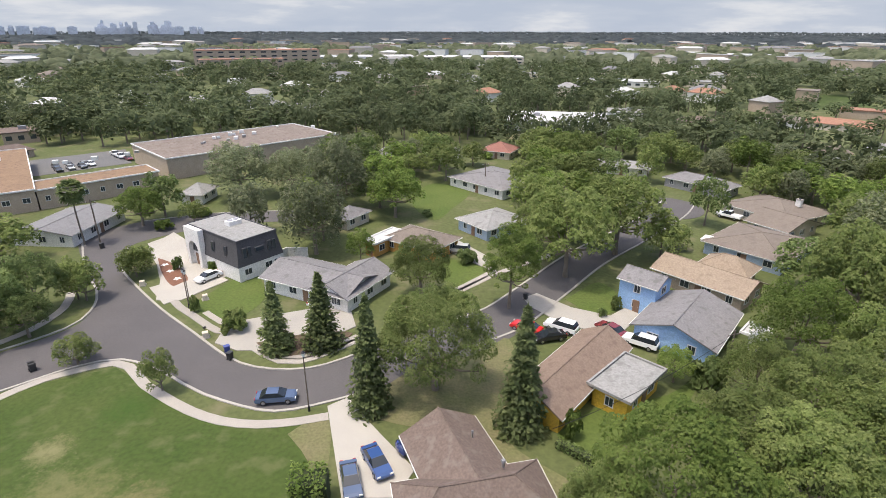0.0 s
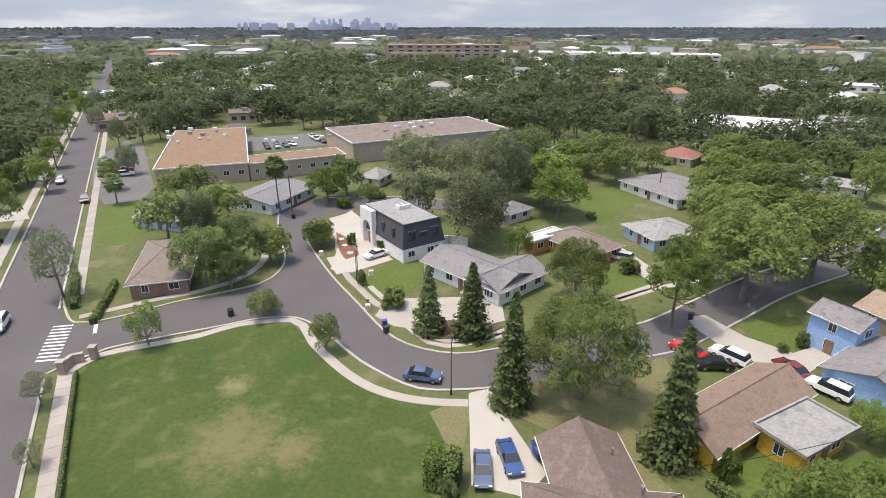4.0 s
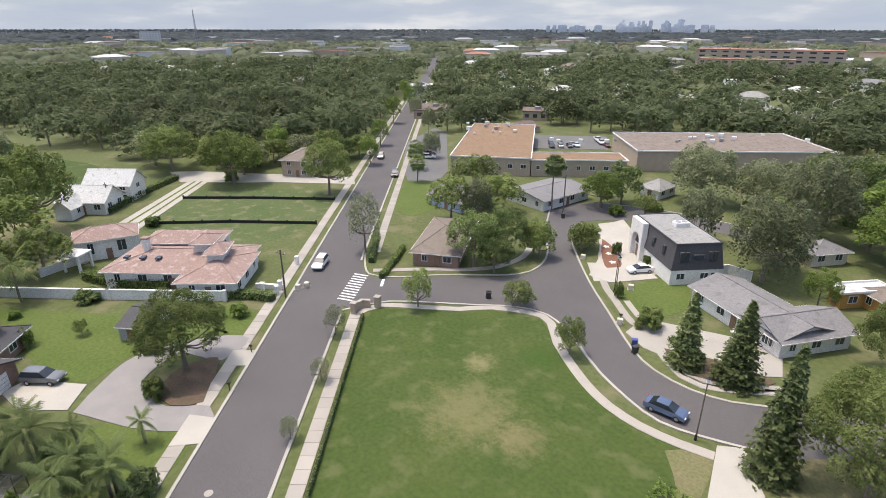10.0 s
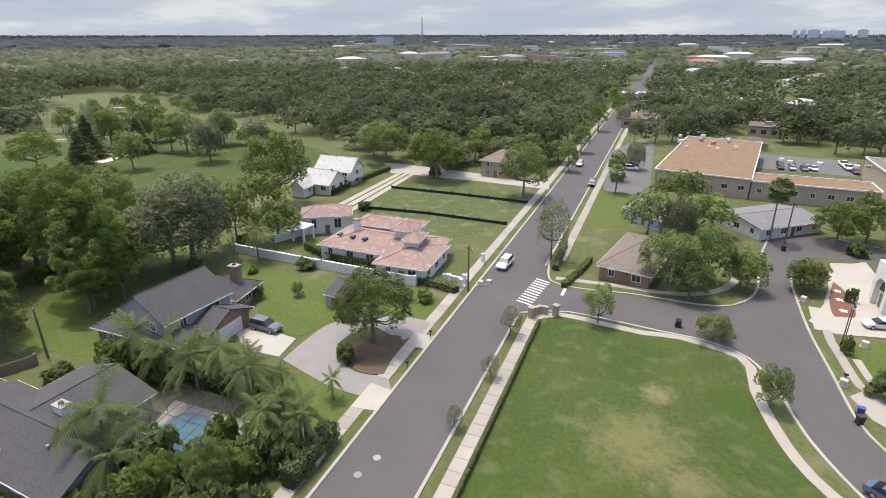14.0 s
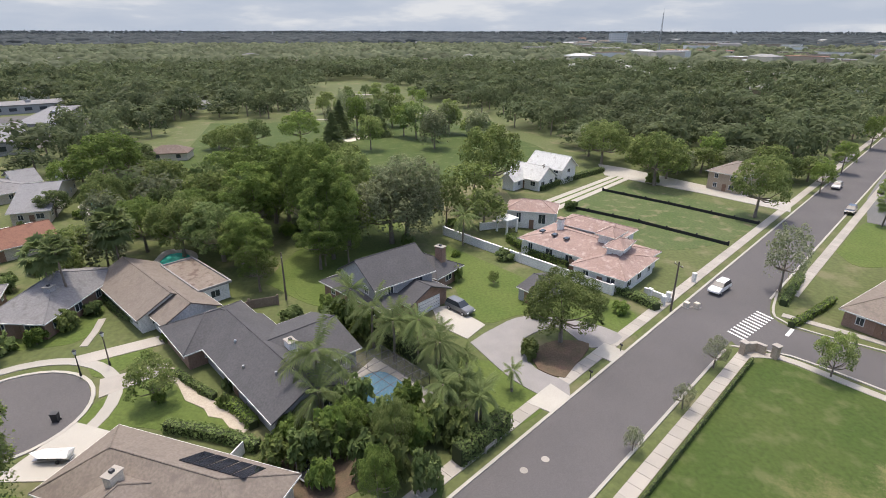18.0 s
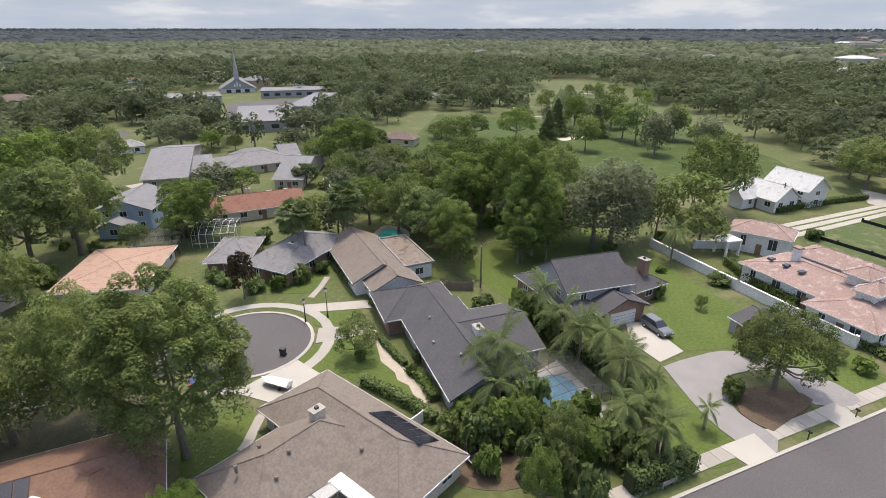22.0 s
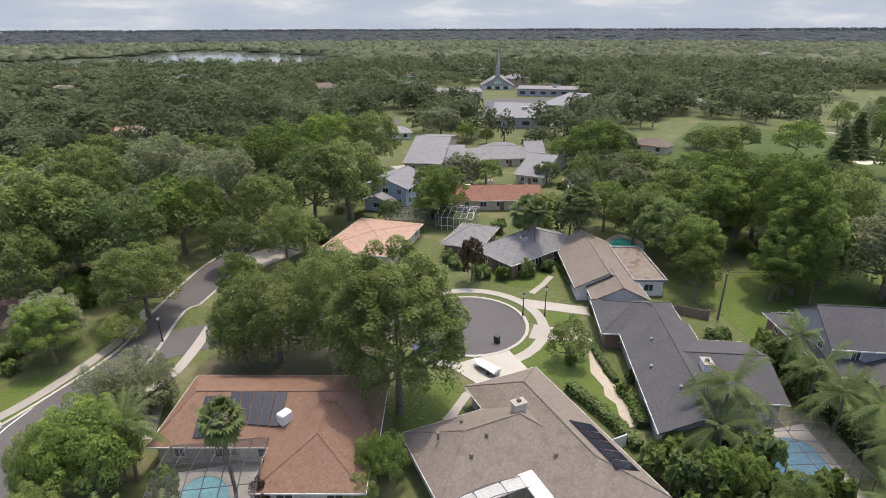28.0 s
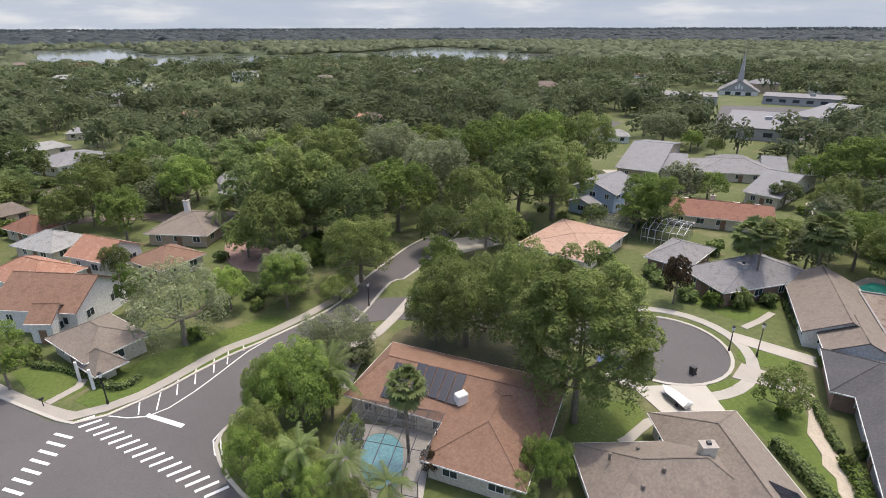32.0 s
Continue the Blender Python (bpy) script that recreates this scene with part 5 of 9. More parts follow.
SOUTH_HOMES = [(-295.6, -143.2, 9.1, 2.7, R_LIGHT, W_GREY), (-174.7, -98.5, 13, 1.4, R_BROWN, W_CREAM), (-121.1, -175.5, 11.5, 1.8, R_LIGHT, W_WHITE), (-129.6, -127.3, 13.3, 1.5, R_GREY, W_CREAM), (-38.9, -245.5, 13.4, 1.6, R_CLAY, W_CREAM), (-72.8, -261.1, 12.8, 1.5, R_GREY, W_TAN), (34.6, -277, 18.3, 1.8, R_CLAY, W_CREAM), (-41.6, -245.4, 14.2, 1.8, R_BROWN, W_CREAM), (74.3, -213.4, 13.4, 1.9, R_LIGHT, W_CREAM), (12.7, -150.3, 6.9, 1.5, R_LIGHT, W_WHITE), (4.7, -197.6, 9.1, 1.6, R_TAUPE, W_TAN), (71.2, -244.1, 11.1, 1.5, R_LIGHT, W_CREAM), (31.3, -349.2, 9.9, 1.6, R_CLAY, W_CREAM), (58, -136.3, 7.5, 1.5, R_TAUPE, W_CREAM), (-45.9, -223, 9.4, 1.4, R_GREY, W_TAN), (77, -428.6, 11.7, 1.9, R_LIGHT, W_WHITE), (82.8, -207.4, 11, 1.5, R_LIGHT, W_CREAM), (-326.6, -161.9, 11.9, 2.4, R_GREY, W_TAN), (-163.7, -372, 9.5, 1.6, R_LIGHT, W_WHITE), (-196.5, -343.3, 14.1, 2, R_GREY, W_GREY), (-147, -113.8, 7.6, 1.1, R_LIGHT, W_WHITE)]
for x, y, w, h, roof, wall in NORTH_HOMES + SOUTH_HOMES:
    far_house(x, y, w, h, roof, wall, "house with a %s roof among the trees" % roof.name.split(".")[0].replace("_", " "), turn=(x * 7 + y * 3) % 40 - 20)

# church with its steeple
def church():
    x, y, w, h = -277.3, -277.5, 23.6, 9
    hd = math.degrees(math.atan2(-x, y))
    e = empty("church", x, y, 0, hd, "white gabled church with a tall slender steeple", "church")
    eave = h * 0.28
    one_box("wall", W_WHITE, e, 0, 13, eave / 2, w * 0.92, 26, eave)
    V, F = roof_mesh(26, w * 0.94, eave, h - eave, "gable", 0.8)
    R = Matrix.Translation((0, 13, 0)) @ Matrix.Rotation(radians(90), 4, "Z")
    mesh_ob("roof", [R @ Vector(v) for v in V], F, R_GREY, e)
    a, t = w * 0.46, h - 0.5
    mesh_ob("gable", [(-a, -0.3, eave), (a, -0.3, eave), (0, -0.3, t), (-a, 0.1, eave), (a, 0.1, eave), (0, 0.1, t)], [(0, 1, 2), (5, 4, 3), (0, 3, 4, 1), (1, 4, 5, 2), (2, 5, 3, 0)], W_GREY, e)
    for k in (-1, 0, 1):
        one_box("window", TRIMW, e, k * w * 0.07, -0.36, eave + h * (0.32 if k == 0 else 0.24), w * 0.04, 0.12, h * (0.3 if k == 0 else 0.2))
        one_box("entrance", GLASS, e, k * w * 0.24, -0.1, eave * 0.45, w * 0.13, 0.3, eave * 0.8)
    bm = bmesh.new()
    box(bm, 0, 4, h + 1.2, w * 0.14, w * 0.14, h * 0.5)
    box(bm, 0, 4, h + 4.0, w * 0.11, w * 0.11, h * 0.45)
    part("steeple_base", bm, W_GREY, e)
    bm = bmesh.new()
    tube(bm, (0, 4, h + 5), (0, 4, h * 3.0), w * 0.055, 0.05, 8)
    part("spire", bm, W_GREY, e)
    for k in (1.0, 0.95, 0.9):
        clear(x * k, y * k, 11)


flat_building(-191.3, -176.6, 24.4, 4.2, W_GREY, R_MID, "low church hall with a pale grey roof", dep=50)
flat_building(-226.4, -264.6, 33.5, 2.8, W_GREY, R_GREY, "long grey-roofed church school wing", dep=24)
flat_building(-280.1, -234.2, 38.1, 1.8, W_GREY, R_GREY, "long grey-roofed church school wing", dep=22)
flat_building(-242.4, -189.2, 12.8, 2.1, W_GREY, R_MID, "pale-roofed side wing of the church school", dep=60, turn=-14)
for p in ((-180.9, -176.8), (-184.1, -169.9), (-191.7, -167.5), (-236.9, -171.4)):
    clear(p[0], p[1], 8)


church()

# lake, mast
WATER = mat("lake_water", (0.12, 0.14, 0.15), (0.15, 0.17, 0.18), rough=0.08, scale=0.01, fine=0.15, bump=0.05, spec=0.5)
LAKE = [(520, -1180), (250, -830), (175, -735), (60, -705), (-40, -740), (-130, -730), (-250, -640), (-300, -590), (-400, -720), (-390, -960), (-330, -1160), (-180, -960), (-60, -900), (60, -900), (170, -1000), (300, -1300)]
tagged(patch("water", LAKE, 0.06, WATER), "wide calm silver-grey lake beyond the woods", "lake", kind="structure")
for i, (x, y) in enumerate(LAKE):
    x2, y2 = LAKE[(i + 1) % len(LAKE)]
    for k in (0, 0.25, 0.5, 0.75):
        clear(x + (x2 - x) * k, y + (y2 - y) * k, 14)
        if 3 <= i <= 7 or i < 2:
            clear((x + (x2 - x) * k) * 0.94, (y + (y2 - y) * k) * 0.94, 36)
for i in range(400):
    a_ = radians(i * 137.5)
    q_ = 480 * math.sqrt(i / 400)
    x, y = -20 + q_ * math.cos(a_), -900 + q_ * math.sin(a_)
    inside = False
    for (ax, ay), (bx, by) in zip(LAKE, LAKE[1:] + LAKE[:1]):
        if (ay > y) != (by > y) and x < (bx - ax) * (y - ay) / (by - ay) + ax:
            inside = not inside
    if inside:
        clear(x, y, 26)


def mast():
    x, y = (-952.3, 307.9)
    e = empty("radio_mast", x, y, 0, 0, "tall slender grey lattice radio mast", "mast")
    H = 66
    for k in range(3):
        a = k * 2.094
        bm = bmesh.new()
        tube(bm, (2.2 * math.cos(a), 2.2 * math.sin(a), 0), (0.5 * math.cos(a), 0.5 * math.sin(a), H), 0.35, 0.25, 5)
        part("leg", bm, METAL, e)
    for i in range(14):
        z = H * (i + 0.5) / 14
        q = 2.2 + (0.5 - 2.2) * z / H
        bm = bmesh.new()
        for k in range(3):
            a, b = k * 2.094, (k + 1) * 2.094
            tube(bm, (q * math.cos(a), q * math.sin(a), z - 2), (q * math.cos(b), q * math.sin(b), z + 2), 0.16, 0.16, 4)
        part("brace", bm, METAL, e)
    bm = bmesh.new()
    tube(bm, (0, 0, H), (0, 0, H + 6), 0.2, 0.08, 5)
    part("antenna", bm, METAL, e)
    clear(x, y, 30)


mast()


# scattered roofs of the far town
def far_roof(x, y, w, dep, h, wall, roof, turn, flat):
    e = empty("commercial_building" if flat else "house", x, y, 0, math.degrees(math.atan2(-x, y)) + turn, "pale low building among the far trees" if flat else "low house with a pale roof among the far trees", "building" if flat else "house", "roofs of the far town")
    one_box("wall", wall, e, 0, 0, h / 2, w, dep, h)
    if flat:
        one_box("roof", roof, e, 0, 0, h + 0.2, w + 0.6, dep + 0.6, 0.4)
    else:
        V, F = roof_mesh(w, dep, h, 2.6, "hip", 0.5)
        mesh_ob("roof", V, F, roof, e)
    clear(x, y, max(w, dep) * 0.42)


tr = random.Random(21)
for k in range(430):
    north = k < 330
    hd = tr.uniform(-42, 58) if k < 265 else tr.uniform(58, 80) if north else tr.uniform(80, 205)
    d = (340 + 1900 * tr.random() ** 1.25) if north else tr.uniform(330, 900)
    x, y = at(hd, d)
    if 80 < hd < 128 and d < 620:
        continue        # the golf course
    near_ = d < 700
    w = (tr.uniform(11, 19) if near_ else tr.uniform(14, 30) * (1 + d / 1500)) if north else tr.uniform(11, 20)
    if any((x - q[0]) ** 2 + (y - q[1]) ** 2 < (q[2] + 12) ** 2 for q in CLEAR) or abs(x * 0.665 + y * 0.747 + 21) < 26 + w * 0.5:
        continue
    far_roof(x, y, w, tr.uniform(9, 14) if near_ else tr.uniform(10, 22), (tr.uniform(4.0, 6.5) if near_ else tr.uniform(8.0, 13.0)) if north else tr.uniform(5.0, 7.5), (W_WHITE, W_CREAM, W_TAN)[k % 3], ((R_WHITE, R_MID, R_WHITE, R_TAUPE, R_LIGHT, R_WHITE, R_CLAY, R_LIGHT) if north else (R_MID, R_TAUPE, R_BROWN, R_LIGHT, R_CLAY))[k % (8 if north else 5)], tr.uniform(-40, 40), (k % 3 != 1 if not near_ else k % 5 == 0) if north else k % 3 == 0)
    if north:
        clear(x * (1 - 30 / d), y * (1 - 30 / d), w * 0.55)


# ---- plants ----
OAK = leafmat("oak_leaves", (0.1, 0.142, 0.034), (0.228, 0.262, 0.096), tone=0.62)
DARKLEAF = leafmat("dark_leaves", (0.092, 0.138, 0.042), (0.212, 0.258, 0.1), tone=0.7)
BRIGHT = leafmat("bright_leaves", (0.092, 0.148, 0.028), (0.228, 0.288, 0.08), tone=0.7)
MOSSY = leafmat("mossy_leaves", (0.122, 0.147, 0.068), (0.268, 0.285, 0.172), tone=0.6)
CONIF = leafmat("conifer_needles", (0.112, 0.148, 0.05), (0.205, 0.238, 0.108), tone=0.8)
PALMG = leafmat("palm_fronds", (0.13, 0.175, 0.055), (0.22, 0.26, 0.115))
RUSTY = leafmat("reddish_leaves", (0.07, 0.05, 0.03), (0.12, 0.09, 0.05))
# blue-grey of distance haze painted into the leaf colour of the farthest woods
HAZE_WOODS = leafmat("haze_tinted_woods", (0.068, 0.083, 0.088), (0.1, 0.115, 0.12), rand=0.0, tone=0.012)
# greyer and bluer than the near leaves: haze is mixed into these colours too
FARWOODS = leafmat("hazy_woodland_leaves", (0.092, 0.113, 0.06), (0.205, 0.225, 0.135), rand=0.0, tone=0.12)
WOODS = leafmat("hazy_woodland_leaves", (0.068, 0.092, 0.04), (0.15, 0.17, 0.088), rand=0.0, tone=0.085)
BARK = mat("bark", (0.16, 0.13, 0.1), (0.22, 0.185, 0.15), scale=1.5, fine=8, bump=0.5)


rng = np.random.default_rng(7)


def leaf_mesh(name, pos, nor, size, material, tri=True, aspect=1.5):
    """One mesh of separate small leaf sprays at pos, facing nor."""
    n = len(pos)
    nor = nor / np.linalg.norm(nor, axis=1, keepdims=True)
    ref = rng.normal(size=(n, 3))
    t = np.cross(nor, ref)
    t /= np.linalg.norm(t, axis=1, keepdims=True)
    b = np.cross(nor, t)
    s = (np.asarray(size) * rng.uniform(0.65, 1.35, n))[:, None]
    k = 3 if tri else 4
    c = np.empty((n, k, 3))
    if tri:
        c[:, 0], c[:, 1], c[:, 2] = pos - t * s * 0.7, pos + t * s * 0.7 - b * s * 0.2, pos + b * s * aspect * 0.7
    else:
        bend = nor * s * 0.18
        c[:, 0], c[:, 1] = pos - b * s * aspect * 0.5 - bend, pos + t * s * 0.45
        c[:, 2], c[:, 3] = pos + b * s * aspect * 0.5 - bend, pos - t * s * 0.45
    me = bpy.data.meshes.new(name)
    me.vertices.add(n * k)
    me.vertices.foreach_set("co", c.ravel())
    me.loops.add(n * k)
    me.loops.foreach_set("vertex_index", np.arange(n * k, dtype=np.int32))
    me.polygons.add(n)
    me.polygons.foreach_set("loop_start", np.arange(0, n * k, k, dtype=np.int32))
    me.update()
    me.validate()
    me.materials.append(material)
    return me


def lobes(seed, count, small=0.17, large=0.3):
    """Centres and radii of the billows of a crown, for a tree 1 high and 1 in radius."""
    r = np.random.default_rng(seed)
    out = [((0.0, 0.0, 0.58), 0.46), ((0.1, 0.05, 0.74), 0.3)]
    for i in range(count * 2):
        a = i * 2.4 + r.uniform(-0.5, 0.5)
        v = (i + 0.5) / (count * 2)
        z = 0.37 + 0.48 * v + r.uniform(-0.07, 0.07)
        q = 0.74 * math.sqrt(max(0.02, 1 - ((z - 0.5) / 0.42) ** 2)) * r.uniform(0.8, 1.12)
        out.append(((q * math.cos(a), q * math.sin(a), z), r.uniform(small, large)))
    return out


def crown_points(seed, count, n, R, H, hang=0.0, shell=0.35, lobe=(0.17, 0.3), up=0.9, loose=0.5):
    r = np.random.default_rng(seed + 50)
    L = lobes(seed, count, *lobe)
    C = np.array([l[0] for l in L])
    rad = np.array([l[1] for l in L])
    pick = r.choice(len(L), size=n * 2, p=rad ** 2 / (rad ** 2).sum())
    d = r.normal(size=(n * 2, 3))
    d /= np.linalg.norm(d, axis=1, keepdims=True)
    d[:, 2] = np.where(d[:, 2] < -0.6, -d[:, 2], d[:, 2])
    dep = 1 - shell * r.random(n * 2) ** 2 + r.normal(size=n * 2) * 0.06
    vs = min(0.7, 0.95 * R / H)
    P = C[pick] + d * (rad[pick] * dep)[:, None] * np.array([1, 1, vs])
    inside = np.zeros(n * 2, bool)
    for c, q in zip(C, rad):
        inside |= (((P - c) / np.array([1, 1, vs])) ** 2).sum(1) < (q * 0.72) ** 2
    keep = np.where(~inside)[0][:n]
    P, d = P[keep], d[keep]
    if hang:
        m = r.random(len(P)) < hang
        P[m, 2] -= r.uniform(0, 0.22, m.sum())
        d[m, 2] *= 0.2
    nor = d * 0.8 + r.normal(size=d.shape) * loose + np.array([-0.2, -0.1, up])
    return P * np.array([R, R, H]), nor, L


def tree_meshes(name, seed, n, leaf, material, R=6.0, H=11.0, count=13, hang=0.0, shell=0.35, tri=True, limbs=9, lobe=(0.17, 0.3)):
    P, nor, L = crown_points(seed, count, n, R, H, hang, shell, lobe)
    crown = leaf_mesh(name + "_crown", P, nor, leaf, material, tri)
    bm = bmesh.new()
    r = random.Random(seed)
    fork = Vector((0.02 * R, 0.01 * R, 0.3 * H))
    tube(bm, (0, 0, -0.1), (0.01 * R, 0, 0.14 * H), 0.05 * R + 0.08, 0.04 * R + 0.04, 8)
    tube(bm, (0.01 * R, 0, 0.13 * H), fork, 0.04 * R + 0.04, 0.034 * R + 0.02, 8)
    for (x, y, z), q in L[:limbs]:
        mid = fork.lerp(Vector((x * R, y * R, z * H)), 0.5) + Vector((r.uniform(-0.04, 0.04) * R, r.uniform(-0.04, 0.04) * R, -0.03 * H))
        tube(bm, fork, mid, 0.024 * R, 0.015 * R, 6)
        tube(bm, mid, (x * R, y * R, z * H + 0.02 * H), 0.015 * R, 0.004 * R, 5)
    trunk = bpy.data.meshes.new(name + "_trunk")
    bm.to_mesh(trunk)
    bm.free()
    trunk.materials.append(BARK)
    return trunk, crown, R, H


def conifer_meshes(seed, n=3800, R=3.0, H=14.0):
    r = np.random.default_rng(seed)
    z = r.random(n) ** 1.35
    whorl = np.clip(np.round(z * 22) / 22 + r.normal(size=n) * 0.009, 0, 1)
    a = r.uniform(0, 2 * math.pi, n)
    arm = np.round(a / (2 * math.pi) * 9) / 9 * 2 * math.pi + whorl * 40 + r.normal(size=n) * 0.22
    prof = (1 - whorl) ** 0.8 * (0.88 + 0.24 * np.sin(whorl * 61)) + 0.02
    q = prof * np.sqrt(r.random(n)) * (0.85 + 0.3 * r.random(n))
    P = np.stack([np.cos(arm) * q * R, np.sin(arm) * q * R, (0.06 + 0.94 * whorl) * H - 0.06 * H * q * (1 - whorl) + r.normal(size=n) * 0.1], -1)
    nor = np.stack([np.cos(arm) * 0.5, np.sin(arm) * 0.5, np.ones(n)], -1) + r.normal(size=(n, 3)) * 0.4
    crown = leaf_mesh("conifer_crown", P, nor, 0.34, CONIF, aspect=2.0)
    bm = bmesh.new()
    tube(bm, (0, 0, -0.1), (0, 0, H * 0.97), 0.24, 0.03, 8)
    for i in range(40):
        zz = 0.08 + 0.85 * i / 40
        rr = (1 - zz) ** 0.8 * R * 0.8
        tube(bm, (0, 0, zz * H), (math.cos(i * 2.4) * rr, math.sin(i * 2.4) * rr, zz * H - 0.04 * H * (1 - zz)), 0.05, 0.015, 4)
    trunk = bpy.data.meshes.new("conifer_trunk")
    bm.to_mesh(trunk)
    bm.free()
    trunk.materials.append(BARK)
    return trunk, crown, R, H


def palm_meshes(seed, R=2.6, H=6.0, fronds=26, droop=0.72, fan=False):
    r = random.Random(seed)
    V, F = [], []

    def blade(a, b, c):
        j = len(V)
        V.extend((tuple(a), tuple(b), tuple(c)))
        F.append((j, j + 1, j + 2))
    for k in range(fronds):
        a = k * 2.399 + r.uniform(-0.2, 0.2)
        if fan:
            # a stalk and a fan of pointed, drooping segments
            el = radians(-55 + 135 * (k + 0.5) / fronds + r.uniform(-12, 12))
            d = Vector((math.cos(a) * math.cos(el), math.sin(a) * math.cos(el), math.sin(el)))
            side = Vector((-math.sin(a), math.cos(a), 0))
            hub = Vector((0, 0, H)) + d * R * r.uniform(0.42, 0.55)
            blade(Vector((0, 0, H)) + side * 0.05, Vector((0, 0, H)) - side * 0.05, hub)
            for q in range(11):
                b = radians(-75 + 15 * q)
                w = (d * math.cos(b) + side * math.sin(b)) * R * r.uniform(0.45, 0.6)
                tip = hub + w - Vector((0, 0, R * r.uniform(0.08, 0.22)))
                n = (d * -math.sin(b) + side * math.cos(b)) * R * 0.075
                mid = hub + w * 0.5
                blade(hub, mid + n, mid - n)
                blade(mid + n, tip, mid - n)
            continue
        up = r.uniform(-0.15, 1.4)
        L = R * r.uniform(0.85, 1.2)
        pts = []
        for i in range(9):
            t = i / 8
            out = L * t * (0.95 - 0.25 * up)
            zz = H + L * (up * t * 0.85 - droop * (0.62 + 0.3 * (1 - up)) * t * t)
            pts.append(Vector((math.cos(a) * out, math.sin(a) * out, zz)))
        side = Vector((-math.sin(a), math.cos(a), 0))
        for i in range(1, 8):
            w = R * 0.2 * math.sin(math.pi * (i + 0.6) / 9) ** 0.6
            d = pts[i + 1] - pts[i]
            blade(pts[i] + side * 0.03, pts[i] - side * 0.03, pts[i + 1])
            for s in (-1, 1):
                for h_ in (0.0, 0.33, 0.66):
                    p = pts[i].lerp(pts[i + 1], h_)
                    tip = p + side * s * w * r.uniform(0.85, 1.1) + d * 0.8 - Vector((0, 0, w * r.uniform(0.35, 0.8)))
                    blade(p, p + d * 0.3, tip)
    me = bpy.data.meshes.new("palm_crown")
    me.from_pydata(V, [], F)
    me.update()
    me.materials.append(PALMG)
    bm = bmesh.new()
    z = 0.0
    px_ = Vector((0, 0, -0.1))
    for i in range(10):
        nx = Vector((0.12 * math.sin(i * 0.35 + seed), 0.1 * math.sin(i * 0.3), H * (i + 1) / 10))
        tube(bm, px_, nx, 0.2 - 0.005 * i, 0.165 - 0.005 * i, 8)
        px_ = nx
    trunk = bpy.data.meshes.new("palm_trunk")
    bm.to_mesh(trunk)
    bm.free()
    trunk.materials.append(BARK)
    return trunk, me, R, H


def pair(name, seeds, n, leaf, m, **more):
    """Fine crowns for trees near the look-out, coarser ones for those farther off."""
    return [[tree_meshes(name, s, int(n * k), leaf * q, m, **more) for s in seeds] for k, q in ((1, 1), (0.5, 1.4))]


KINDS, FAR_KINDS = {}, {}
for kind_, seeds_, n_, leaf_, m_, more_ in (
        ("oak", (1, 2, 3), 18000, 0.2, OAK, dict(R=8.0, H=13.0, count=44, shell=0.75, lobe=(0.08, 0.18))),
        ("bigoak", (41, 42), 30000, 0.21, OAK, dict(R=11.0, H=15.0, count=60, shell=0.8, lobe=(0.07, 0.16))),
        ("bright", (4, 5), 14000, 0.17, BRIGHT, dict(count=34, shell=0.75, lobe=(0.09, 0.19))),
        ("dark", (6, 7), 14000, 0.17, DARKLEAF, dict(count=34, shell=0.75, lobe=(0.09, 0.19))),
        ("tall", (4, 5), 18000, 0.19, BRIGHT, dict(R=6.5, H=20.0, count=44, shell=0.75, lobe=(0.09, 0.19))),
        ("mossy", (8, 9), 14000, 0.17, MOSSY, dict(count=40, hang=0.5, shell=0.7, lobe=(0.08, 0.17))),
        ("airy", (10, 11), 7000, 0.17, MOSSY, dict(count=30, hang=0.25, shell=0.9, lobe=(0.09, 0.17))),
        ("small", (12, 13), 4400, 0.14, OAK, dict(R=3.0, H=6.0, count=9, shell=0.7))):
    KINDS[kind_], FAR_KINDS[kind_] = pair(kind_, seeds_, n_, leaf_, m_, **more_)
KINDS.update({
    "giant": [tree_meshes("giant", 43, 60000, 0.17, OAK, R=8.0, H=21.5, count=70, shell=0.8, hang=0.15, lobe=(0.07, 0.16))],
    "near": [tree_meshes("near", s, 14500, 0.145, m, R=6.0, H=8.0, count=36, shell=0.75, lobe=(0.09, 0.19)) for s, m in ((51, BRIGHT), (52, OAK))],
    "wood": [tree_meshes("wood", s, 1900, 0.46, m, count=12, shell=0.5, hang=h, limbs=3) for s, m, h in ((14, OAK, 0), (15, OAK, 0.2), (16, DARKLEAF, 0), (17, MOSSY, 0.4), (18, BRIGHT, 0))],
    "conifer": [conifer_meshes(s) for s in (20, 21)],
    "palm": [palm_meshes(s) for s in (22, 23)],
    "fanpalm": [palm_meshes(s, R=1.9, H=8.0, fronds=36, droop=0.75, fan=True) for s in (24, 25)],
    "red": [tree_meshes("red", 26, 2600, 0.24, RUSTY, R=3.0, H=6.5, count=9, shell=0.6)],
})
TREE_LABEL = {"near": "leafy bright green garden tree","giant": "towering live oak with a high broken crown",
    "bigoak": "huge spreading live oak with an open crown", "oak": "spreading live oak with a full green crown", "bright": "leafy tree with a fresh bright green crown", "dark": "dense dark green tree",
    "mossy": "tall oak hung with grey-green moss", "airy": "thin-crowned street tree with airy grey-green foliage", "small": "small young round-crowned tree",
    "wood": "woodland tree with a rounded uneven crown", "conifer": "narrow conical conifer with dark drooping whorls", "palm": "feather palm with arching green fronds",
    "fanpalm": "tall cabbage palm with a round head of fronds", "red": "small tree with dull reddish foliage"}
TREES = []


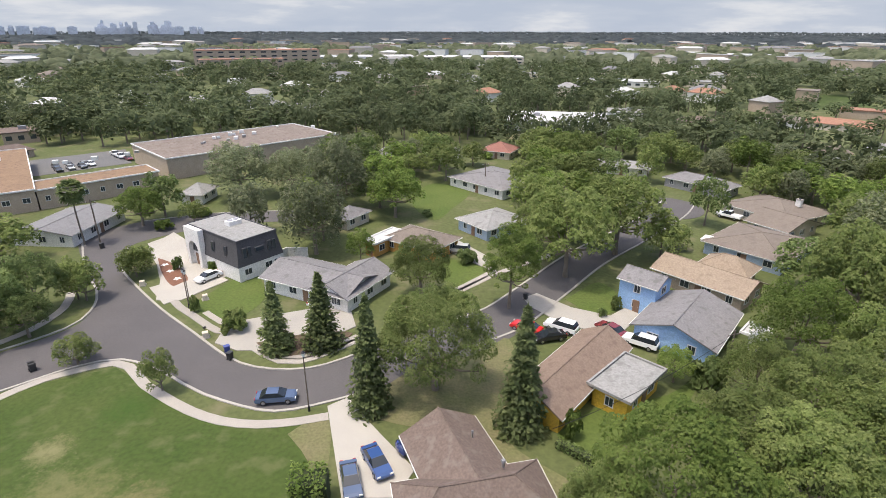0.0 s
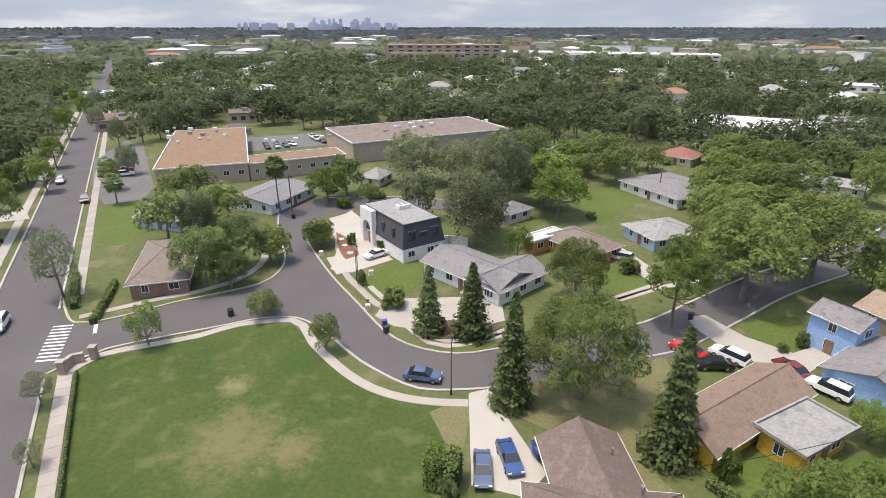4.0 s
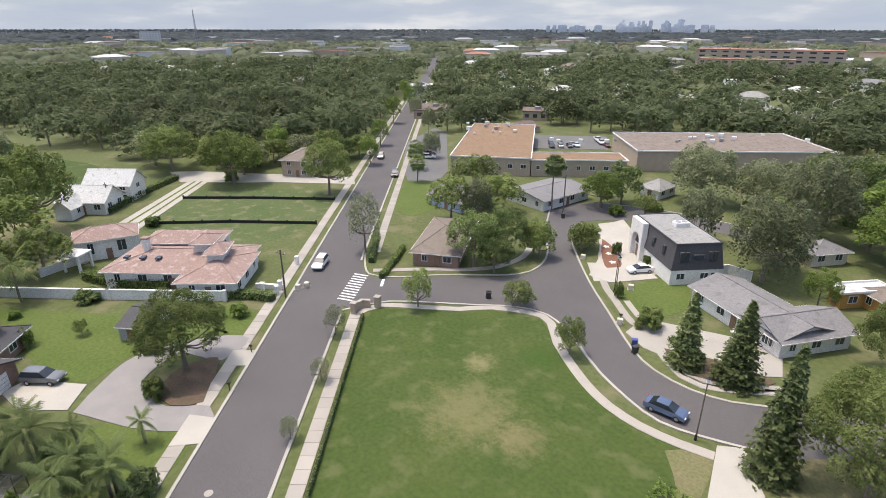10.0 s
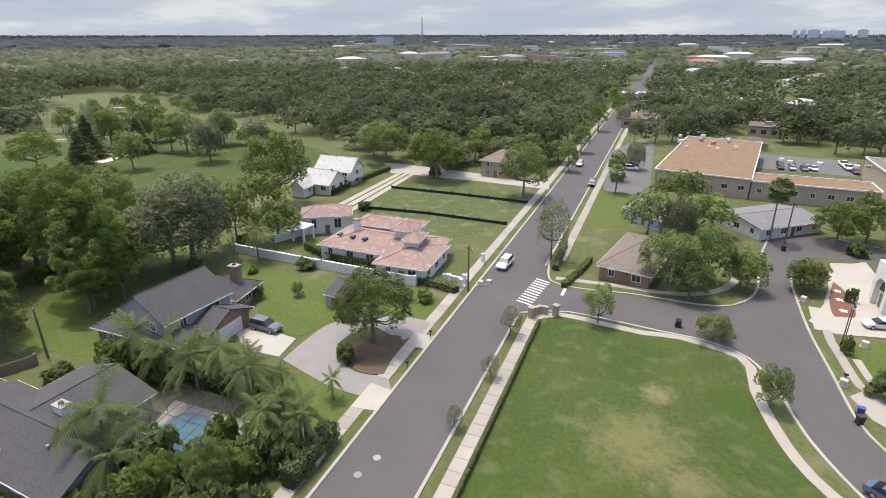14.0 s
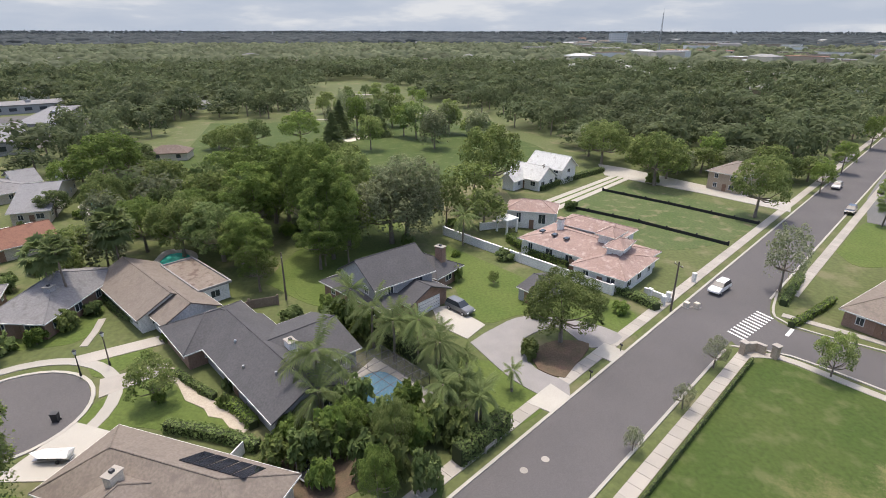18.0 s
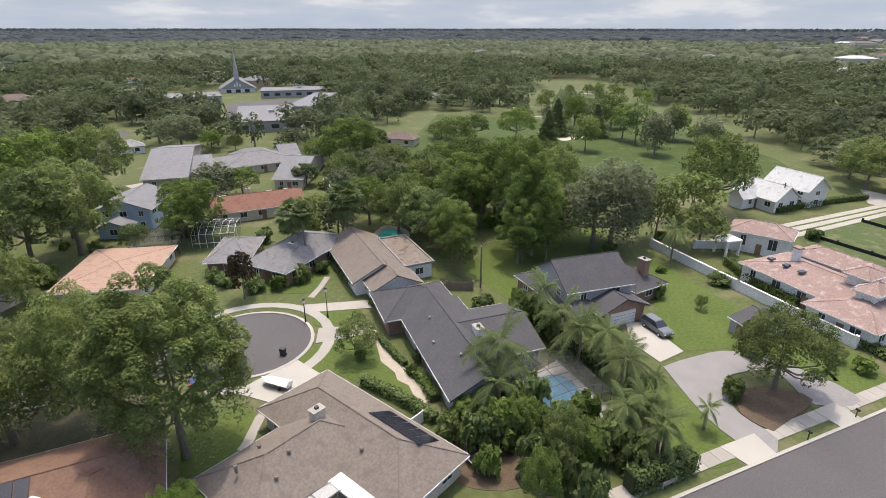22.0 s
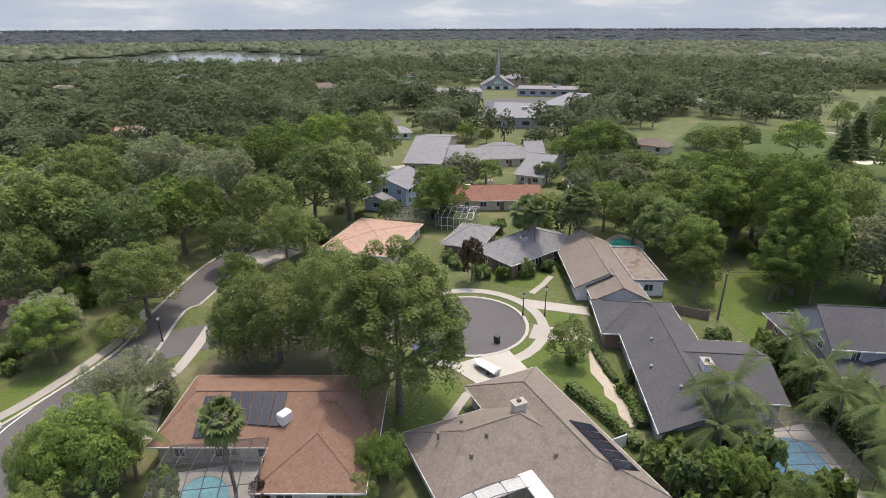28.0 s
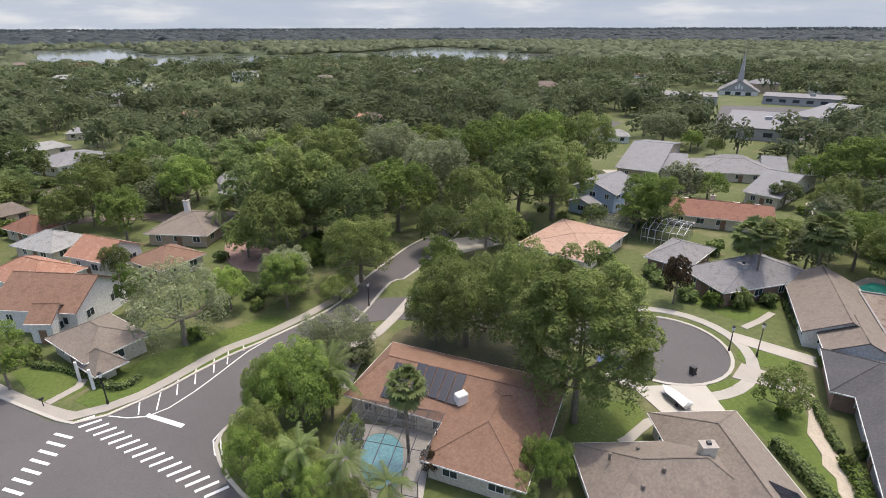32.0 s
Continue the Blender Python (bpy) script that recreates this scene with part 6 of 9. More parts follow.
def tree(kind, spec, seed=None, h=None, r=None, name=None):
    """A tree of its own: spec is x, y, height and crown radius."""
    x, y, H = spec[:3]
    H = h or H
    R = r or (spec[3] if len(spec) > 3 else H * 0.45)
    opts = FAR_KINDS[kind] if kind in FAR_KINDS and x * x + y * y > 88 ** 2 else KINDS[kind]
    k = len(TREES) if seed is None else seed
    if kind in ("bright", "oak", "dark") and H > 2.35 * R:
        opts = KINDS["tall"]
    tm, cm, r0, h0 = opts[k % len(opts)]
    e = new(name or ("palm_tree" if "palm" in kind else "woodland_tree" if kind == "wood" else "conifer_tree" if kind == "conifer" else "tree"))
    sz = H / h0 if "palm" not in kind else H / (h0 + 0.6)
    e.matrix_basis = pose(x, y, -0.14 * H if kind == "small" else 0, 0, 0, (k * 137.5) % 360) @ Matrix.Diagonal((R / r0, R / r0, sz, 1))
    tagged(e, TREE_LABEL[kind], "palm" if "palm" in kind else "tree", group="woodland trees" if kind == "wood" else "")
    if "palm" in kind:
        s = R / r0
        top = H - 0.35 * R
        e.matrix_basis = pose(x, y, 0, 0, 0, (k * 137.5) % 360)
    for nm, me in (("trunk", tm), ("crown", cm)):
        o = new(nm, me)
        o.parent = e
        if "palm" in kind:
            o.matrix_basis = Matrix.Translation((0, 0, top - h0 * s)) @ Matrix.Scale(s, 4) if nm == "crown" else Matrix.Diagonal((1, 1, top / h0, 1))
    TREES.append((x, y, R))
    return e


# trees of the bend and the shaded street
for s in ((-24.2, 61.8, 10.1, 2.4), (-18.3, 63.1, 10.8, 2.9), (-9.8, 50.2, 14.2, 2.6), (6.9, 47.4, 14.7, 2.9)):
    tree("conifer", s)
tree("bigoak", (-2.6, 53.9, 13.4, 8), 1)
for s in ((7.9, 74.9, 14.8, 5.1), (18.7, 86.8, 16.8, 8.9), (30.1, 97.6, 16.6, 9.8), (15.1, 97, 11.3, 6)):
    tree("oak", s)
tree("oak", (-6, 78.3, 10.7, 5.3), 1)
for s in ((-56.1, 84.1, 6.9, 3.4), (-60.7, 75.4, 8.8, 3.6), (-56.3, 85.9, 5.9, 3.3), (-59.1, 75, 8.8, 3.3)):
    tree("small", s)
for s in ((-35.1, 52.5, 6.9, 2.2), (-58.6, 45.7, 7.9, 2.6), (-48.7, 57.4, 5.2, 2.9)):
    tree("small", s)
for s in ((-82.7, 51.9, 12.8, 4), (-59.9, 31.9, 4.9, 1.9), (-44.4, 17.4, 3.2, 1.2), (-51.6, 25, 3.5, 1.4)):
    tree("airy", s)
for s in ((-64, 62.8, 11.2, 5.6), (-63.5, 70.7, 10.6, 4.8), (-60, 63.9, 7.3, 4)):
    tree("dark", s)
tree("mossy", (-80, 79.2, 11.4, 3.9), 0)
for s in ((-75, 98.7, 12.2, 3), (-116.5, 91.5, 6.5, 2.7)):
    tree("fanpalm", s)
for s in ((-55.8, 132.5, 15.5, 9.1), (-27.4, 95.5, 16.6, 7.1), (-29.1, 124, 19.1, 8.2), (-43.4, 135.5, 13.3, 6.7)):
    tree("mossy", s)
for s in ((-14.7, 118.1, 12.3, 7.5), (-69.4, 110.2, 9.2, 5.7), (-17.8, 90.4, 7.7, 3.1)):
    tree("bright", s)
for s in ((-59.1, 112.5, 6.5, 3.2), (42.7, 100.3, 5.8, 2.9), (-12.5, 185.4, 10, 3.3)):
    tree("small", s)
tree("bright", (26.5, 56.4, 5.3, 2.6), 1)
# thick belt of trees east of the yellow and blue houses
for i, s in enumerate(((17.9, 33.6, 13, 7.9), (27.9, 40.8, 9.8, 6.5), (43.6, 61.4, 12.1, 7), (55.7, 69, 17, 8.1), (76.1, 91.2, 15.7, 8.6), (37.7, 45.7, 11.6, 6.8), (48.8, 52.5, 13.1, 6.8), (38.4, 39.1, 11.9, 6.8), (29.8, 35.7, 11.5, 6.2), (33.9, 51.9, 9, 4.9), (62.6, 67.7, 13.6, 7.9), (48.3, 45.2, 13.4, 7), (39.9, 33.3, 11.7, 6.1), (11.7, 31.3, 10, 4.6))):
    tree(("near", "oak", "near", "oak", "mossy", "near", "oak")[i % 7], s, i)

# south-west side of the main street
tree("oak", (-65.1, 13.3, 11.2, 6.2), 2)
for s in ((-121.4, 66.3, 15.1, 7.1), (-148.4, 51.9, 15.3, 9.6), (-134.9, 5.9, 19.6, 9.1), (-173.4, 43, 14.5, 9.2)):
    tree("oak", s)
for s in ((-101.1, -14.8, 15.6, 9.2), (-104.2, -12.1, 19, 9.1)):
    tree("mossy", s)
for s in ((-92.6, -24.7, 20.3, 6.4), (-128.5, -52.5, 15, 8.2), (-87.7, -25.9, 13, 4.9)):
    tree("bright", s)
for i, s in enumerate(((-95.8, -27.9, 23.2, 6.7), (-109.3, -26.5, 18.5, 8.7), (-107.8, -37.5, 19.1, 8.7), (-100.1, -42.3, 17.6, 7), (-84.5, -37.4, 12.7, 4.9), (-99.5, -23.1, 11.7, 6.3), (-92.3, -53.2, 12.6, 6.7), (-94.3, -61.5, 11.7, 5.7), (-78.5, -33.6, 9.8, 3.6), (-110, -79, 12, 5.9), (-135.6, -93.8, 16.3, 10.3), (-170.6, -75.2, 12.9, 8.5), (-98.7, -52.8, 12, 6.4))):
    tree(("bright", "oak", "bright", "dark", "oak")[i % 5], s, i)
for s in ((-91, -21.5, 9.4, 3.1), (-89.3, -25.4, 7.8, 3)):
    tree("oak", s)
for s in ((-75.4, 21, 3, 1.3), (-83, 4.9, 3.1, 1.1)):
    tree("small", s)
for s in ((-100.8, -0.5, 7.6, 3.6), (-53.9, 5.8, 3.5, 1.6), (-56.6, 0.3, 4, 1.7)):
    tree("palm", s)
for i, s in enumerate(((-68.2, -16.2, 7, 3.1), (-62.8, -12.2, 7.2, 3.6), (-59.5, -9, 7.1, 3.5), (-59.1, -5.8, 7.5, 2.9), (-59, -3.5, 5.7, 2.6), (-48.6, 0.3, 5.6, 2.3), (-46.2, 1.6, 5.5, 2.3), (-47.1, -2, 6.5, 2.5), (-62.5, -7, 4.7, 2.7), (-50.8, -16.5, 8.4, 4.7), (-46.9, -15.4, 5.6, 3.8), (-49.4, -0.5, 6.3, 2.8), (-47.4, 2, 5.8, 2.4), (-54.9, -2.8, 7.1, 3.4))):
    tree("palm", s, i)
for s in ((-71.2, -62.8, 10.3, 3.3), (-80.8, -58, 11.6, 4)):
    tree("fanpalm", s)
for i, s in enumerate(((-44.5, -11.7, 5.6, 2.4), (-42.8, -6.8, 7, 2.6), (-36.3, -7.4, 7.1, 2.1))):
    tree("near", s, i)

# round the cul-de-sac and along the south street
tree("giant", (-27.6, -41.2, 21.8, 8.2), 0)
for s in ((-21.6, -59.2, 13.2, 8.4), (-27.2, -52.9, 17, 7.2), (-17.7, -60.8, 10.4, 4.7)):
    tree("bigoak", s)
tree("small", (-49.9, -35.6, 7.8, 3), 1)
tree("red", (-56.3, -60.9, 8.7, 2.3), 0)
for s in ((-5.1, -59.9, 8.3, 4.8), (-1.6, -59.1, 8.6, 2.7), (14.8, -70.8, 13.2, 7.3), (-5.8, -58.8, 6.2, 4.3)):
    tree("airy", s)
for i, s in enumerate(((1.5, -51.6, 8, 4), (4.2, -51.3, 8.3, 2.8), (-21.1, -33.8, 5.5, 2.3), (-1.7, -49.8, 6.1, 2.2), (0.4, -50.1, 10.1, 5.3), (5.2, -45.9, 6.6, 2.8), (3.2, -39.4, 6.5, 3.1), (-17.6, -33.2, 3.3, 1.8), (-19.8, -34.3, 6, 2.1))):
    tree("near", s, i)
tree("fanpalm", (-8.9, -40.8, 10, 2.3), 0)
for i, s in enumerate(((6.1, -42.4, 7, 2.4), (2, -41.9, 5.4, 3), (-0.2, -37.4, 5.5, 2.5), (-2.4, -35.2, 5.1, 2.2), (4, -49.9, 7.9, 2.7), (-1.4, -50.5, 7, 2.8))):
    tree("near", s, i)
for i, s in enumerate(((-2.5, -49.2, 7.7, 3.4), (-5.7, -34.1, 5.7, 2.5), (1.2, -39.5, 6.5, 2.3), (-2.6, -37, 6.5, 2.3))):
    tree("palm", s, i)
tree("red", (-10.9, -38.5, 3.4, 1.4), 0)
tree("dark", (1.1, -77.4, 9.9, 4.1), 0)
tree("dark", (-22.4, -74, 11, 4), 1)
for i, s in enumerate(((-3.4, -105, 20.6, 10.1), (-11.1, -95.8, 17.4, 8.5), (2.2, -94.4, 14.4, 6.8), (-22.7, -105.1, 16.5, 9.2), (-34.1, -116.4, 18.5, 9.9), (-37.6, -100.3, 15, 7.4), (-49.3, -103.7, 18.5, 9.3), (-57, -102.2, 18.9, 9.5), (-54.9, -133.5, 19, 11.2), (-29.1, -142.1, 18, 10.5), (-13.1, -134, 18.5, 9.3), (-27.4, -91.1, 10.6, 5), (-35.4, -87.6, 11.8, 5.7), (-77.3, -146.8, 18.5, 11.2), (0.7, -81.2, 9.3, 4.9))):
    tree(("oak", "dark", "oak", "bright", "mossy")[i % 5], s, i)
for i, s in enumerate(((-72.3, -86.8, 13.9, 5.6), (-68.3, -87.8, 11.3, 4.3), (-99.7, -102.9, 7.7, 5.4), (-78.6, -66, 7.1, 3.4), (-90.6, -44.8, 12, 7.3), (-103.7, -45, 12.7, 6.8), (-112.1, -42.1, 14.2, 8.1), (-126.6, -38.9, 17.2, 9.2), (-134, -32.7, 14.8, 8), (-148.1, -96.7, 11.4, 9.8), (-88.2, -40.2, 10.1, 4.6))):
    tree(("oak", "dark", "bright", "oak", "dark")[i % 5], s, i)
for i, s in enumerate(((65.2, -164.2, 16.2, 8.9), (39.5, -128.5, 14.3, 6.8), (20.4, -130.5, 14.4, 6.5), (43.3, -122.5, 10.8, 4.7), (4.2, -117.3, 16.1, 9.2), (-5.8, -107, 18.6, 8.7), (28.7, -97.9, 6.3, 2.9), (9.4, -79.1, 7.5, 3.5), (33.6, -66.3, 10, 3.4), (23, -81.6, 9.2, 2.5), (26.7, -141.6, 8.5, 5.6), (-11.2, -83, 12.1, 7.2))):
    tree(("dark", "oak", "bright", "oak", "dark")[i % 5], s, i)

# trees along the far stretch of the main street
for i, s in enumerate(((-137.3, 114, 9.9, 3.6), (-230.4, 176.9, 13.7, 4.2), (-202.5, 146, 13.2, 4.3), (-173.8, 142.7, 11.5, 3.5), (-165.1, 112.7, 10.7, 3.8), (-128.1, 100.1, 9.7, 3.2), (-209.4, 163.8, 11, 3.6), (-142.4, 93.1, 9.8, 3.6), (-273.4, 205.9, 12.2, 3.9), (-261.6, 207.2, 12.6, 3.8))):
    tree("oak" if i % 3 else "mossy", s, i)
for pts in (((-263.5, -81.5), (-261.8, -67.2), (-275, -51.9)), ((-329.7, -76), (-301.5, -51.7), (-294.4, -36.9), (-277, -16.4)), ((-367.9, -80), (-369.9, -60))):
    path(pts, 2.6, m=CONCW, label="pale paved cart path through the grounds")
# scattered trees of the golf course
for i, s in enumerate(((-231.1, -44.6, 9.7, 3), (-227.3, -7.8, 13.7, 5.7), (-240.2, -38.6, 5.3, 3.5), (-241.1, -54.1, 6, 3), (-243.1, -29.9, 5.5, 4.3), (-230.6, -14.4, 4.9, 3.8), (-223.2, 0.7, 7, 4.6), (-213.7, 6, 8.6, 5.1), (-229.4, -52.5, 19.2, 3.5), (-227.2, -46.3, 16.4, 4.6), (-219.6, -36.1, 12.6, 5.4), (-240.8, -33.4, 14.8, 5.1), (-214.2, -20.3, 15.3, 6.1), (-195.1, -11.9, 14.4, 6.1), (-223.2, -9, 14, 5.2), (-191.6, -34.4, 13.2, 5.2), (-196.9, -49.4, 12.3, 5.1), (-228.5, -36.6, 14.3, 5.3), (-237, -48, 15.5, 5), (-219.3, -25.8, 13.7, 5.7), (-209, -13.6, 12.7, 5), (-224.4, -7.8, 14.1, 4.6), (-215.9, -50.8, 14.4, 5.7), (-211.3, 3.6, 12.7, 5.4))):
    tree(("wood", "wood", "airy", "wood", "conifer", "wood")[i % 6] if i > 7 else "wood", s, i)

MORE_TREES = (("dark", -74.2, -94.7, 12.5, 5.1), ("dark", -114.1, -94.0, 6.7, 4.3), ("palm", -97.1, -101.2, 8.8, 3.7), ("bright", -135.8, -151.7, 8.0, 4.4), ("bright", -134.7, -88.2, 15.8, 9.7), ("bright", -133.6, -104.4, 9.6, 5.3), ("mossy", -135.5, -166.1, 12.8, 9.9), ("oak", -85.8, -136.1, 18.6, 9.0), ("oak", -73.4, -141.3, 18.8, 9.9), ("mossy", -58.2, -103.8, 11.0, 3.8), ("fanpalm", -70.1, -59.4, 11.4, 2.4), ("near", -139.9, -144.8, 6.0, 3.2), ("near", -71.6, -84.1, 4.2, 2.8), ("dark", -62.2, -93.8, 6.1, 3.4), ("bright", -147.8, -68.9, 8.6, 6.8), ("palm", -91.8, -64.8, 7.5, 3.4), ("oak", -92.9, -47.9, 6.1, 3.5), ("near", -88.6, -43.1, 5.3, 3.3), ("dark", -194.9, -77.1, 10.6, 6.4), ("oak", -190.3, -89.2, 7.1, 6.5), ("bright", -197.9, -61.4, 13.3, 8.3), ("dark", 1.3, -77.9, 10.1, 4.5), ("oak", -8.2, -86.5, 14.8, 6.9), ("bright", 20.0, -141.6, 11.6, 6.3), ("palm", 12.4, -114.6, 7.4, 3.6), ("mossy", -26.8, -86.2, 7.6, 5.0), ("bright", -23.9, -108.5, 13.0, 5.9), ("oak", 1.4, -104.1, 16.3, 8.3), ("bright", -15.1, -100.1, 12.5, 4.8), ("near", -6.9, -77.3, 4.3, 3.5), ("near", -3.8, -93.4, 5.3, 3.0), ("dark", 33.4, -170.2, 10.9, 6.1), ("oak", 46.4, -159.0, 8.3, 7.6), ("dark", 12.0, -160.8, 9.2, 4.6), ("oak", -47.1, -129.0, 16.2, 8.7), ("bright", -80.7, -140.8, 17.6, 10.0))
for i, (kind_, x, y, H_, R_) in enumerate(MORE_TREES):
    if all(math.hypot(x - q[0], y - q[1]) > 0.55 * (R_ + q[2]) for q in TREES):
        tree(kind_, (x, y, H_, R_), i)
for i in range(26):
    x, y = -305 + 95 * math.cos(i * 2.4) * math.sqrt(i / 26), -55 + 34 * math.sin(i * 2.4) * math.sqrt(i / 26)
    tree("wood", (x, y, 5.5 + (i * 37 % 11) * 0.5, 3.0 + (i * 13 % 7) * 0.3), i)

# ---- woods ----
ROADLINES = [([st(-150, -21), st(160, -21)], 13), ([st(-900, -21), st(-150, -21)], 7), ([(-5, 62), (14.5, 82), (49, 123)], 7), ([(-8, -73), (-25, -97), (-60, -129), (-150, -212)], 7), ([(-60, 95), (-50, 116), (-28, 119)], 8), ([(-65, 45), (-55, 60), (-60, 90)], 14)]
OPENS = [((-124.8, 47.6), 16), ((-123, 35.1), 14), ((-139, 56.6), 12), ((-147.3, 32.8), 10), ((-141.7, 44.1), 14), ((-136.3, 30.1), 12), ((-117.5, 56.9), 12), ((-144.2, 20), 12), ((-171.2, 29.8), 14), ((-162.7, 43.7), 12), ((-154.1, -0.2), 16), ((-108.3, 41.2), 16), ((-185.9, -29.8), 34), ((-188.6, -10.2), 40), ((-190.8, 5.5), 30), ((-198.5, -49), 25), ((-157.6, -81), 22), ((-87.2, -24.5), 22), ((-121, 163.4), 30), ((-130.8, 107.8), 25), ((-274.3, 155.4), 20), ((-4.8, 134.4), 18), ((228.2, 335.5), 30), ((-430.3, -86.4), 45), ((-304.1, -39.1), 30), ((-300.4, -48.2), 30), ((-215.9, -43.4), 35), ((-173.7, -6.9), 25), ((-244.7, -228.5), 50), ((-249.5, -275.8), 45)]
for (x, y), r in OPENS:
    clear(x, y, r * 0.68)
for x, y, r in ((-165, -76, 22), (-200, -96, 25), (-234, -104, 22), (-180, -46, 30), (-212, -47, 30), (-190, -20, 30), (-206, 3, 28), (-180, 12, 24), (-240, -60, 28), (-258, -22, 34), (-158, -16, 18), (-150, -32, 15), (-134, -28, 10), (-118, -18, 8), (-300, -48, 40), (-370, -70, 36), (-440, -95, 30), (-282, -30, 30)):
    clear(x, y, r)
CL = np.array([c for c in CLEAR])
# a house stays in sight: the way from it towards the look-out is thinned
SIGHT = []
for x, y, r in CLEAR:
    d = math.hypot(x, y)
    for k in (0.07, 0.14):
        SIGHT.append((x * (1 - k), y * (1 - k), r * 0.7))
SG = np.array(SIGHT)


def free(x, y, margin=0.0, sight=True):
    if (((CL[:, 0] - x) ** 2 + (CL[:, 1] - y) ** 2) < (CL[:, 2] + margin) ** 2).any():
        return False
    if sight and (((SG[:, 0] - x) ** 2 + (SG[:, 1] - y) ** 2) < SG[:, 2] ** 2).any():
        return False
    for line, w in ROADLINES:
        for a, b in zip(line, line[1:]):
            ax, ay = a
            dx, dy = b[0] - ax, b[1] - ay
            t = max(0, min(1, ((x - ax) * dx + (y - ay) * dy) / (dx * dx + dy * dy)))
            if math.hypot(x - ax - dx * t, y - ay - dy * t) < w + margin * 0.6:
                return False
    return True


wr = random.Random(11)
TX = np.array([(x, y, r) for x, y, r in TREES])
count = 0
for i in range(4000):
    a = radians(wr.uniform(-45, 207))
    d = math.sqrt(wr.uniform(95 ** 2, 190 ** 2))
    x, y = -math.sin(a) * d, math.cos(a) * d
    R = wr.uniform(4.0, 7.0)
    if count >= 210 or not free(x, y, R * 0.7):
        continue
    if ((TX[:, 0] - x) ** 2 + (TX[:, 1] - y) ** 2 < (0.55 * (TX[:, 2] + R)) ** 2).any():
        continue
    tree("wood", (x, y, wr.uniform(7.5, 12.5), R), wr.randrange(5))
    TX = np.vstack([TX, (x, y, R)])
    count += 1


def crown_kit(seed, n, leaf, hang=0.0, count=10):
    """The loose leaf triangles of one crown 6.5 m in radius and 11 m high."""
    P, nor, _ = crown_points(seed, count, n, 6.5, 11.0, hang, 0.35, (0.24, 0.4), 0.45, 0.16)
    me = leaf_mesh("crown", P, nor, leaf, None)
    co = np.empty(len(me.vertices) * 3)
    me.vertices.foreach_get("co", co)
    bpy.data.meshes.remove(me)
    return co.reshape(-1, 3, 3)


def tri_mesh(name, T, m):
    n = len(T)
    me = bpy.data.meshes.new(name)
    me.vertices.add(n * 3)
    me.vertices.foreach_set("co", T.reshape(-1))
    me.loops.add(n * 3)
    me.loops.foreach_set("vertex_index", np.arange(n * 3, dtype=np.int32))
    me.polygons.add(n)
    me.polygons.foreach_set("loop_start", np.arange(0, n * 3, 3, dtype=np.int32))
    me.update()
    me.materials.append(m)
    return me


def town(x, y):
    """How thickly the woods grow: the built-up north and the open golf course are thinner."""
    d, hd = math.hypot(x, y), math.degrees(math.atan2(-x, y))
    if d > 330 and hd < 52:
        return 0.52 if d < 640 else 0.38
    if d > 560 and hd < 88:
        return 0.72
    return 0.93


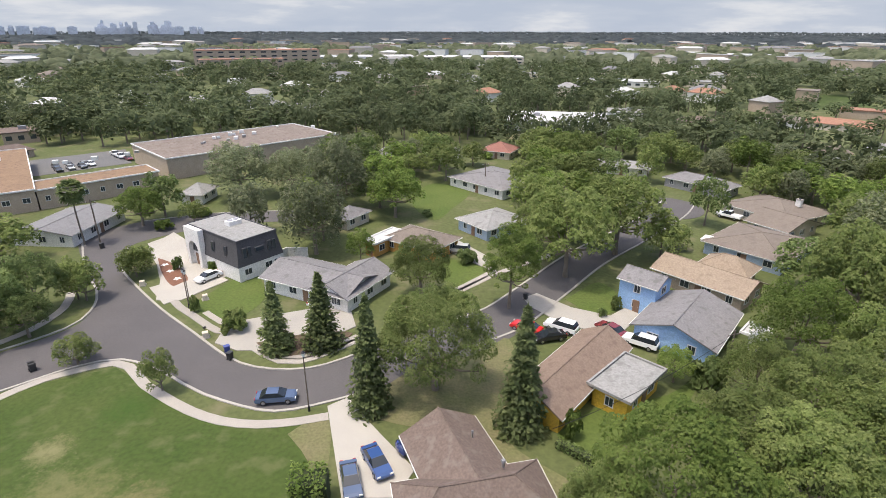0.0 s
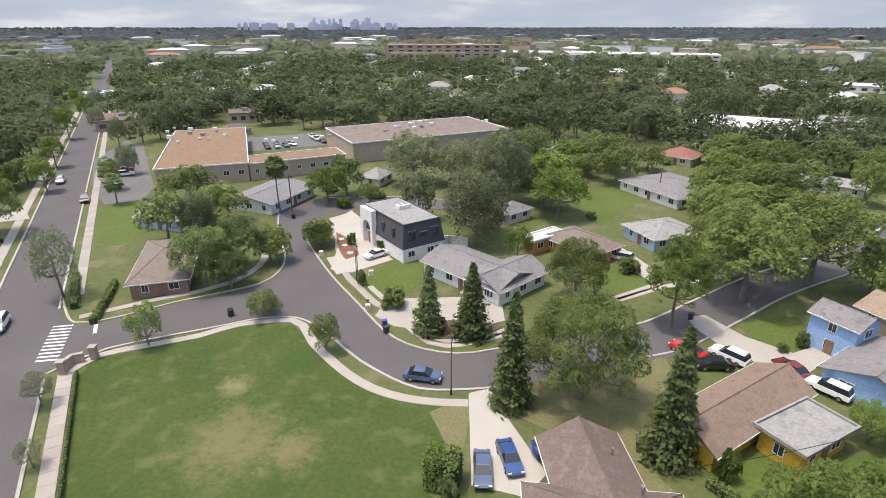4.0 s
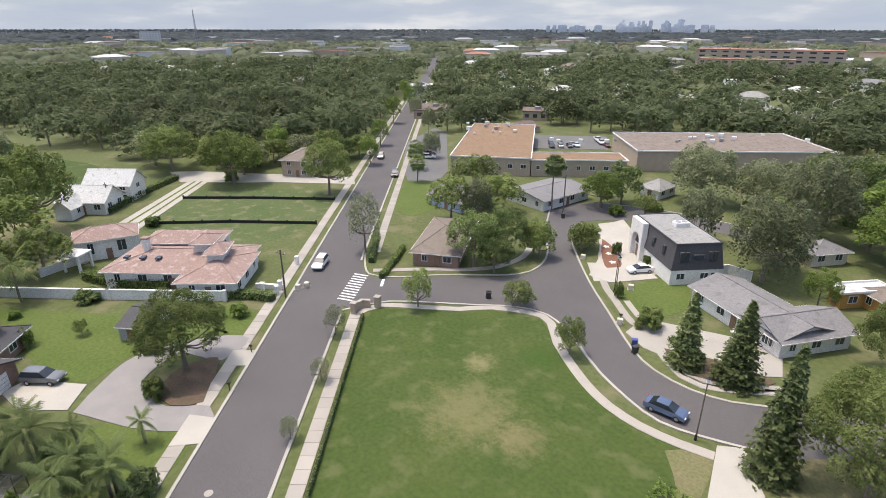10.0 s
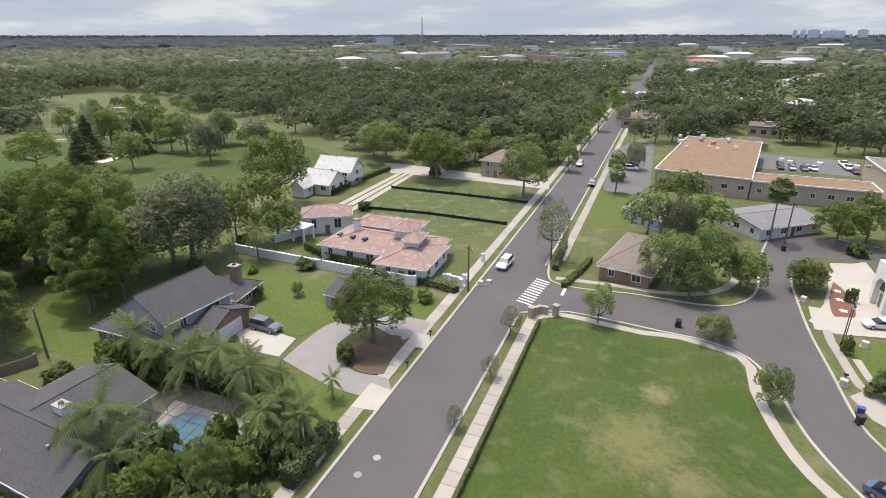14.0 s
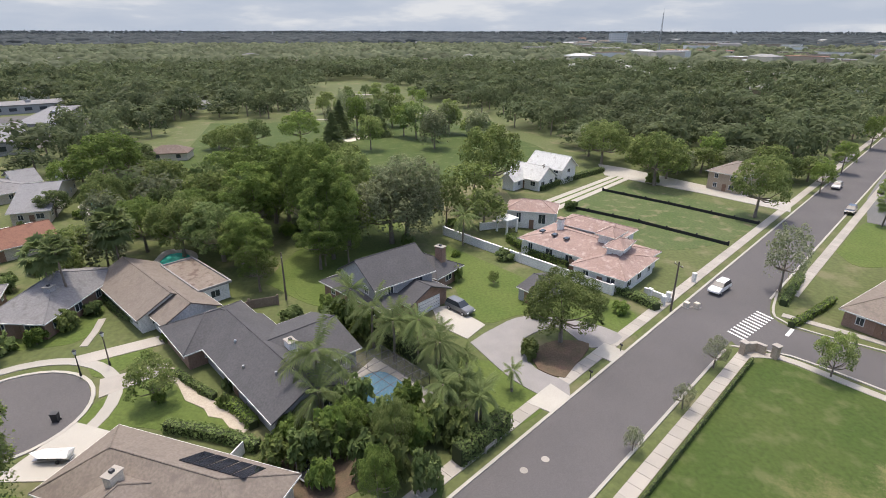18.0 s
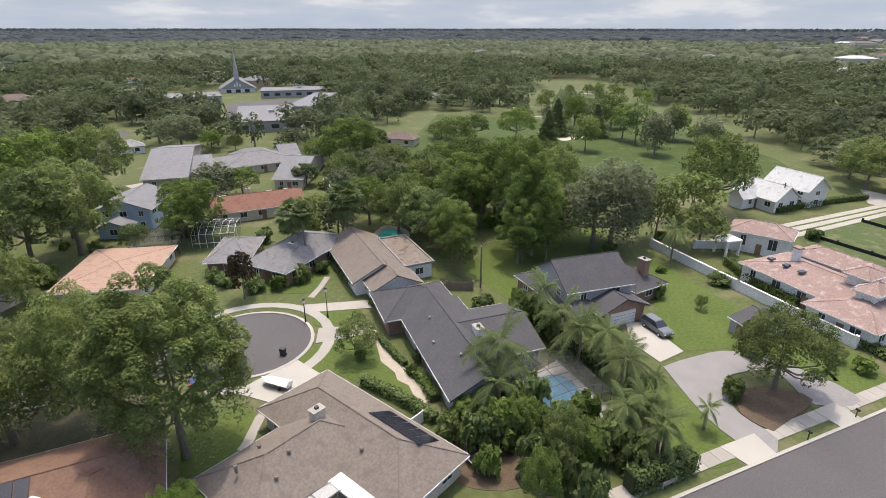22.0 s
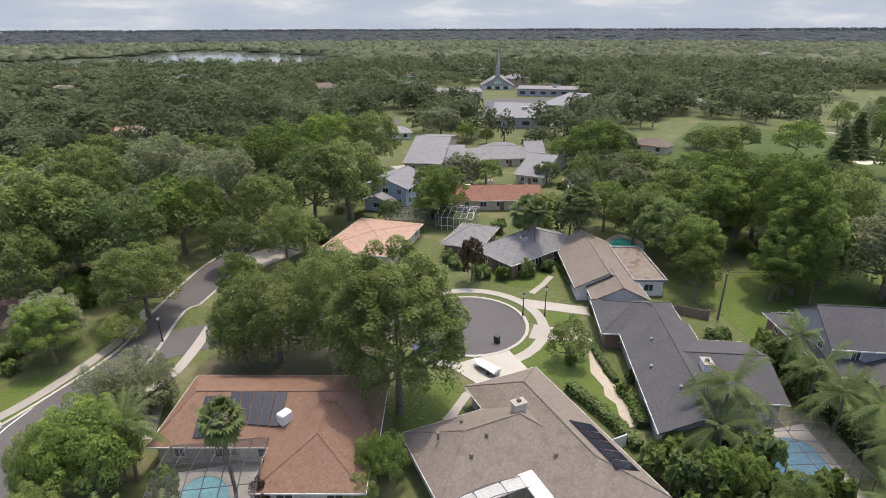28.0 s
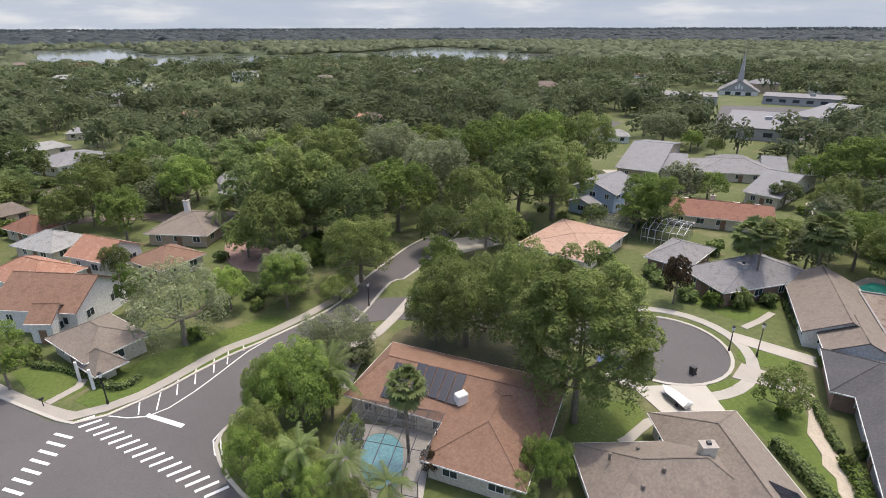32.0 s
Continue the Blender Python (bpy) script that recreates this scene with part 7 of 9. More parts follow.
def woods(name, d0, d1, spacing, leaves, leaf, hgt, rad, a0=-44, a1=208, sight=False, m=None, trunks=False, label="dense broadleaf woodland reaching into the distance"):
    """One mesh of many crowns, each a heap of leaf sprays in billows."""
    r = np.random.default_rng(int(d0) + 3)
    cx, cy = [], []
    d = d0
    while d < d1:
        n = int(math.radians(a1 - a0) * d / spacing)
        for k in range(n):
            a = math.radians(a0) + (k + r.uniform(-0.45, 0.45)) / n * math.radians(a1 - a0)
            q = d + r.uniform(-0.5, 0.5) * spacing
            x, y = -math.sin(a) * q, math.cos(a) * q
            if r.random() < town(x, y) and free(x, y, rad * (1.15 if d0 < 300 else 0.5), sight):
                if d0 > 400 or not ((TX[:, 0] - x) ** 2 + (TX[:, 1] - y) ** 2 < (0.6 * (TX[:, 2] + rad)) ** 2).any():
                    cx.append(x)
                    cy.append(y)
        d += spacing * 0.9
    c = np.stack([np.array(cx), np.array(cy)], -1)
    n = len(c)
    kits = [crown_kit(70 + k, leaves, leaf * 6.5 / rad, (0, 0.2, 0, 0.1, 0)[k], (5, 7, 8, 6, 5)[k]) for k in range(5)]
    pick = r.integers(0, 5, n)
    out = []
    for k, kit in enumerate(kits):
        i = np.where(pick == k)[0]
        g = r.uniform(0, 2 * math.pi, len(i))
        S = r.choice([0.62, 0.8, 1.0, 1.2, 1.42], len(i)) * r.uniform(0.92, 1.08, len(i)) * rad / 6.5
        hz = hgt / 11.0 * r.uniform(0.7, 1.3, len(i))
        T = np.empty((len(i),) + kit.shape)
        T[..., 0] = (kit[None, ..., 0] * np.cos(g)[:, None, None] - kit[None, ..., 1] * np.sin(g)[:, None, None]) * S[:, None, None] + c[i, 0][:, None, None]
        T[..., 1] = (kit[None, ..., 0] * np.sin(g)[:, None, None] + kit[None, ..., 1] * np.cos(g)[:, None, None]) * S[:, None, None] + c[i, 1][:, None, None]
        T[..., 2] = kit[None, ..., 2] * hz[:, None, None]
        out.append(T.reshape(-1, 3, 3))
    tagged(new(name, tri_mesh(name, np.concatenate(out), m or WOODS)), label, "woodland", kind="stuff")
    if trunks:
        # three-sided stems under the crowns
        al = np.array([0, 2.094, 4.189, 6.283])
        A = np.stack([c[:, 0:1] + 0.32 * np.cos(al), c[:, 1:2] + 0.32 * np.sin(al), np.zeros((n, 4))], -1)
        B = A.copy()
        B[..., 2] = hgt * 0.55
        Q = np.concatenate([np.stack([A[:, :3], A[:, 1:], B[:, 1:]], 2), np.stack([A[:, :3], B[:, 1:], B[:, :3]], 2)], 1).reshape(-1, 3, 3)
        tagged(new("woodland_trunks", tri_mesh("woodland_trunks", Q, BARK)), "grey-brown stems standing under the woodland crowns", "woodland", kind="stuff")


def canopy(name, d0, d1, spacing, hgt, rad, m, label, flat=False):
    """Crowns too far to show leaves: one mesh of uneven, smooth, billowing domes."""
    r = np.random.default_rng(int(d0) + 9)
    c = []
    d = d0
    while d < d1:
        n = int(radians(252) * d / spacing)
        for k in range(n):
            a = radians(-44) + (k + r.uniform(-0.5, 0.5)) / n * radians(252)
            q = d + r.uniform(-0.5, 0.5) * spacing
            x, y = -math.sin(a) * q, math.cos(a) * q
            if r.random() < town(x, y) and free(x, y, rad * 0.4, False):
                c.append((x, y))
        d += spacing * 0.88
    c = np.array(c)
    n, seg, rows = len(c), 7 if not flat else 5, 3 if not flat else 2
    be = (np.arange(rows) + 0.1) / rows * math.pi / 2
    u = np.array([(math.cos(a) * math.cos(b), math.sin(a) * math.cos(b), math.sin(b)) for b in be for a in np.arange(seg) * 2 * math.pi / seg] + [(0, 0, 1)])
    nv = len(u)
    S, hh, k = r.uniform(0.6, 1.35, n), hgt * r.uniform(0.65, 1.3, n), np.arange(n)[:, None]
    lump = 1 + 0.2 * np.sin(u[:, 0] * 4 + k) * np.sin(u[:, 1] * 4 + k * 1.7) + 0.13 * r.normal(size=(n, nv))
    C = np.empty((n, nv, 3))
    C[:, :, 0] = c[:, 0:1] + u[:, 0] * rad * S[:, None] * lump
    C[:, :, 1] = c[:, 1:2] + u[:, 1] * rad * S[:, None] * lump
    C[:, :, 2] = hh[:, None] * (0.3 + 0.7 * u[:, 2] * lump)
    f = []
    for b in range(rows - 1):
        for a in range(seg):
            a2 = (a + 1) % seg
            f += [(b * seg + a, b * seg + a2, (b + 1) * seg + a2), (b * seg + a, (b + 1) * seg + a2, (b + 1) * seg + a)]
    f += [((rows - 1) * seg + a, (rows - 1) * seg + (a + 1) % seg, nv - 1) for a in range(seg)]
    T = (np.array(f)[None] + (np.arange(n) * nv)[:, None, None]).reshape(-1)
    me = bpy.data.meshes.new(name)
    me.vertices.add(n * nv)
    me.vertices.foreach_set("co", C.ravel())
    me.loops.add(len(T))
    me.loops.foreach_set("vertex_index", T.astype(np.int32))
    me.polygons.add(len(T) // 3)
    me.polygons.foreach_set("loop_start", np.arange(0, len(T), 3, dtype=np.int32))
    me.update()
    me.polygons.foreach_set("use_smooth", np.ones(len(T) // 3, bool))
    me.materials.append(m)
    tagged(new(name, me), label, "woodland", kind="stuff")


woods("woodland", 135, 330, 10.4, 300, 0.9, 11, 6.6, sight=True, trunks=True)
woods("woodland", 330, 640, 13.5, 120, 1.5, 11.5, 8.0)
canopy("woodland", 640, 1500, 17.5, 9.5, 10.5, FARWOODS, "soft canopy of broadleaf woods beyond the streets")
canopy("woodland", 1500, 4700, 44, 13, 28, HAZE_WOODS, "far woods below the horizon, bluish with painted haze", flat=True)
woods("woodland", 150, 640, 19, 24, 3.6, 10.0, 10.0, 208, 316)
woods("woodland", 640, 4700, 90, 8, 20, 12, 45, 208, 316, m=HAZE_WOODS)
# leaf litter and undergrowth below the far woods
v_, f_ = [], []
for q_ in (640, 4880):
    v_ += [(q_ * math.cos(radians(5 * k)), q_ * math.sin(radians(5 * k)), 0.02) for k in range(72)]
tagged(mesh_ob("forest_floor", v_, [(k, 72 + k, 72 + (k + 1) % 72, (k + 1) % 72) for k in range(72)], WOODFLOOR), "dark undergrowth of the far woods", "ground", kind="structure")


# ---- vehicles ----
TYRE = plain("tyre_rubber", (0.025, 0.025, 0.027), rough=0.85)
RIM = plain("wheel_alloy", (0.45, 0.45, 0.47), rough=0.35, metal=0.9)
LAMPW = plain("lamp_glass", (0.7, 0.7, 0.68), rough=0.15)
LAMPR = plain("tail_lamp", (0.4, 0.03, 0.03), rough=0.2)
CARGLASS = plain("car_glass", (0.02, 0.025, 0.03), rough=0.08, spec=0.7)


def paint(name, c):
    m = plain(name, c, rough=0.25, spec=0.6)
    m.node_tree.nodes["Principled BSDF"].inputs["Coat Weight"].default_value = 0.5
    return m


PAINTS = {"blue": paint("blue_paint", (0.03, 0.07, 0.2)), "steel_blue": paint("steel_blue_paint", (0.07, 0.1, 0.17)), "white": paint("white_paint", (0.75, 0.75, 0.74)), "silver": paint("silver_paint", (0.42, 0.42, 0.4)),
          "red": paint("red_paint", (0.5, 0.02, 0.02)), "black": paint("black_paint", (0.015, 0.015, 0.018)), "maroon": paint("maroon_paint", (0.16, 0.025, 0.03)), "grey": paint("grey_paint", (0.12, 0.125, 0.13)), "navy": paint("navy_paint", (0.02, 0.035, 0.12))}
CARMESH = {}
SHAPES = {  # length, width, outline of the lower body, of the glass house, roof line
    "sedan": (4.7, 1.8, [(-2.3, 0.35), (-2.35, 0.75), (-2.2, 0.95), (-1.5, 1.0), (1.0, 0.98), (2.0, 0.85), (2.32, 0.65), (2.3, 0.35)], [(-1.75, 0.98), (-1.05, 1.42), (0.35, 1.42), (1.15, 0.97)], (-1.0, 0.3, 1.45)),
    "suv": (4.9, 1.95, [(-2.4, 0.42), (-2.45, 0.85), (-2.35, 1.1), (1.0, 1.12), (2.1, 1.0), (2.4, 0.8), (2.4, 0.42)], [(-2.3, 1.1), (-2.0, 1.72), (0.2, 1.72), (1.1, 1.1)], (-1.95, 0.15, 1.76)),
    "pickup": (5.6, 2.0, [(-2.8, 0.5), (-2.8, 1.15), (-0.6, 1.15), (1.3, 1.15), (2.5, 1.05), (2.78, 0.85), (2.78, 0.5)], [(-0.7, 1.13), (-0.55, 1.78), (0.7, 1.78), (1.45, 1.13)], (-0.5, 0.65, 1.82))}


def prism(pts, w, top=1.0):
    """A side outline drawn out to a width, drawn in at its upper points."""
    zs = [p[1] for p in pts]
    lo, hi = min(zs), max(zs)
    V, F, n = [], [], len(pts)
    for s in (-1, 1):
        for x, z in pts:
            k = 1 + (top - 1) * (z - lo) / (hi - lo)
            V.append((x, s * w / 2 * k, z))
    F.append(tuple(range(n)))
    F.append(tuple(range(2 * n - 1, n - 1, -1)))
    F += [(i, i + n, (i + 1) % n + n, (i + 1) % n) for i in range(n)]
    return V, F


def car(rear, front, colour, shape="sedan", group="", label=""):
    """A parked car that stands between two points, facing the second."""
    L, W, low, cab, (r0, r1, rz) = SHAPES[shape]
    a = math.degrees(math.atan2(front[1] - rear[1], front[0] - rear[0]))
    e = empty({"sedan": "car", "suv": "sport_utility_vehicle", "pickup": "pickup_truck"}[shape], (rear[0] + front[0]) / 2, (rear[1] + front[1]) / 2, 0.1, a,
              label or "parked %s %s on the pavement" % (colour.replace("_", " "), {"sedan": "saloon car", "suv": "sport utility vehicle", "pickup": "pickup truck"}[shape]), "car", group)
    if shape not in CARMESH:
        parts = []

        def keep(name, V, F):
            me = bpy.data.meshes.new(name)
            me.from_pydata(V, [], F)
            bm = bmesh.new()
            bm.from_mesh(me)
            bmesh.ops.recalc_face_normals(bm, faces=bm.faces)
            if name == "body":
                bmesh.ops.bevel(bm, geom=list(bm.edges), offset=0.06, segments=2, affect="EDGES")
            bm.to_mesh(me)
            bm.free()
            parts.append((name, me))
        keep("body", *prism(low, W, 0.92))
        keep("glasshouse", *prism(cab, W * 0.9, 0.8))
        keep("roof", *prism([(r0 - 0.05, rz - 0.06), (r0, rz), (r1, rz), (r1 + 0.1, rz - 0.06)], W * 0.72, 0.94))
        bm = bmesh.new()
        tube(bm, (0, -0.11, 0), (0, 0.11, 0), 0.34, 0.34, 14)
        me = bpy.data.meshes.new("tyre")
        bm.to_mesh(me)
        bm.free()
        me.materials.append(TYRE)
        bm = bmesh.new()
        tube(bm, (0, -0.12, 0), (0, 0.12, 0), 0.2, 0.2, 10)
        mr = bpy.data.meshes.new("rim")
        bm.to_mesh(mr)
        bm.free()
        mr.materials.append(RIM)
        CARMESH[shape] = (parts, me, mr)
    parts, tyre, rim = CARMESH[shape]
    for name, me in parts:
        o = new(name, me)
        o.parent = e
        if not me.materials:
            me.materials.append(CARGLASS)
        if name != "glasshouse":
            o.material_slots[0].link = "OBJECT"
            o.material_slots[0].material = PAINTS[colour]
    for x in (-L * 0.29, L * 0.3):
        for y in (-W / 2 + 0.1, W / 2 - 0.1):
            w = new("wheel", tyre)
            w.parent, w.location = e, (x, y, 0.34)
            r = new("rim", rim)
            r.parent = w
    for y in (-W * 0.36, W * 0.36):
        one_box("headlight", LAMPW, e, L / 2 - 0.08, y, 0.72, 0.1, 0.34, 0.14)
        one_box("tail_light", LAMPR, e, -L / 2 + 0.06, y, 0.84, 0.08, 0.3, 0.16)
    return e


for r, f_, c, s in (((-22.9, 50.8), (-18.9, 51.4), "steel_blue", "sedan"), ((-8.8, 43.1), (-6.8, 39.6), "blue", "sedan"), ((-10.4, 40.5), (-9.4, 37.4), "steel_blue", "sedan"),
                    ((-42, 85), (-44.1, 81.6), "white", "sedan"), ((1.6, 96.8), (-1.9, 97.6), "silver", "suv"), ((11.2, 67.1), (8.4, 68.9), "red", "sedan"), ((13.9, 66), (11.6, 65.3), "black", "sedan"),
                    ((16, 67.6), (13.6, 69.1), "white", "suv"), ((22.6, 66.6), (20.9, 69), "maroon", "sedan"), ((26.1, 63.8), (23.7, 65.4), "white", "suv"), ((63.7, 118.2), (60.1, 122.1), "white", "pickup"),
                    ((-75.2, -2.6), (-71.6, 1.2), "grey", "suv"), ((-84, 43.8), (-80.5, 40.1), "white", "suv"), ((-36.9, -49.2), (-38.6, -48.1), "navy", "sedan"), ((-22.2, 74.2), (-20.9, 76.3), "white", "sedan")):
    car(r, f_, c, s)
for k in range(6):
    a, b = (-160.6, 132.9), (-137.1, 112.4)
    p = Vector(a).lerp(Vector(b), k / 5)
    d = N * 2.3
    car((p.x - d.x, p.y - d.y), (p.x + d.x, p.y + d.y), ("black", "grey", "silver", "navy", "maroon", "white")[k], ("sedan", "suv")[k % 2], "cars in the shopping lot")
for k, (p, c) in enumerate((((-155.8, 120.2), "black"), ((-143.8, 110.2), "grey"), ((-147.9, 100.9), "silver"), ((-125.8, 90.5), "black"))):
    d = U * 2.3
    car((p[0] - d.x, p[1] - d.y), (p[0] + d.x, p[1] + d.y), c, "suv", "cars by the main street")
for k, (p, c) in enumerate((((-136.1, 157), "white"), ((-122.1, 157.9), "black"), ((-120, 160.3), "silver"), ((-117.9, 162.8), "grey"), ((-117, 165.8), "white"), ((-113.9, 176.6), "white"), ((-109.6, 173.9), "maroon"), ((-136.6, 158.5), "white"), ((-125.7, 161.9), "black"), ((-122.4, 163.5), "grey"), ((-118.9, 165.2), "silver"), ((-118, 180.3), "white"))):
    d = U * 2.3
    car((p[0] - d.x, p[1] - d.y), (p[0] + d.x, p[1] + d.y), c, "pickup" if k in (5, 11) else "sedan", "cars in the shopping lot")
tagged(patch("parking_lot", [(-163.8, 124.1), (-181.5, 152.3), (-168.9, 148.2), (-120.3, 106.2), (-113.5, 96.5), (-119.1, 90), (-138.8, 103)], 0.06, LOT, smooth=False), "worn grey asphalt parking lot", "parking lot", kind="structure")
tagged(patch("parking_lot", [(-147.1, 166.7), (-120.9, 191), (-106.2, 169.7), (-124.9, 151.6)], 0.06, LOT, smooth=False), "worn grey asphalt parking lot behind the shops", "parking lot", kind="structure")

# ---- street furniture ----
BLACKM = plain("black_metal", (0.02, 0.02, 0.022), rough=0.5, metal=0.3)
POLEW = mat("pole_wood", (0.12, 0.095, 0.075), (0.16, 0.13, 0.105), scale=2, fine=10)
GLOBE = plain("frosted_globe", (0.75, 0.74, 0.7), rough=0.3)


def street_lamp(spec, tall=True):
    x, y, H = spec[:3]
    e = empty("street_lamp", x, y, 0, 0, "dark metal post-top street lamp beside the kerb" if tall else "black lantern lamp post with a glass head", "lamp", "street lamps")
    bm = bmesh.new()
    tube(bm, (0, 0, 0), (0, 0, 0.7), 0.16, 0.11, 10)
    part("base", bm, BLACKM, e)
    bm = bmesh.new()
    tube(bm, (0, 0, 0.7), (0, 0, H - 0.6), 0.085, 0.06, 10)
    part("pole", bm, BLACKM if not tall else POLEW, e)
    bm = bmesh.new()
    tube(bm, (0, 0, H - 0.6), (0, 0, H - 0.1), 0.14, 0.24, 10)
    hd = part("lantern", bm, GLOBE, e)
    bm = bmesh.new()
    tube(bm, (0, 0, H - 0.1), (0, 0, H + 0.12), 0.28, 0.05, 10)
    part("cap", bm, BLACKM, hd)


for s in ((-16.7, 49.5, 7.8), (-41.7, 73.2, 6.6), (-56.8, -45.3, 4.9), (-41.5, 73.3, 6.3)):
    street_lamp(s)
for s in ((-54.3, -47.4, 3.8), (-10.9, -74.1, 4.1), (21.8, -59.8, 4.3)):
    street_lamp((s[0], s[1], min(max(s[2], 3.6), 4.6)), False)


def utility_pole(spec, arm=True):
    x, y, H = spec[:3]
    e = empty("utility_pole", x, y, 0, 20, "weathered wooden utility pole", "pole", "utility poles")
    bm = bmesh.new()
    tube(bm, (0, 0, 0), (0, 0, H), 0.17, 0.11, 9)
    part("pole", bm, POLEW, e)
    if arm:
        one_box("crossarm", POLEW, e, 0, 0, H - 0.6, 1.9, 0.1, 0.12)
        for k in (-0.8, 0.8):
            bm = bmesh.new()
            tube(bm, (k, 0, H - 0.54), (k, 0, H - 0.32), 0.05, 0.03, 6)
            part("insulator", bm, GLOBE, e)
    return (x, y, H)


poles = [utility_pole(s) for s in ((-74.9, 31.6, 8.3), (-143.8, 20.6, 6.8), (33.5, 58, 6.5), (-75.8, -28.4, 8.2), (6.9, 142.9, 7.3), (-71.2, 98, 9.7), (-71, -91.8, 7.4))]


def cable(a, b, sag=1.0):
    n, r = 16, 0.022
    V = []
    for i in range(n + 1):
        t = i / n
        x, y, z = a[0] + (b[0] - a[0]) * t, a[1] + (b[1] - a[1]) * t, a[2] + (b[2] - a[2]) * t - 0.6 - sag * 4 * t * (1 - t)
        V += [(x - r, y, z), (x, y + r, z + r), (x + r, y, z), (x, y - r, z - r)]
    F = [(4 * i + k, 4 * i + (k + 1) % 4, 4 * i + 4 + (k + 1) % 4, 4 * i + 4 + k) for i in range(n) for k in range(4)]
    tagged(mesh_ob("overhead_cable", V, F, BLACKM), "thin sagging overhead power cable", "cable")


cable(poles[3], (-120, -2, 8))
cable(poles[2], (9, 41, 6))


def bin_(p, m, label):
    e = empty("wheelie_bin", p[0], p[1], 0.05, (p[0] * 31) % 360, label, "bin", "wheelie bins")
    V = [(-0.25, -0.3, 0), (0.25, -0.3, 0), (0.25, 0.3, 0), (-0.25, 0.3, 0), (-0.3, -0.36, 1.0), (0.3, -0.36, 1.0), (0.3, 0.36, 1.0), (-0.3, 0.36, 1.0)]
    mesh_ob("body", V, [(3, 2, 1, 0), (0, 1, 5, 4), (1, 2, 6, 5), (2, 3, 7, 6), (3, 0, 4, 7), (4, 5, 6, 7)], m, e)
    one_box("lid", m, e, 0, -0.02, 1.05, 0.66, 0.8, 0.08, 0, 0.02)
    for k in (-0.26, 0.26):
        bm = bmesh.new()
        tube(bm, (k - 0.03, 0.33, 0.1), (k + 0.03, 0.33, 0.1), 0.11, 0.11, 8)
        part("wheel", bm, TYRE, e)


BINB, BIND = plain("blue_plastic", (0.05, 0.07, 0.25), rough=0.5), plain("dark_plastic", (0.03, 0.03, 0.032), rough=0.55)
for p, m, l in (((-30.7, 60.9), BINB, "purple-blue plastic wheelie bin at the kerb"), ((-29.7, 59.4), BIND, "dark plastic wheelie bin at the kerb"), ((-53.8, 56.2), BIND, "dark plastic wheelie bin on the verge"), ((-53.5, 56), BIND, "dark plastic wheelie bin at the kerb"), ((-46.1, -44.6), BIND, "dark plastic wheelie bin by the turning circle"), ((-70.3, 96.9), BIND, "dark plastic wheelie bin at the kerb"), ((10.8, 77.9), BIND, "dark plastic wheelie bin by the driveway"), ((-72.8, -11.8), BINB, "blue plastic recycling bin beside the garage"), ((-71.6, -10), BINB, "blue plastic recycling bin beside the garage")):
    bin_(p, m, l)
for p in ((-63.1, 21), (-56.8, 15.7), (-35.7, 65.5), (28.7, -61.5)):
    e = empty("mailbox", p[0], p[1], 0, 40, "dark mailbox on a short post by the kerb", "mailbox", "mailboxes")
    one_box("post", BLACKM, e, 0, 0, 0.5, 0.09, 0.09, 1.0)
    one_box("box", BLACKM, e, 0, 0, 1.12, 0.5, 0.24, 0.26, 0, 0.05)

for p, a in (((-40.4, 76), 30), ((-76.4, 34.5), 40), ((-76.2, 36), 40), ((-53.2, 80.7), 20), ((-35.3, 64.7), 30)):
    e = empty("utility_box", p[0], p[1], 0, a, "beige metal utility box on a concrete pad", "utility box", "utility boxes")
    one_box("pad", CONC, e, 0, 0, 0.06, 1.1, 1.0, 0.12)
    one_box("cabinet", W_CREAM, e, 0, 0, 0.5, 0.8, 0.7, 0.8, 0, 0.04)
    one_box("door_leaf", W_CREAM, e, 0, -0.36, 0.5, 0.7, 0.03, 0.68)
p = (-44.1, 2.8)
e = empty("bench", p[0], p[1], 0, -41, "grey stone bench beside the footway", "bench")
one_box("seat", CONC, e, 0, 0, 0.45, 1.8, 0.5, 0.1, 0, 0.02)
one_box("backrest", CONC, e, 0, 0.24, 0.72, 1.8, 0.1, 0.44, 0, 0.02)
for k in (-0.7, 0.7):
    one_box("leg", CONC, e, k, 0, 0.2, 0.16, 0.44, 0.4)

# ---- garden walls, fences and hedges ----
def wall_run(name, pts, h, w, m, label, cap=None, posts=0.0):
    e = empty(name, 0, 0, label=label, category="wall")
    strip("wall_body", pts, -w / 2, w / 2, h, h + 0.1, m, e, raw=True)
    if cap:
        strip("coping", pts, -w / 2 - 0.06, w / 2 + 0.06, h + 0.08, 0.09, cap, e, raw=True)
    if posts:
        for a, b in zip(pts, pts[1:]):
            a, b = Vector(a[:2]), Vector(b[:2])
            n = max(1, int((b - a).length / posts))
            for k in range(n + 1):
                p = a.lerp(b, k / n)
                one_box("pier", m, e, p.x, p.y, (h + 0.25) / 2, w + 0.22, w + 0.22, h + 0.25, math.degrees(math.atan2(b.y - a.y, b.x - a.x)), 0.02)
    return e


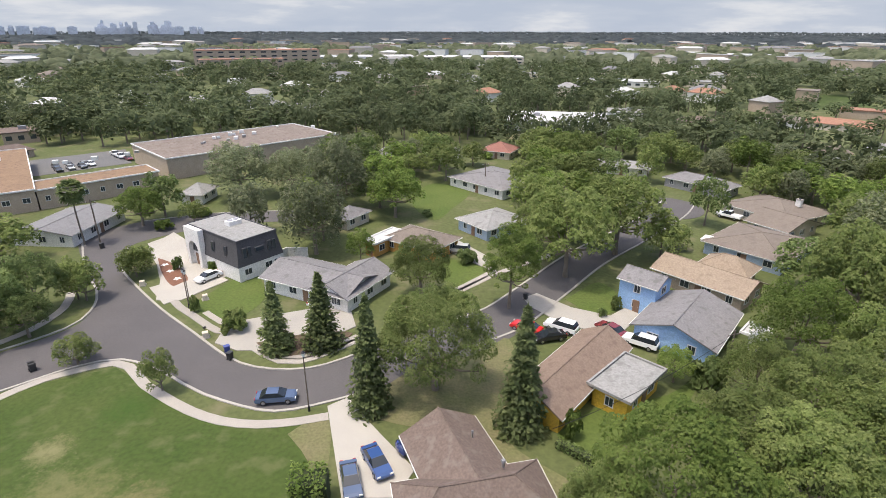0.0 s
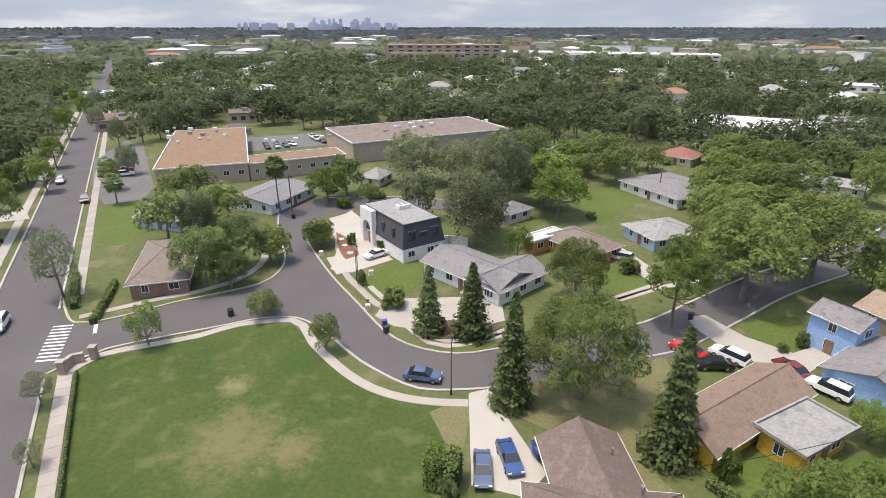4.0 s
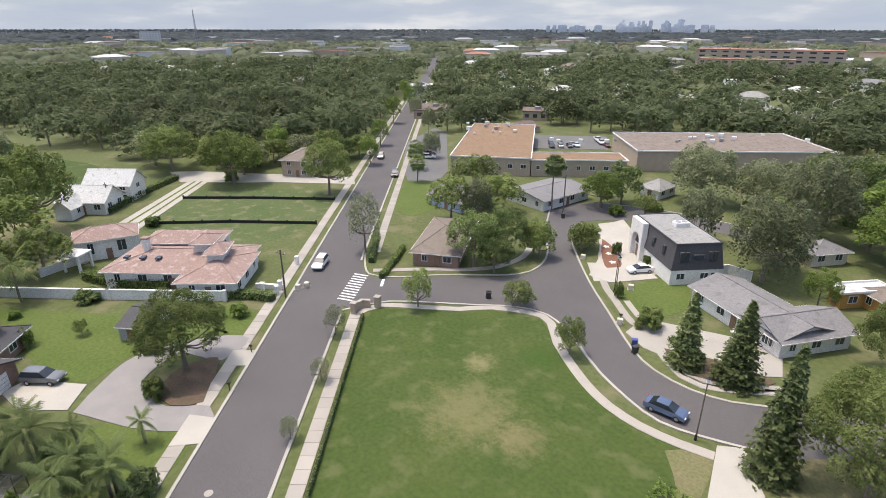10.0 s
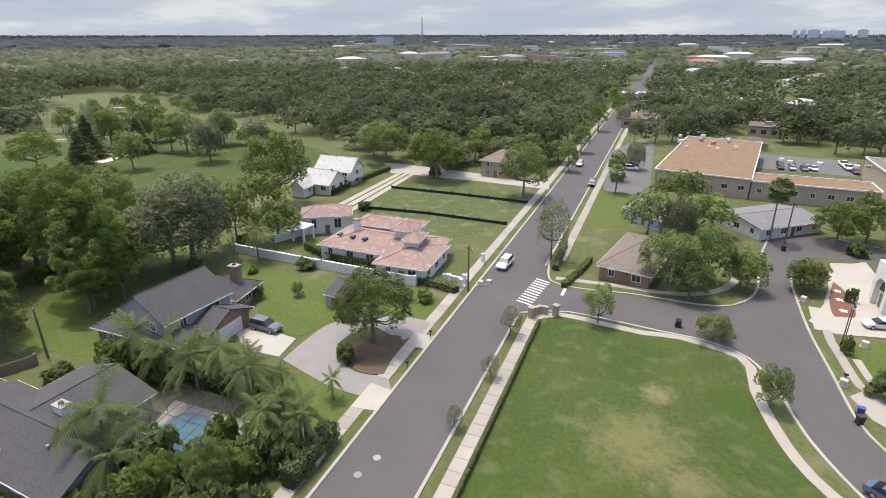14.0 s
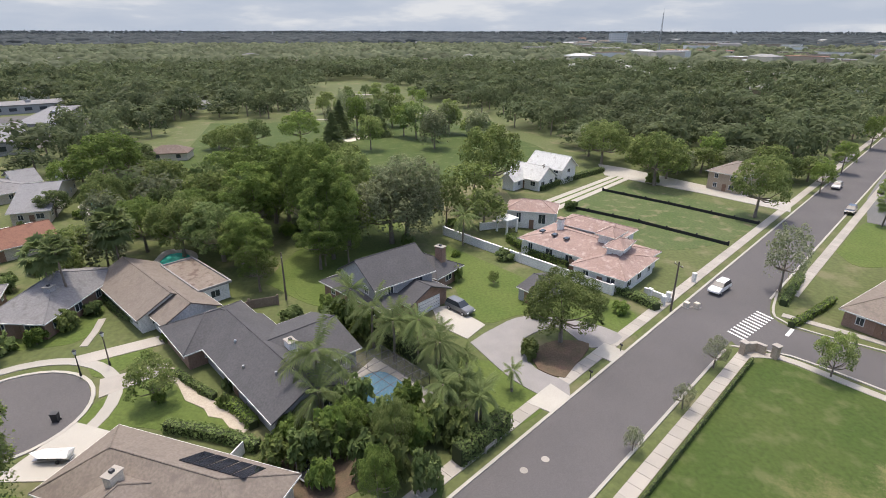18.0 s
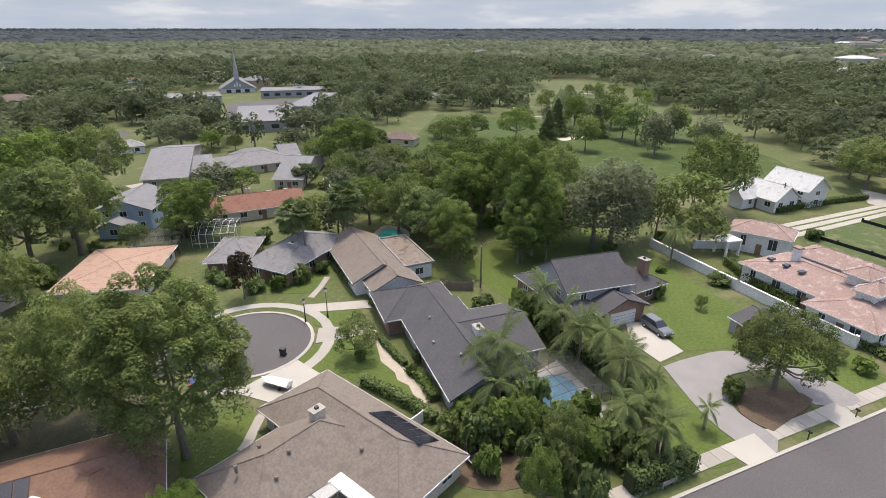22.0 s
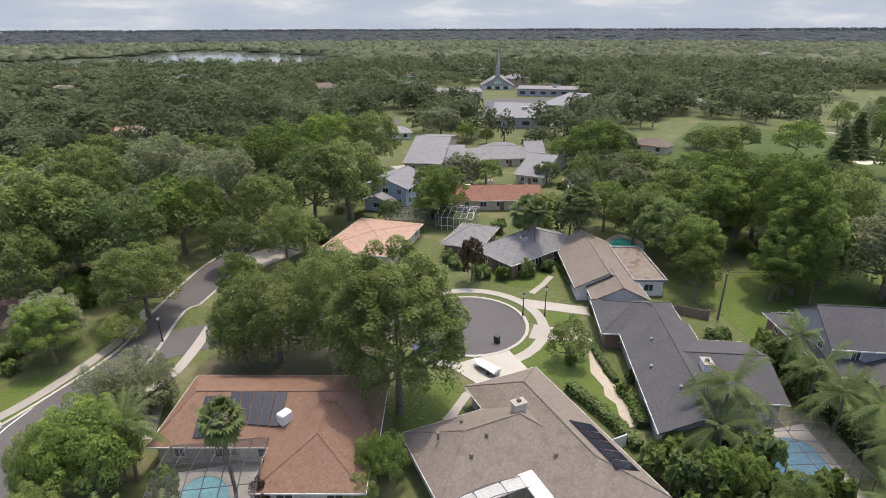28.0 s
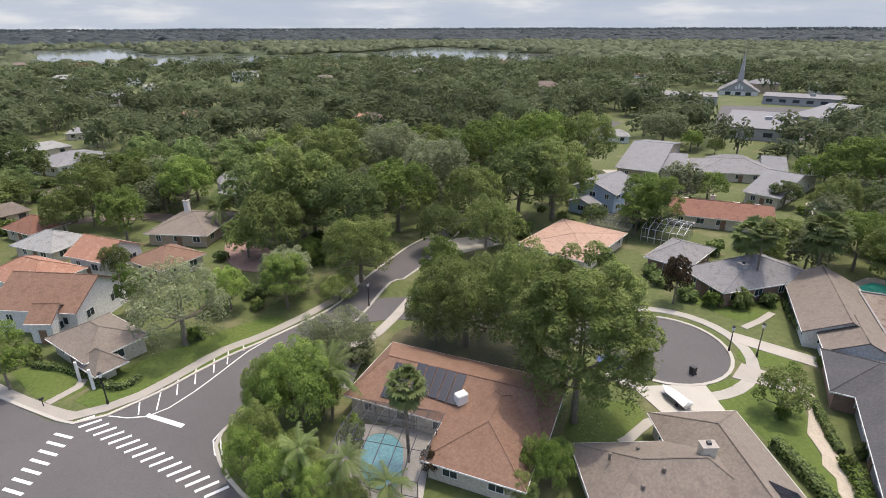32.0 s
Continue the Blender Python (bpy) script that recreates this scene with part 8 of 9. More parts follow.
wall_run("garden_wall", [(-106.6, -4.5), (-92.7, 10.2), (-80.1, 23.9)], 1.7, 0.3, W_WHITE, "long white rendered garden wall of the villa", TRIMW, 14)
wall_run("garden_wall", [(-116.5, 20.1), (-109.8, 3.2)], 1.5, 0.3, W_WHITE, "white rendered terrace wall of the villa", TRIMW, 8)
wall_run("garden_wall", [(-37.9, 85), (-32.6, 94.2), (-28.6, 94.1)], 1.8, 0.2, W_WHITE, "white rendered wall beside the black and white house", TRIMW)
wall_run("entry_wall", [(-63.8, 37.4), (-64.2, 39.1), (-63.3, 40)], 1.3, 0.5, W_TAN, "curved tan stone entry wall at the corner of the lot", CONC)
for p in ((-63.3, 37.1), (-62.6, 40.9)):
    e = empty("gate_pillar", p[0], p[1], 0, 30, "square tan stone pillar with a pale cap", "pillar", "entry pillars")
    one_box("shaft", W_TAN, e, 0, 0, 0.9, 0.8, 0.8, 1.8, 0, 0.03)
    one_box("cap", CONC, e, 0, 0, 1.88, 1.0, 1.0, 0.16, 0, 0.03)
BLACKF = mat("black_silt_fabric", (0.02, 0.022, 0.02), (0.03, 0.03, 0.03), scale=2, fine=8)
wall_run("silt_fence", [(-127.4, 24.1), (-116.4, 38.6), (-103.2, 52.5)], 0.7, 0.08, BLACKF, "low black fabric fence across the terraced lawn", None, 5)
wall_run("silt_fence", [(-142.2, 36.5), (-130.6, 49.9), (-116.4, 64.8)], 0.7, 0.08, BLACKF, "low black fabric fence across the terraced lawn", None, 5)
WOODFENCE = mat("fence_wood", (0.2, 0.15, 0.11), (0.26, 0.2, 0.15), scale=1.5, fine=8)
wall_run("fence_panel", [(-40.6, -22.6), (-42.4, -22.1)], 1.5, 0.1, TRIMW, "short white fence panel beside the hedge")
wall_run("wooden_fence", [(-68, -34.9), (-72.6, -33.1), (-74.3, -29.2)], 1.5, 0.08, WOODFENCE, "weathered wooden yard fence", None, 2.4)
wall_run("low_wall", [(-81.4, 29.5), (-77.8, 32.8)], 0.8, 0.3, W_WHITE, "low white wall at the villa entrance", TRIMW)
for p in ((-79.3, 29.7), (-76.7, 31), (-78.1, 32.2), (-85.7, 39.1)):
    one = empty("gate_pillar", p[0], p[1], 0, 40, "white rendered gate pillar of the villa", "pillar", "villa pillars")
    one_box("shaft", W_WHITE, one, 0, 0, 0.8, 0.55, 0.55, 1.6, 0, 0.03)
    one_box("cap", TRIMW, one, 0, 0, 1.65, 0.7, 0.7, 0.12, 0, 0.02)


def hedge(pts, h, w, m=DARKLEAF, label="clipped dark green hedge", dens=60, leaf=0.2):
    """A clipped hedge: leaf sprays over a box along a line, round a woody core."""
    line = smooth_line(pts, 1.0) if len(pts) > 2 else [Vector(p) for p in pts]
    e = empty("hedge", 0, 0, label=label, category="hedge")
    P, Nn = [], []
    r = np.random.default_rng(int(abs(line[0].x * 10)) + 1)
    for a, b in zip(line, line[1:]):
        d = b - a
        L = d.length
        if L < 0.01:
            continue
        d.normalize()
        s = Vector((-d.y, d.x))
        n = int(L * dens * (h + w * 0.5))
        t = r.random(n) * L
        face = r.random(n)
        hh = r.random(n)
        for i in range(n):
            if face[i] < w / (w + 2 * h):
                off, z, nn = (hh[i] - 0.5) * w, h * (1 + r.normal() * 0.06), (0, 0, 1)
            else:
                sg = 1 if face[i] > 0.5 + w / (w + 2 * h) / 2 else -1
                off, z, nn = sg * w / 2 * (1 + r.normal() * 0.1), hh[i] * h, (s.x * sg, s.y * sg, 0.3)
            p = a + d * t[i] + s * off
            P.append((p.x, p.y, z))
            Nn.append(nn)
    Nn = np.array(Nn, float) + r.normal(size=(len(P), 3)) * 0.45
    o = new("foliage", leaf_mesh("foliage", np.array(P), Nn, leaf, m))
    o.parent = e
    strip("core", [(p.x, p.y) for p in line], -w * 0.36, w * 0.36, h * 0.88, h * 0.9, WOODFLOOR, e, raw=True)
    return e


hedge([st(-71, -12.9), st(-40, -12.9), st(-10, -12.9)], 0.75, 0.32, label="ivy-covered low fence along the vacant lot", dens=44, leaf=0.14)
hedge([st(-10, -12.9), st(18, -12.9), st(42, -12.9)], 0.75, 0.32, label="ivy-covered low fence along the vacant lot", dens=44, leaf=0.14)
hedge([(-47.5, 4.7), (-44.9, 2.5), (-41.8, -0.5)], 2.4, 1.8, label="tall clipped hedge along the footway")
hedge([(-104.1, 8.9), (-99, 11.4), (-95, 14), (-90.2, 18.6)], 1.6, 2.0, BRIGHT, "leafy hedge before the villa", dens=40)
hedge([(-141.4, 19.5), (-152.4, 29.2), (-163.8, 41.3)], 1.4, 1.6, label="clipped hedge beside the striped drive", dens=40)
hedge([(-45.3, -31.8), (-44.6, -27.7), (-43.8, -24.1), (-42.7, -20.7)], 1.3, 1.2, label="clipped hedge behind the taupe-roofed house", dens=50)
hedge([(-50, -27.9), (-48.5, -25.1), (-45.9, -22.4)], 1.1, 1.3, BRIGHT, "rounded shrubs along the ranch house", dens=50)
hedge([(-55.4, -36), (-52.9, -32.4), (-50.7, -28.8)], 0.8, 0.8, label="low clipped shrubs beside the garden path", dens=60)
hedge([(-59.4, -5.7), (-64.3, -10.6), (-69.9, -16.6)], 2.0, 2.0, label="dense screening hedge behind the ranch house", dens=26)
hedge([(-81.8, 24.5), (-77.6, 28.1), (-75, 29.6)], 1.3, 1.6, label="leafy hedge at the villa gate", dens=40)
hedge([(-88, 58.2), (-77.5, 49.7)], 1.1, 1.3, label="leafy shrubs beside the footway", dens=40)
hedge([(-77, -59.7), (-70.2, -52.2), (-66.9, -46.6)], 0.9, 1.2, label="dark shrubs along the house front", dens=50)
hedge([(26, -66.9), (21.3, -62.5), (19.2, -64.1)], 0.7, 0.9, label="low clipped hedge round the gatehouse", dens=50)
hedge([(32.7, -70.9), (29.1, -69.1), (25.9, -66.5)], 0.7, 0.9, label="low clipped hedge round the gatehouse", dens=50)
hedge([(-14.8, 36.5), (-11.5, 36.9)], 3.5, 2.7, BRIGHT, "tall clipped bright green hedge block", dens=46, leaf=0.22)
hedge([(10.4, 44.8), (12.7, 43.1), (14.1, 41.8)], 0.9, 1.0, label="low hedge at the yard's edge", dens=50)
hedge([(-28.1, 66), (-26, 64.6), (-22.9, 64.7)], 0.7, 1.0, BRIGHT, "low shrubs under the conifers", dens=50)
hedge([(-70.7, 47.2), (-75.5, 53.9), (-79.3, 58.5)], 1.0, 1.0, BRIGHT, "leafy shrubs beside the cottage", dens=40)
SHRUB = [tree_meshes("shrub", s, 620, 0.25, m, R=1.3, H=1.6, count=6, shell=0.5, limbs=2) for s, m in ((31, DARKLEAF), (32, BRIGHT), (33, OAK))]


def shrub(spec, k=0):
    x, y, H = spec[:3]
    R = spec[3] if len(spec) > 3 else H * 0.7
    tm, cm, r0, h0 = SHRUB[k % 3]
    e = new("shrub")
    e.matrix_basis = pose(x, y, -0.25 * H, 0, 0, (x * 53) % 360) @ Matrix.Diagonal((R / r0, R / r0, H * 1.25 / h0, 1))
    tagged(e, "rounded leafy garden shrub on the grass", "shrub", "garden shrubs")
    for nm, me in (("stem", tm), ("foliage", cm)):
        o = new(nm, me)
        o.parent = e


NORTH_SHRUBS = [(-11.9, 34.7, 2.7, 1), (-61.2, -58.3, 2.6, 1.5), (-65, -56.6, 3, 1.7), (-69.7, -55.8, 2.2, 1.5), (-49.8, -34.9, 1.7, 0.9), (-49.3, -27.1, 1.6, 0.7), (-52.3, -28.1, 1.6, 0.7), (12.2, 46.1, 3.6, 1.1), (24.4, 75, 2.2, 0.9), (21.7, 72.7, 1.4, 0.8), (-78.3, 12.8, 2.5, 0.9), (-84.2, -1.4, 2.7, 1.1), (-81, -20.9, 1.3, 0.9), (-74, 23.8, 2, 1.5), (-61.3, 8.7, 2.5, 1.5), (30, 55, 4.6, 2.2), (-63.2, 65.6, 2.3, 0.8), (-65.8, 72.3, 2.4, 1.1), (-50.4, 87.5, 2.6, 1), (-43.6, 86.3, 2.3, 0.8), (-40.1, 71.9, 2.6, 0.8), (-51.2, 97.5, 2.5, 0.9), (35.5, -71.8, 2.1, 1.4)]
SOUTH_SHRUBS = [(33.2, -72.4, 2.5, 1.3), (-7.4, -59.6, 2.5, 1.5), (-44.7, -17.9, 3, 1.8), (-41.9, -13.4, 4.3, 2), (-40.2, -9, 4.8, 1.9), (-38.2, -13, 3.4, 1.4), (-38.4, -6.5, 5.4, 1.9), (-38.2, -3.2, 4.7, 1.6), (-47.5, -6, 5.4, 2.2), (-45.3, -3.1, 4.7, 2.1), (-45.7, -8.4, 4, 2.1), (-43.8, -4.7, 4.6, 2.1), (-44.6, -0.2, 4.1, 1.9), (-47.3, -11.7, 5.9, 2.3), (-67.2, -16.6, 4.7, 2.3), (-64.8, -14.1, 3.9, 2), (-53.3, -1.5, 5.1, 1.8), (-70, -19.8, 4, 2), (-40.8, -18.3, 3.4, 1.6), (-41, -15.5, 4.7, 1.8), (-42.8, -13.2, 5.3, 2.1), (-44.1, -11.3, 4, 1.8), (-36, -36.1, 1.9, 0.8), (-4.1, -44.4, 4, 1.5)]
for i, s in enumerate(NORTH_SHRUBS + SOUTH_SHRUBS):
    shrub(s, i)

# ---- roof details, pools ----
PANEL = plain("solar_panel", (0.012, 0.014, 0.022), rough=0.15, spec=0.6)
POOLW = mat("pool_water", (0.17, 0.37, 0.42), (0.21, 0.42, 0.46), rough=0.05, scale=0.8, fine=4, bump=0.08, spec=0.6)
TEAL = mat("teal_water", (0.06, 0.45, 0.36), (0.08, 0.5, 0.4), rough=0.05, scale=0.8, fine=4, bump=0.08, spec=0.6)
DECK = mat("pool_deck", (0.4, 0.37, 0.33), (0.34, 0.315, 0.29), scale=0.6, fine=6, bump=0.05)


# undergrowth of the yards between the houses
yr = random.Random(33)
done = 0
for i in range(2600):
    a = radians(yr.uniform(95, 205) if i % 4 else yr.uniform(-40, 95))
    d = math.sqrt(yr.uniform(70 ** 2, 190 ** 2))
    x, y = -math.sin(a) * d, math.cos(a) * d
    R = yr.uniform(0.9, 2.3)
    if done >= 170 or not free(x, y, R * 0.3, False):
        continue
    shrub((x, y, R * yr.uniform(0.9, 1.5), R), yr.randrange(3))
    done += 1

def solar_array(house_, pts, n, lift=0.12):
    """Panels side by side in the quad whose four corners lie on a roof slope."""
    a, b, c, d = [Vector(p) for p in pts]
    up = (b - a).cross(d - a).normalized()
    if up.z < 0:
        up = -up
    for k in range(n):
        t0, t1 = k / n + 0.01, (k + 1) / n - 0.01
        q = [a.lerp(b, t0), a.lerp(b, t1), d.lerp(c, t1), d.lerp(c, t0)]
        V = [tuple(p + up * lift) for p in q] + [tuple(p + up * (lift - 0.06)) for p in q]
        mesh_ob("solar_panel", V, [(0, 1, 2, 3), (7, 6, 5, 4)] + [(i, i + 4, (i + 1) % 4 + 4, (i + 1) % 4) for i in range(4)], PANEL, house_)


def pool(pts, label, m=POOLW, rim=True):
    e = empty("swimming_pool", 0, 0, label=label, category="pool")
    P = smooth_line(list(pts) + [pts[0]], 0.6)[:-1]
    n = len(P)
    c = sum(P, Vector((0, 0))) / n
    mesh_ob("water", [(p.x, p.y, 0.14) for p in P], [tuple(range(n))], m, e)
    V = []
    for p in P:
        o = p + (p - c).normalized() * 0.4
        V += [(p.x, p.y, 0.2), (o.x, o.y, 0.2), (o.x, o.y, 0.0), (p.x, p.y, 0.0)]
    F = [(4 * i + k, 4 * i + (k + 1) % 4, 4 * ((i + 1) % n) + (k + 1) % 4, 4 * ((i + 1) % n) + k) for i in range(n) for k in (0, 1, 3)]
    mesh_ob("coping", V, F, CONCW, e)
    return e


SCREEN = bpy.data.materials.new("insect_screen")
SCREEN.use_nodes = True
_n = SCREEN.node_tree
_t = _n.nodes.new("ShaderNodeBsdfTransparent")
_m = _n.nodes.new("ShaderNodeMixShader")
_m.inputs[0].default_value = 0.28
_n.nodes["Principled BSDF"].inputs["Base Color"].default_value = (0.05, 0.05, 0.052, 1)
_n.links.new(_t.outputs[0], _m.inputs[1])
_n.links.new(_n.nodes["Principled BSDF"].outputs[0], _m.inputs[2])
_n.links.new(_m.outputs[0], _n.nodes["Material Output"].inputs["Surface"])


def screen_room(cx, cy, ang, L, W, h=2.9, rise=0.8, nx=6, ny=3, label="screened pool enclosure with a bronze frame", frame=None):
    """A screened pool cage: bars of a frame and fine mesh between them."""
    e = empty("pool_enclosure", cx, cy, 0, ang, label, "enclosure")
    fm = frame or TRIMD

    def top(y):
        return h + rise * (1 - abs(y) / (W / 2))
    def bar(a, b):
        bm = bmesh.new()
        tube(bm, a, b, 0.045, 0.045, 4)
        part("frame_bar", bm, fm, e)
    for i in range(nx + 1):
        x = -L / 2 + L * i / nx
        bar((x, -W / 2, 0.1), (x, -W / 2, h))
        bar((x, W / 2, 0.1), (x, W / 2, h))
        bar((x, -W / 2, h), (x, 0, h + rise))
        bar((x, 0, h + rise), (x, W / 2, h))
    for j in range(ny + 1):
        y = -W / 2 + W * j / ny
        bar((-L / 2, y, top(y)), (L / 2, y, top(y)))
        for x in (-L / 2, L / 2):
            bar((x, y, 0.1), (x, y, top(y)))
    bar((-L / 2, -W / 2, 1.1), (L / 2, -W / 2, 1.1))
    bar((-L / 2, W / 2, 1.1), (L / 2, W / 2, 1.1))
    a, b = L / 2, W / 2
    V = [(-a, -b, h), (a, -b, h), (a, 0, h + rise), (-a, 0, h + rise), (a, b, h), (-a, b, h), (-a, -b, 0.1), (a, -b, 0.1), (a, b, 0.1), (-a, b, 0.1)]
    F = [(0, 1, 2, 3), (3, 2, 4, 5), (6, 7, 1, 0), (9, 8, 4, 5)]
    s = mesh_ob("screen", V, F, SCREEN, e)
    return e


tagged(patch("pool_deck", [(-3.7, -48.6), (-12.6, -44.2), (-8.6, -34.8), (-0.7, -40.1)], 0.12, DECK, smooth=False), "pale concrete pool deck under the screen", "deck", kind="structure")
pool([(-4.7, -43.6), (-5.9, -45.5), (-7.9, -45.2), (-8.8, -43.2), (-8.2, -40.2), (-6.8, -37.8), (-5, -38.6), (-4.3, -41)], "kidney-shaped pool with turquoise water")
screen_room(-7.1, -41.8, 148.3, 9.2, 9.6, label="dark-framed screen cage over the kidney pool")
tagged(patch("pool_deck", [(-53.7, -14.8), (-60, -11.7), (-53, -3.5), (-48.3, -6), (-48.1, -10)], 0.12, DECK, smooth=False), "pale concrete pool deck under the screen", "deck", kind="structure")
pool([(-53.6, -13.4), (-56, -12.1), (-56.8, -9.8), (-53.4, -6.3), (-51.2, -7.1), (-50.1, -10.5)], "blue swimming pool beneath a screen cage", mat("blue_water", (0.08, 0.2, 0.3), (0.1, 0.24, 0.34), rough=0.05, scale=0.8, fine=4, bump=0.08, spec=0.6))
screen_room(-53.5, -9.6, 48, 8.9, 7, h=2.6, rise=0.3, label="dark-framed screen cage over the blue pool")
pool([(-89.2, -56.4), (-92.8, -56.6), (-93.7, -54.2), (-91.9, -51.8), (-89.1, -52.2), (-87.5, -53.9)], "round teal-green swimming pool", TEAL)
tagged(patch("pool_deck", [(-88.6, -57.7), (-95.3, -58.3), (-95.2, -53), (-90.4, -50), (-85.8, -53.1)], 0.08, DECK), "pale deck round the teal pool", "deck", kind="structure")
pool([(-122.4, -93.1), (-127.1, -94.1), (-125.8, -90.2), (-120.6, -86.8), (-118, -88.2)], "small pale turquoise pool in a white deck")
tagged(patch("pool_deck", [(-121.2, -94.1), (-129.9, -96.9), (-127.3, -88.9), (-118.6, -83.4), (-114.5, -86.8)], 0.08, CONCW), "white deck round the small pool", "deck", kind="structure")
screen_room(-73.7, -84.6, 127.2, 7.9, 8.9, frame=TRIMW, label="white-framed screen cage behind the grey house")
screen_room(-64.9, -90.4, 130.4, 8.3, 9.5, label="black screen cage behind the salmon house")

# solar panels
def slope_quad(M, W, eave, rise, over, x0, x1, y0, y1):
    w = W - 2 * over
    pts = []
    for x, y in ((x0, y0), (x1, y0), (x1, y1), (x0, y1)):
        pts.append(M @ Vector((x, y, eave + rise * (1 - abs(y) / (w / 2)))))
    return pts


solar_array(orange, [(-12.6, -50.4, 4.65), (-17.1, -46.4, 4.65), (-14.8, -43.6, 3.31), (-10.8, -47.5, 3.38)], 5, 0.2)
solar_array(orange, [(-10.3, -51.6, 4.39), (-12, -50.2, 4.43), (-10.7, -48.3, 3.60), (-9, -49.8, 3.57)], 2, 0.2)
solar_array(orange, [(-8.8, -49.7, 3.49), (-10.5, -48.2, 3.51), (-9.4, -46.7, 2.83), (-7.7, -48.1, 2.81)], 1, 0.2)
hx, hy, hz = (-15.5, -43.9, 3.55)
one_box("water_heater", TRIMW, orange, hx, hy, hz + 0.45, 1.3, 1.0, 1.3, 15, 0.12, "white boxy rooftop heater")
solar_array(taupe, slope_quad(tms[0], 9.4, 2.7, 2.2, 0.6, 0.6, 7.6, 1.0, 3.9), 5, 0.12)
for x, y in ((-3.4, -2.2), (-1.2, -1.0), (-5.4, 0.8), (-2.2, 2.4)):
    vent(taupe, tms[1], x, y, 2.75 + 2.25 * (1 - abs(y) / 4.2), 0.22, R_TAUPE)
vent(taupe, tms[0], 3.5, -2.4, 3.7, 0.24, R_TAUPE)
chimney(taupe, tms[1], 3.4, 0.9, 5.5, 1.3, 0.9, W_CREAM)
# white edge of the patio and its screen in the nook of the house
one_box("patio_roof", TRIMW, taupe, *(tms[0] @ Vector((4.2, -5.35, 2.5))), 12.6, 1.5, 0.14, 74.5, 0.02, "white flat patio roof edge")
one_box("patio_roof", TRIMW, taupe, *(tms[1] @ Vector((-3.6, -5.45, 2.46))), 7.6, 1.4, 0.14, 164.5, 0.02, "white flat patio roof edge")
screen_room(-24.6, -21.4, 74.5, 8.4, 8.0, h=2.5, rise=0.5, label="dark-framed screen cage in the nook of the taupe-roofed house")
chimney(ranch, rms[0], 1.6, 2.6, 5.0, 1.5, 1.0, W_WHITE)
for x, y in ((-4, -2), (1, -3.2), (6, -1.5)):
    vent(ranch, rms[0], x, y, 2.85 + 2.3 * (1 - abs(y) / 4.3), 0.2)

# striped awning of the ranch house, covered motorcycle on the drive
bm = bmesh.new()
for k in range(9):
    box(bm, -4.3 + k * 1.08, 0, 0.012 * (k % 2), 1.06, 2.1, 0.08)
aw = part("awning", bm, TRIMW, None)
aw.matrix_basis = pose(50.9, 97.1, 2.62, 12, 0, -49)
tagged(aw, "long white ribbed metal awning on the ranch house", "awning")
bm = bmesh.new()
bmesh.ops.create_uvsphere(bm, u_segments=14, v_segments=8, radius=1, matrix=Matrix.Diagonal((1.15, 0.48, 0.62, 1)))
for v in bm.verts:
    v.co.z = max(v.co.z, -0.55) + 0.12 * math.sin(v.co.x * 3.1)
mc_ = part("covered_motorcycle", bm, PAINTS["navy"], None)
mc_.matrix_basis = pose(-5.6, 43.2, 0.72, 0, 0, -62)
tagged(mc_, "motorcycle under a dark blue cover on the driveway", "motorcycle")

# covered boat
def boat():
    a, b = Vector((-40.2, -42.4)), Vector((-40.6, -38.9))
    e = empty("boat", *(a.lerp(b, 0.5)), 0.1, math.degrees(math.atan2(a.y - b.y, a.x - b.x)), "boat under a taut white cover on its trailer", "boat")
    e.scale = (0.68, 0.68, 0.68)
    V = [(3.2, 0, 1.5), (1.5, 1.0, 1.3), (-2.6, 1.15, 1.2), (-2.6, -1.15, 1.2), (1.5, -1.0, 1.3), (0, 0, 1.9), (-2.4, 0, 1.7)]
    mesh_ob("cover", V, [(0, 1, 5), (0, 5, 4), (1, 2, 6, 5), (4, 5, 6, 3), (2, 3, 6)], TRIMW, e)
    V = [(3.1, 0, 1.45), (1.5, 0.98, 1.28), (-2.58, 1.12, 1.18), (-2.58, -1.12, 1.18), (1.5, -0.98, 1.28), (2.4, 0, 0.6), (-2.5, 0.5, 0.5), (-2.5, -0.5, 0.5)]
    mesh_ob("hull", V, [(0, 5, 6, 2, 1), (0, 4, 3, 7, 5), (2, 6, 7, 3), (5, 7, 6)], W_WHITE, e)
    one_box("trailer", METAL, e, 0, 0, 0.42, 5.4, 1.2, 0.12)
    for y in (-0.85, 0.85):
        bm = bmesh.new()
        tube(bm, (-1, y - 0.1, 0.3), (-1, y + 0.1, 0.3), 0.3, 0.3, 12)
        part("wheel", bm, TYRE, e)


boat()


def trampoline():
    x, y = (-39.7, -14.1)
    e = empty("trampoline", x, y, 0, 0, "round black trampoline with net poles in the yard", "trampoline")
    bm = bmesh.new()
    bmesh.ops.create_cone(bm, cap_ends=True, segments=24, radius1=1.5, radius2=1.5, depth=0.05, matrix=Matrix.Translation((0, 0, 0.75)))
    part("mat", bm, BLACKM, e)
    bm = bmesh.new()
    for k in range(24):
        a, b = k * 0.2618, (k + 1) * 0.2618
        tube(bm, (1.6 * math.cos(a), 1.6 * math.sin(a), 0.78), (1.6 * math.cos(b), 1.6 * math.sin(b), 0.78), 0.08, 0.08, 6)
    part("rim_pad", bm, METAL, e)
    for k in range(6):
        bm = bmesh.new()
        tube(bm, (1.65 * math.cos(k * 1.047), 1.65 * math.sin(k * 1.047), 0), (1.65 * math.cos(k * 1.047), 1.65 * math.sin(k * 1.047), 2.4), 0.035, 0.035, 6)
        part("net_pole", bm, METAL, e)


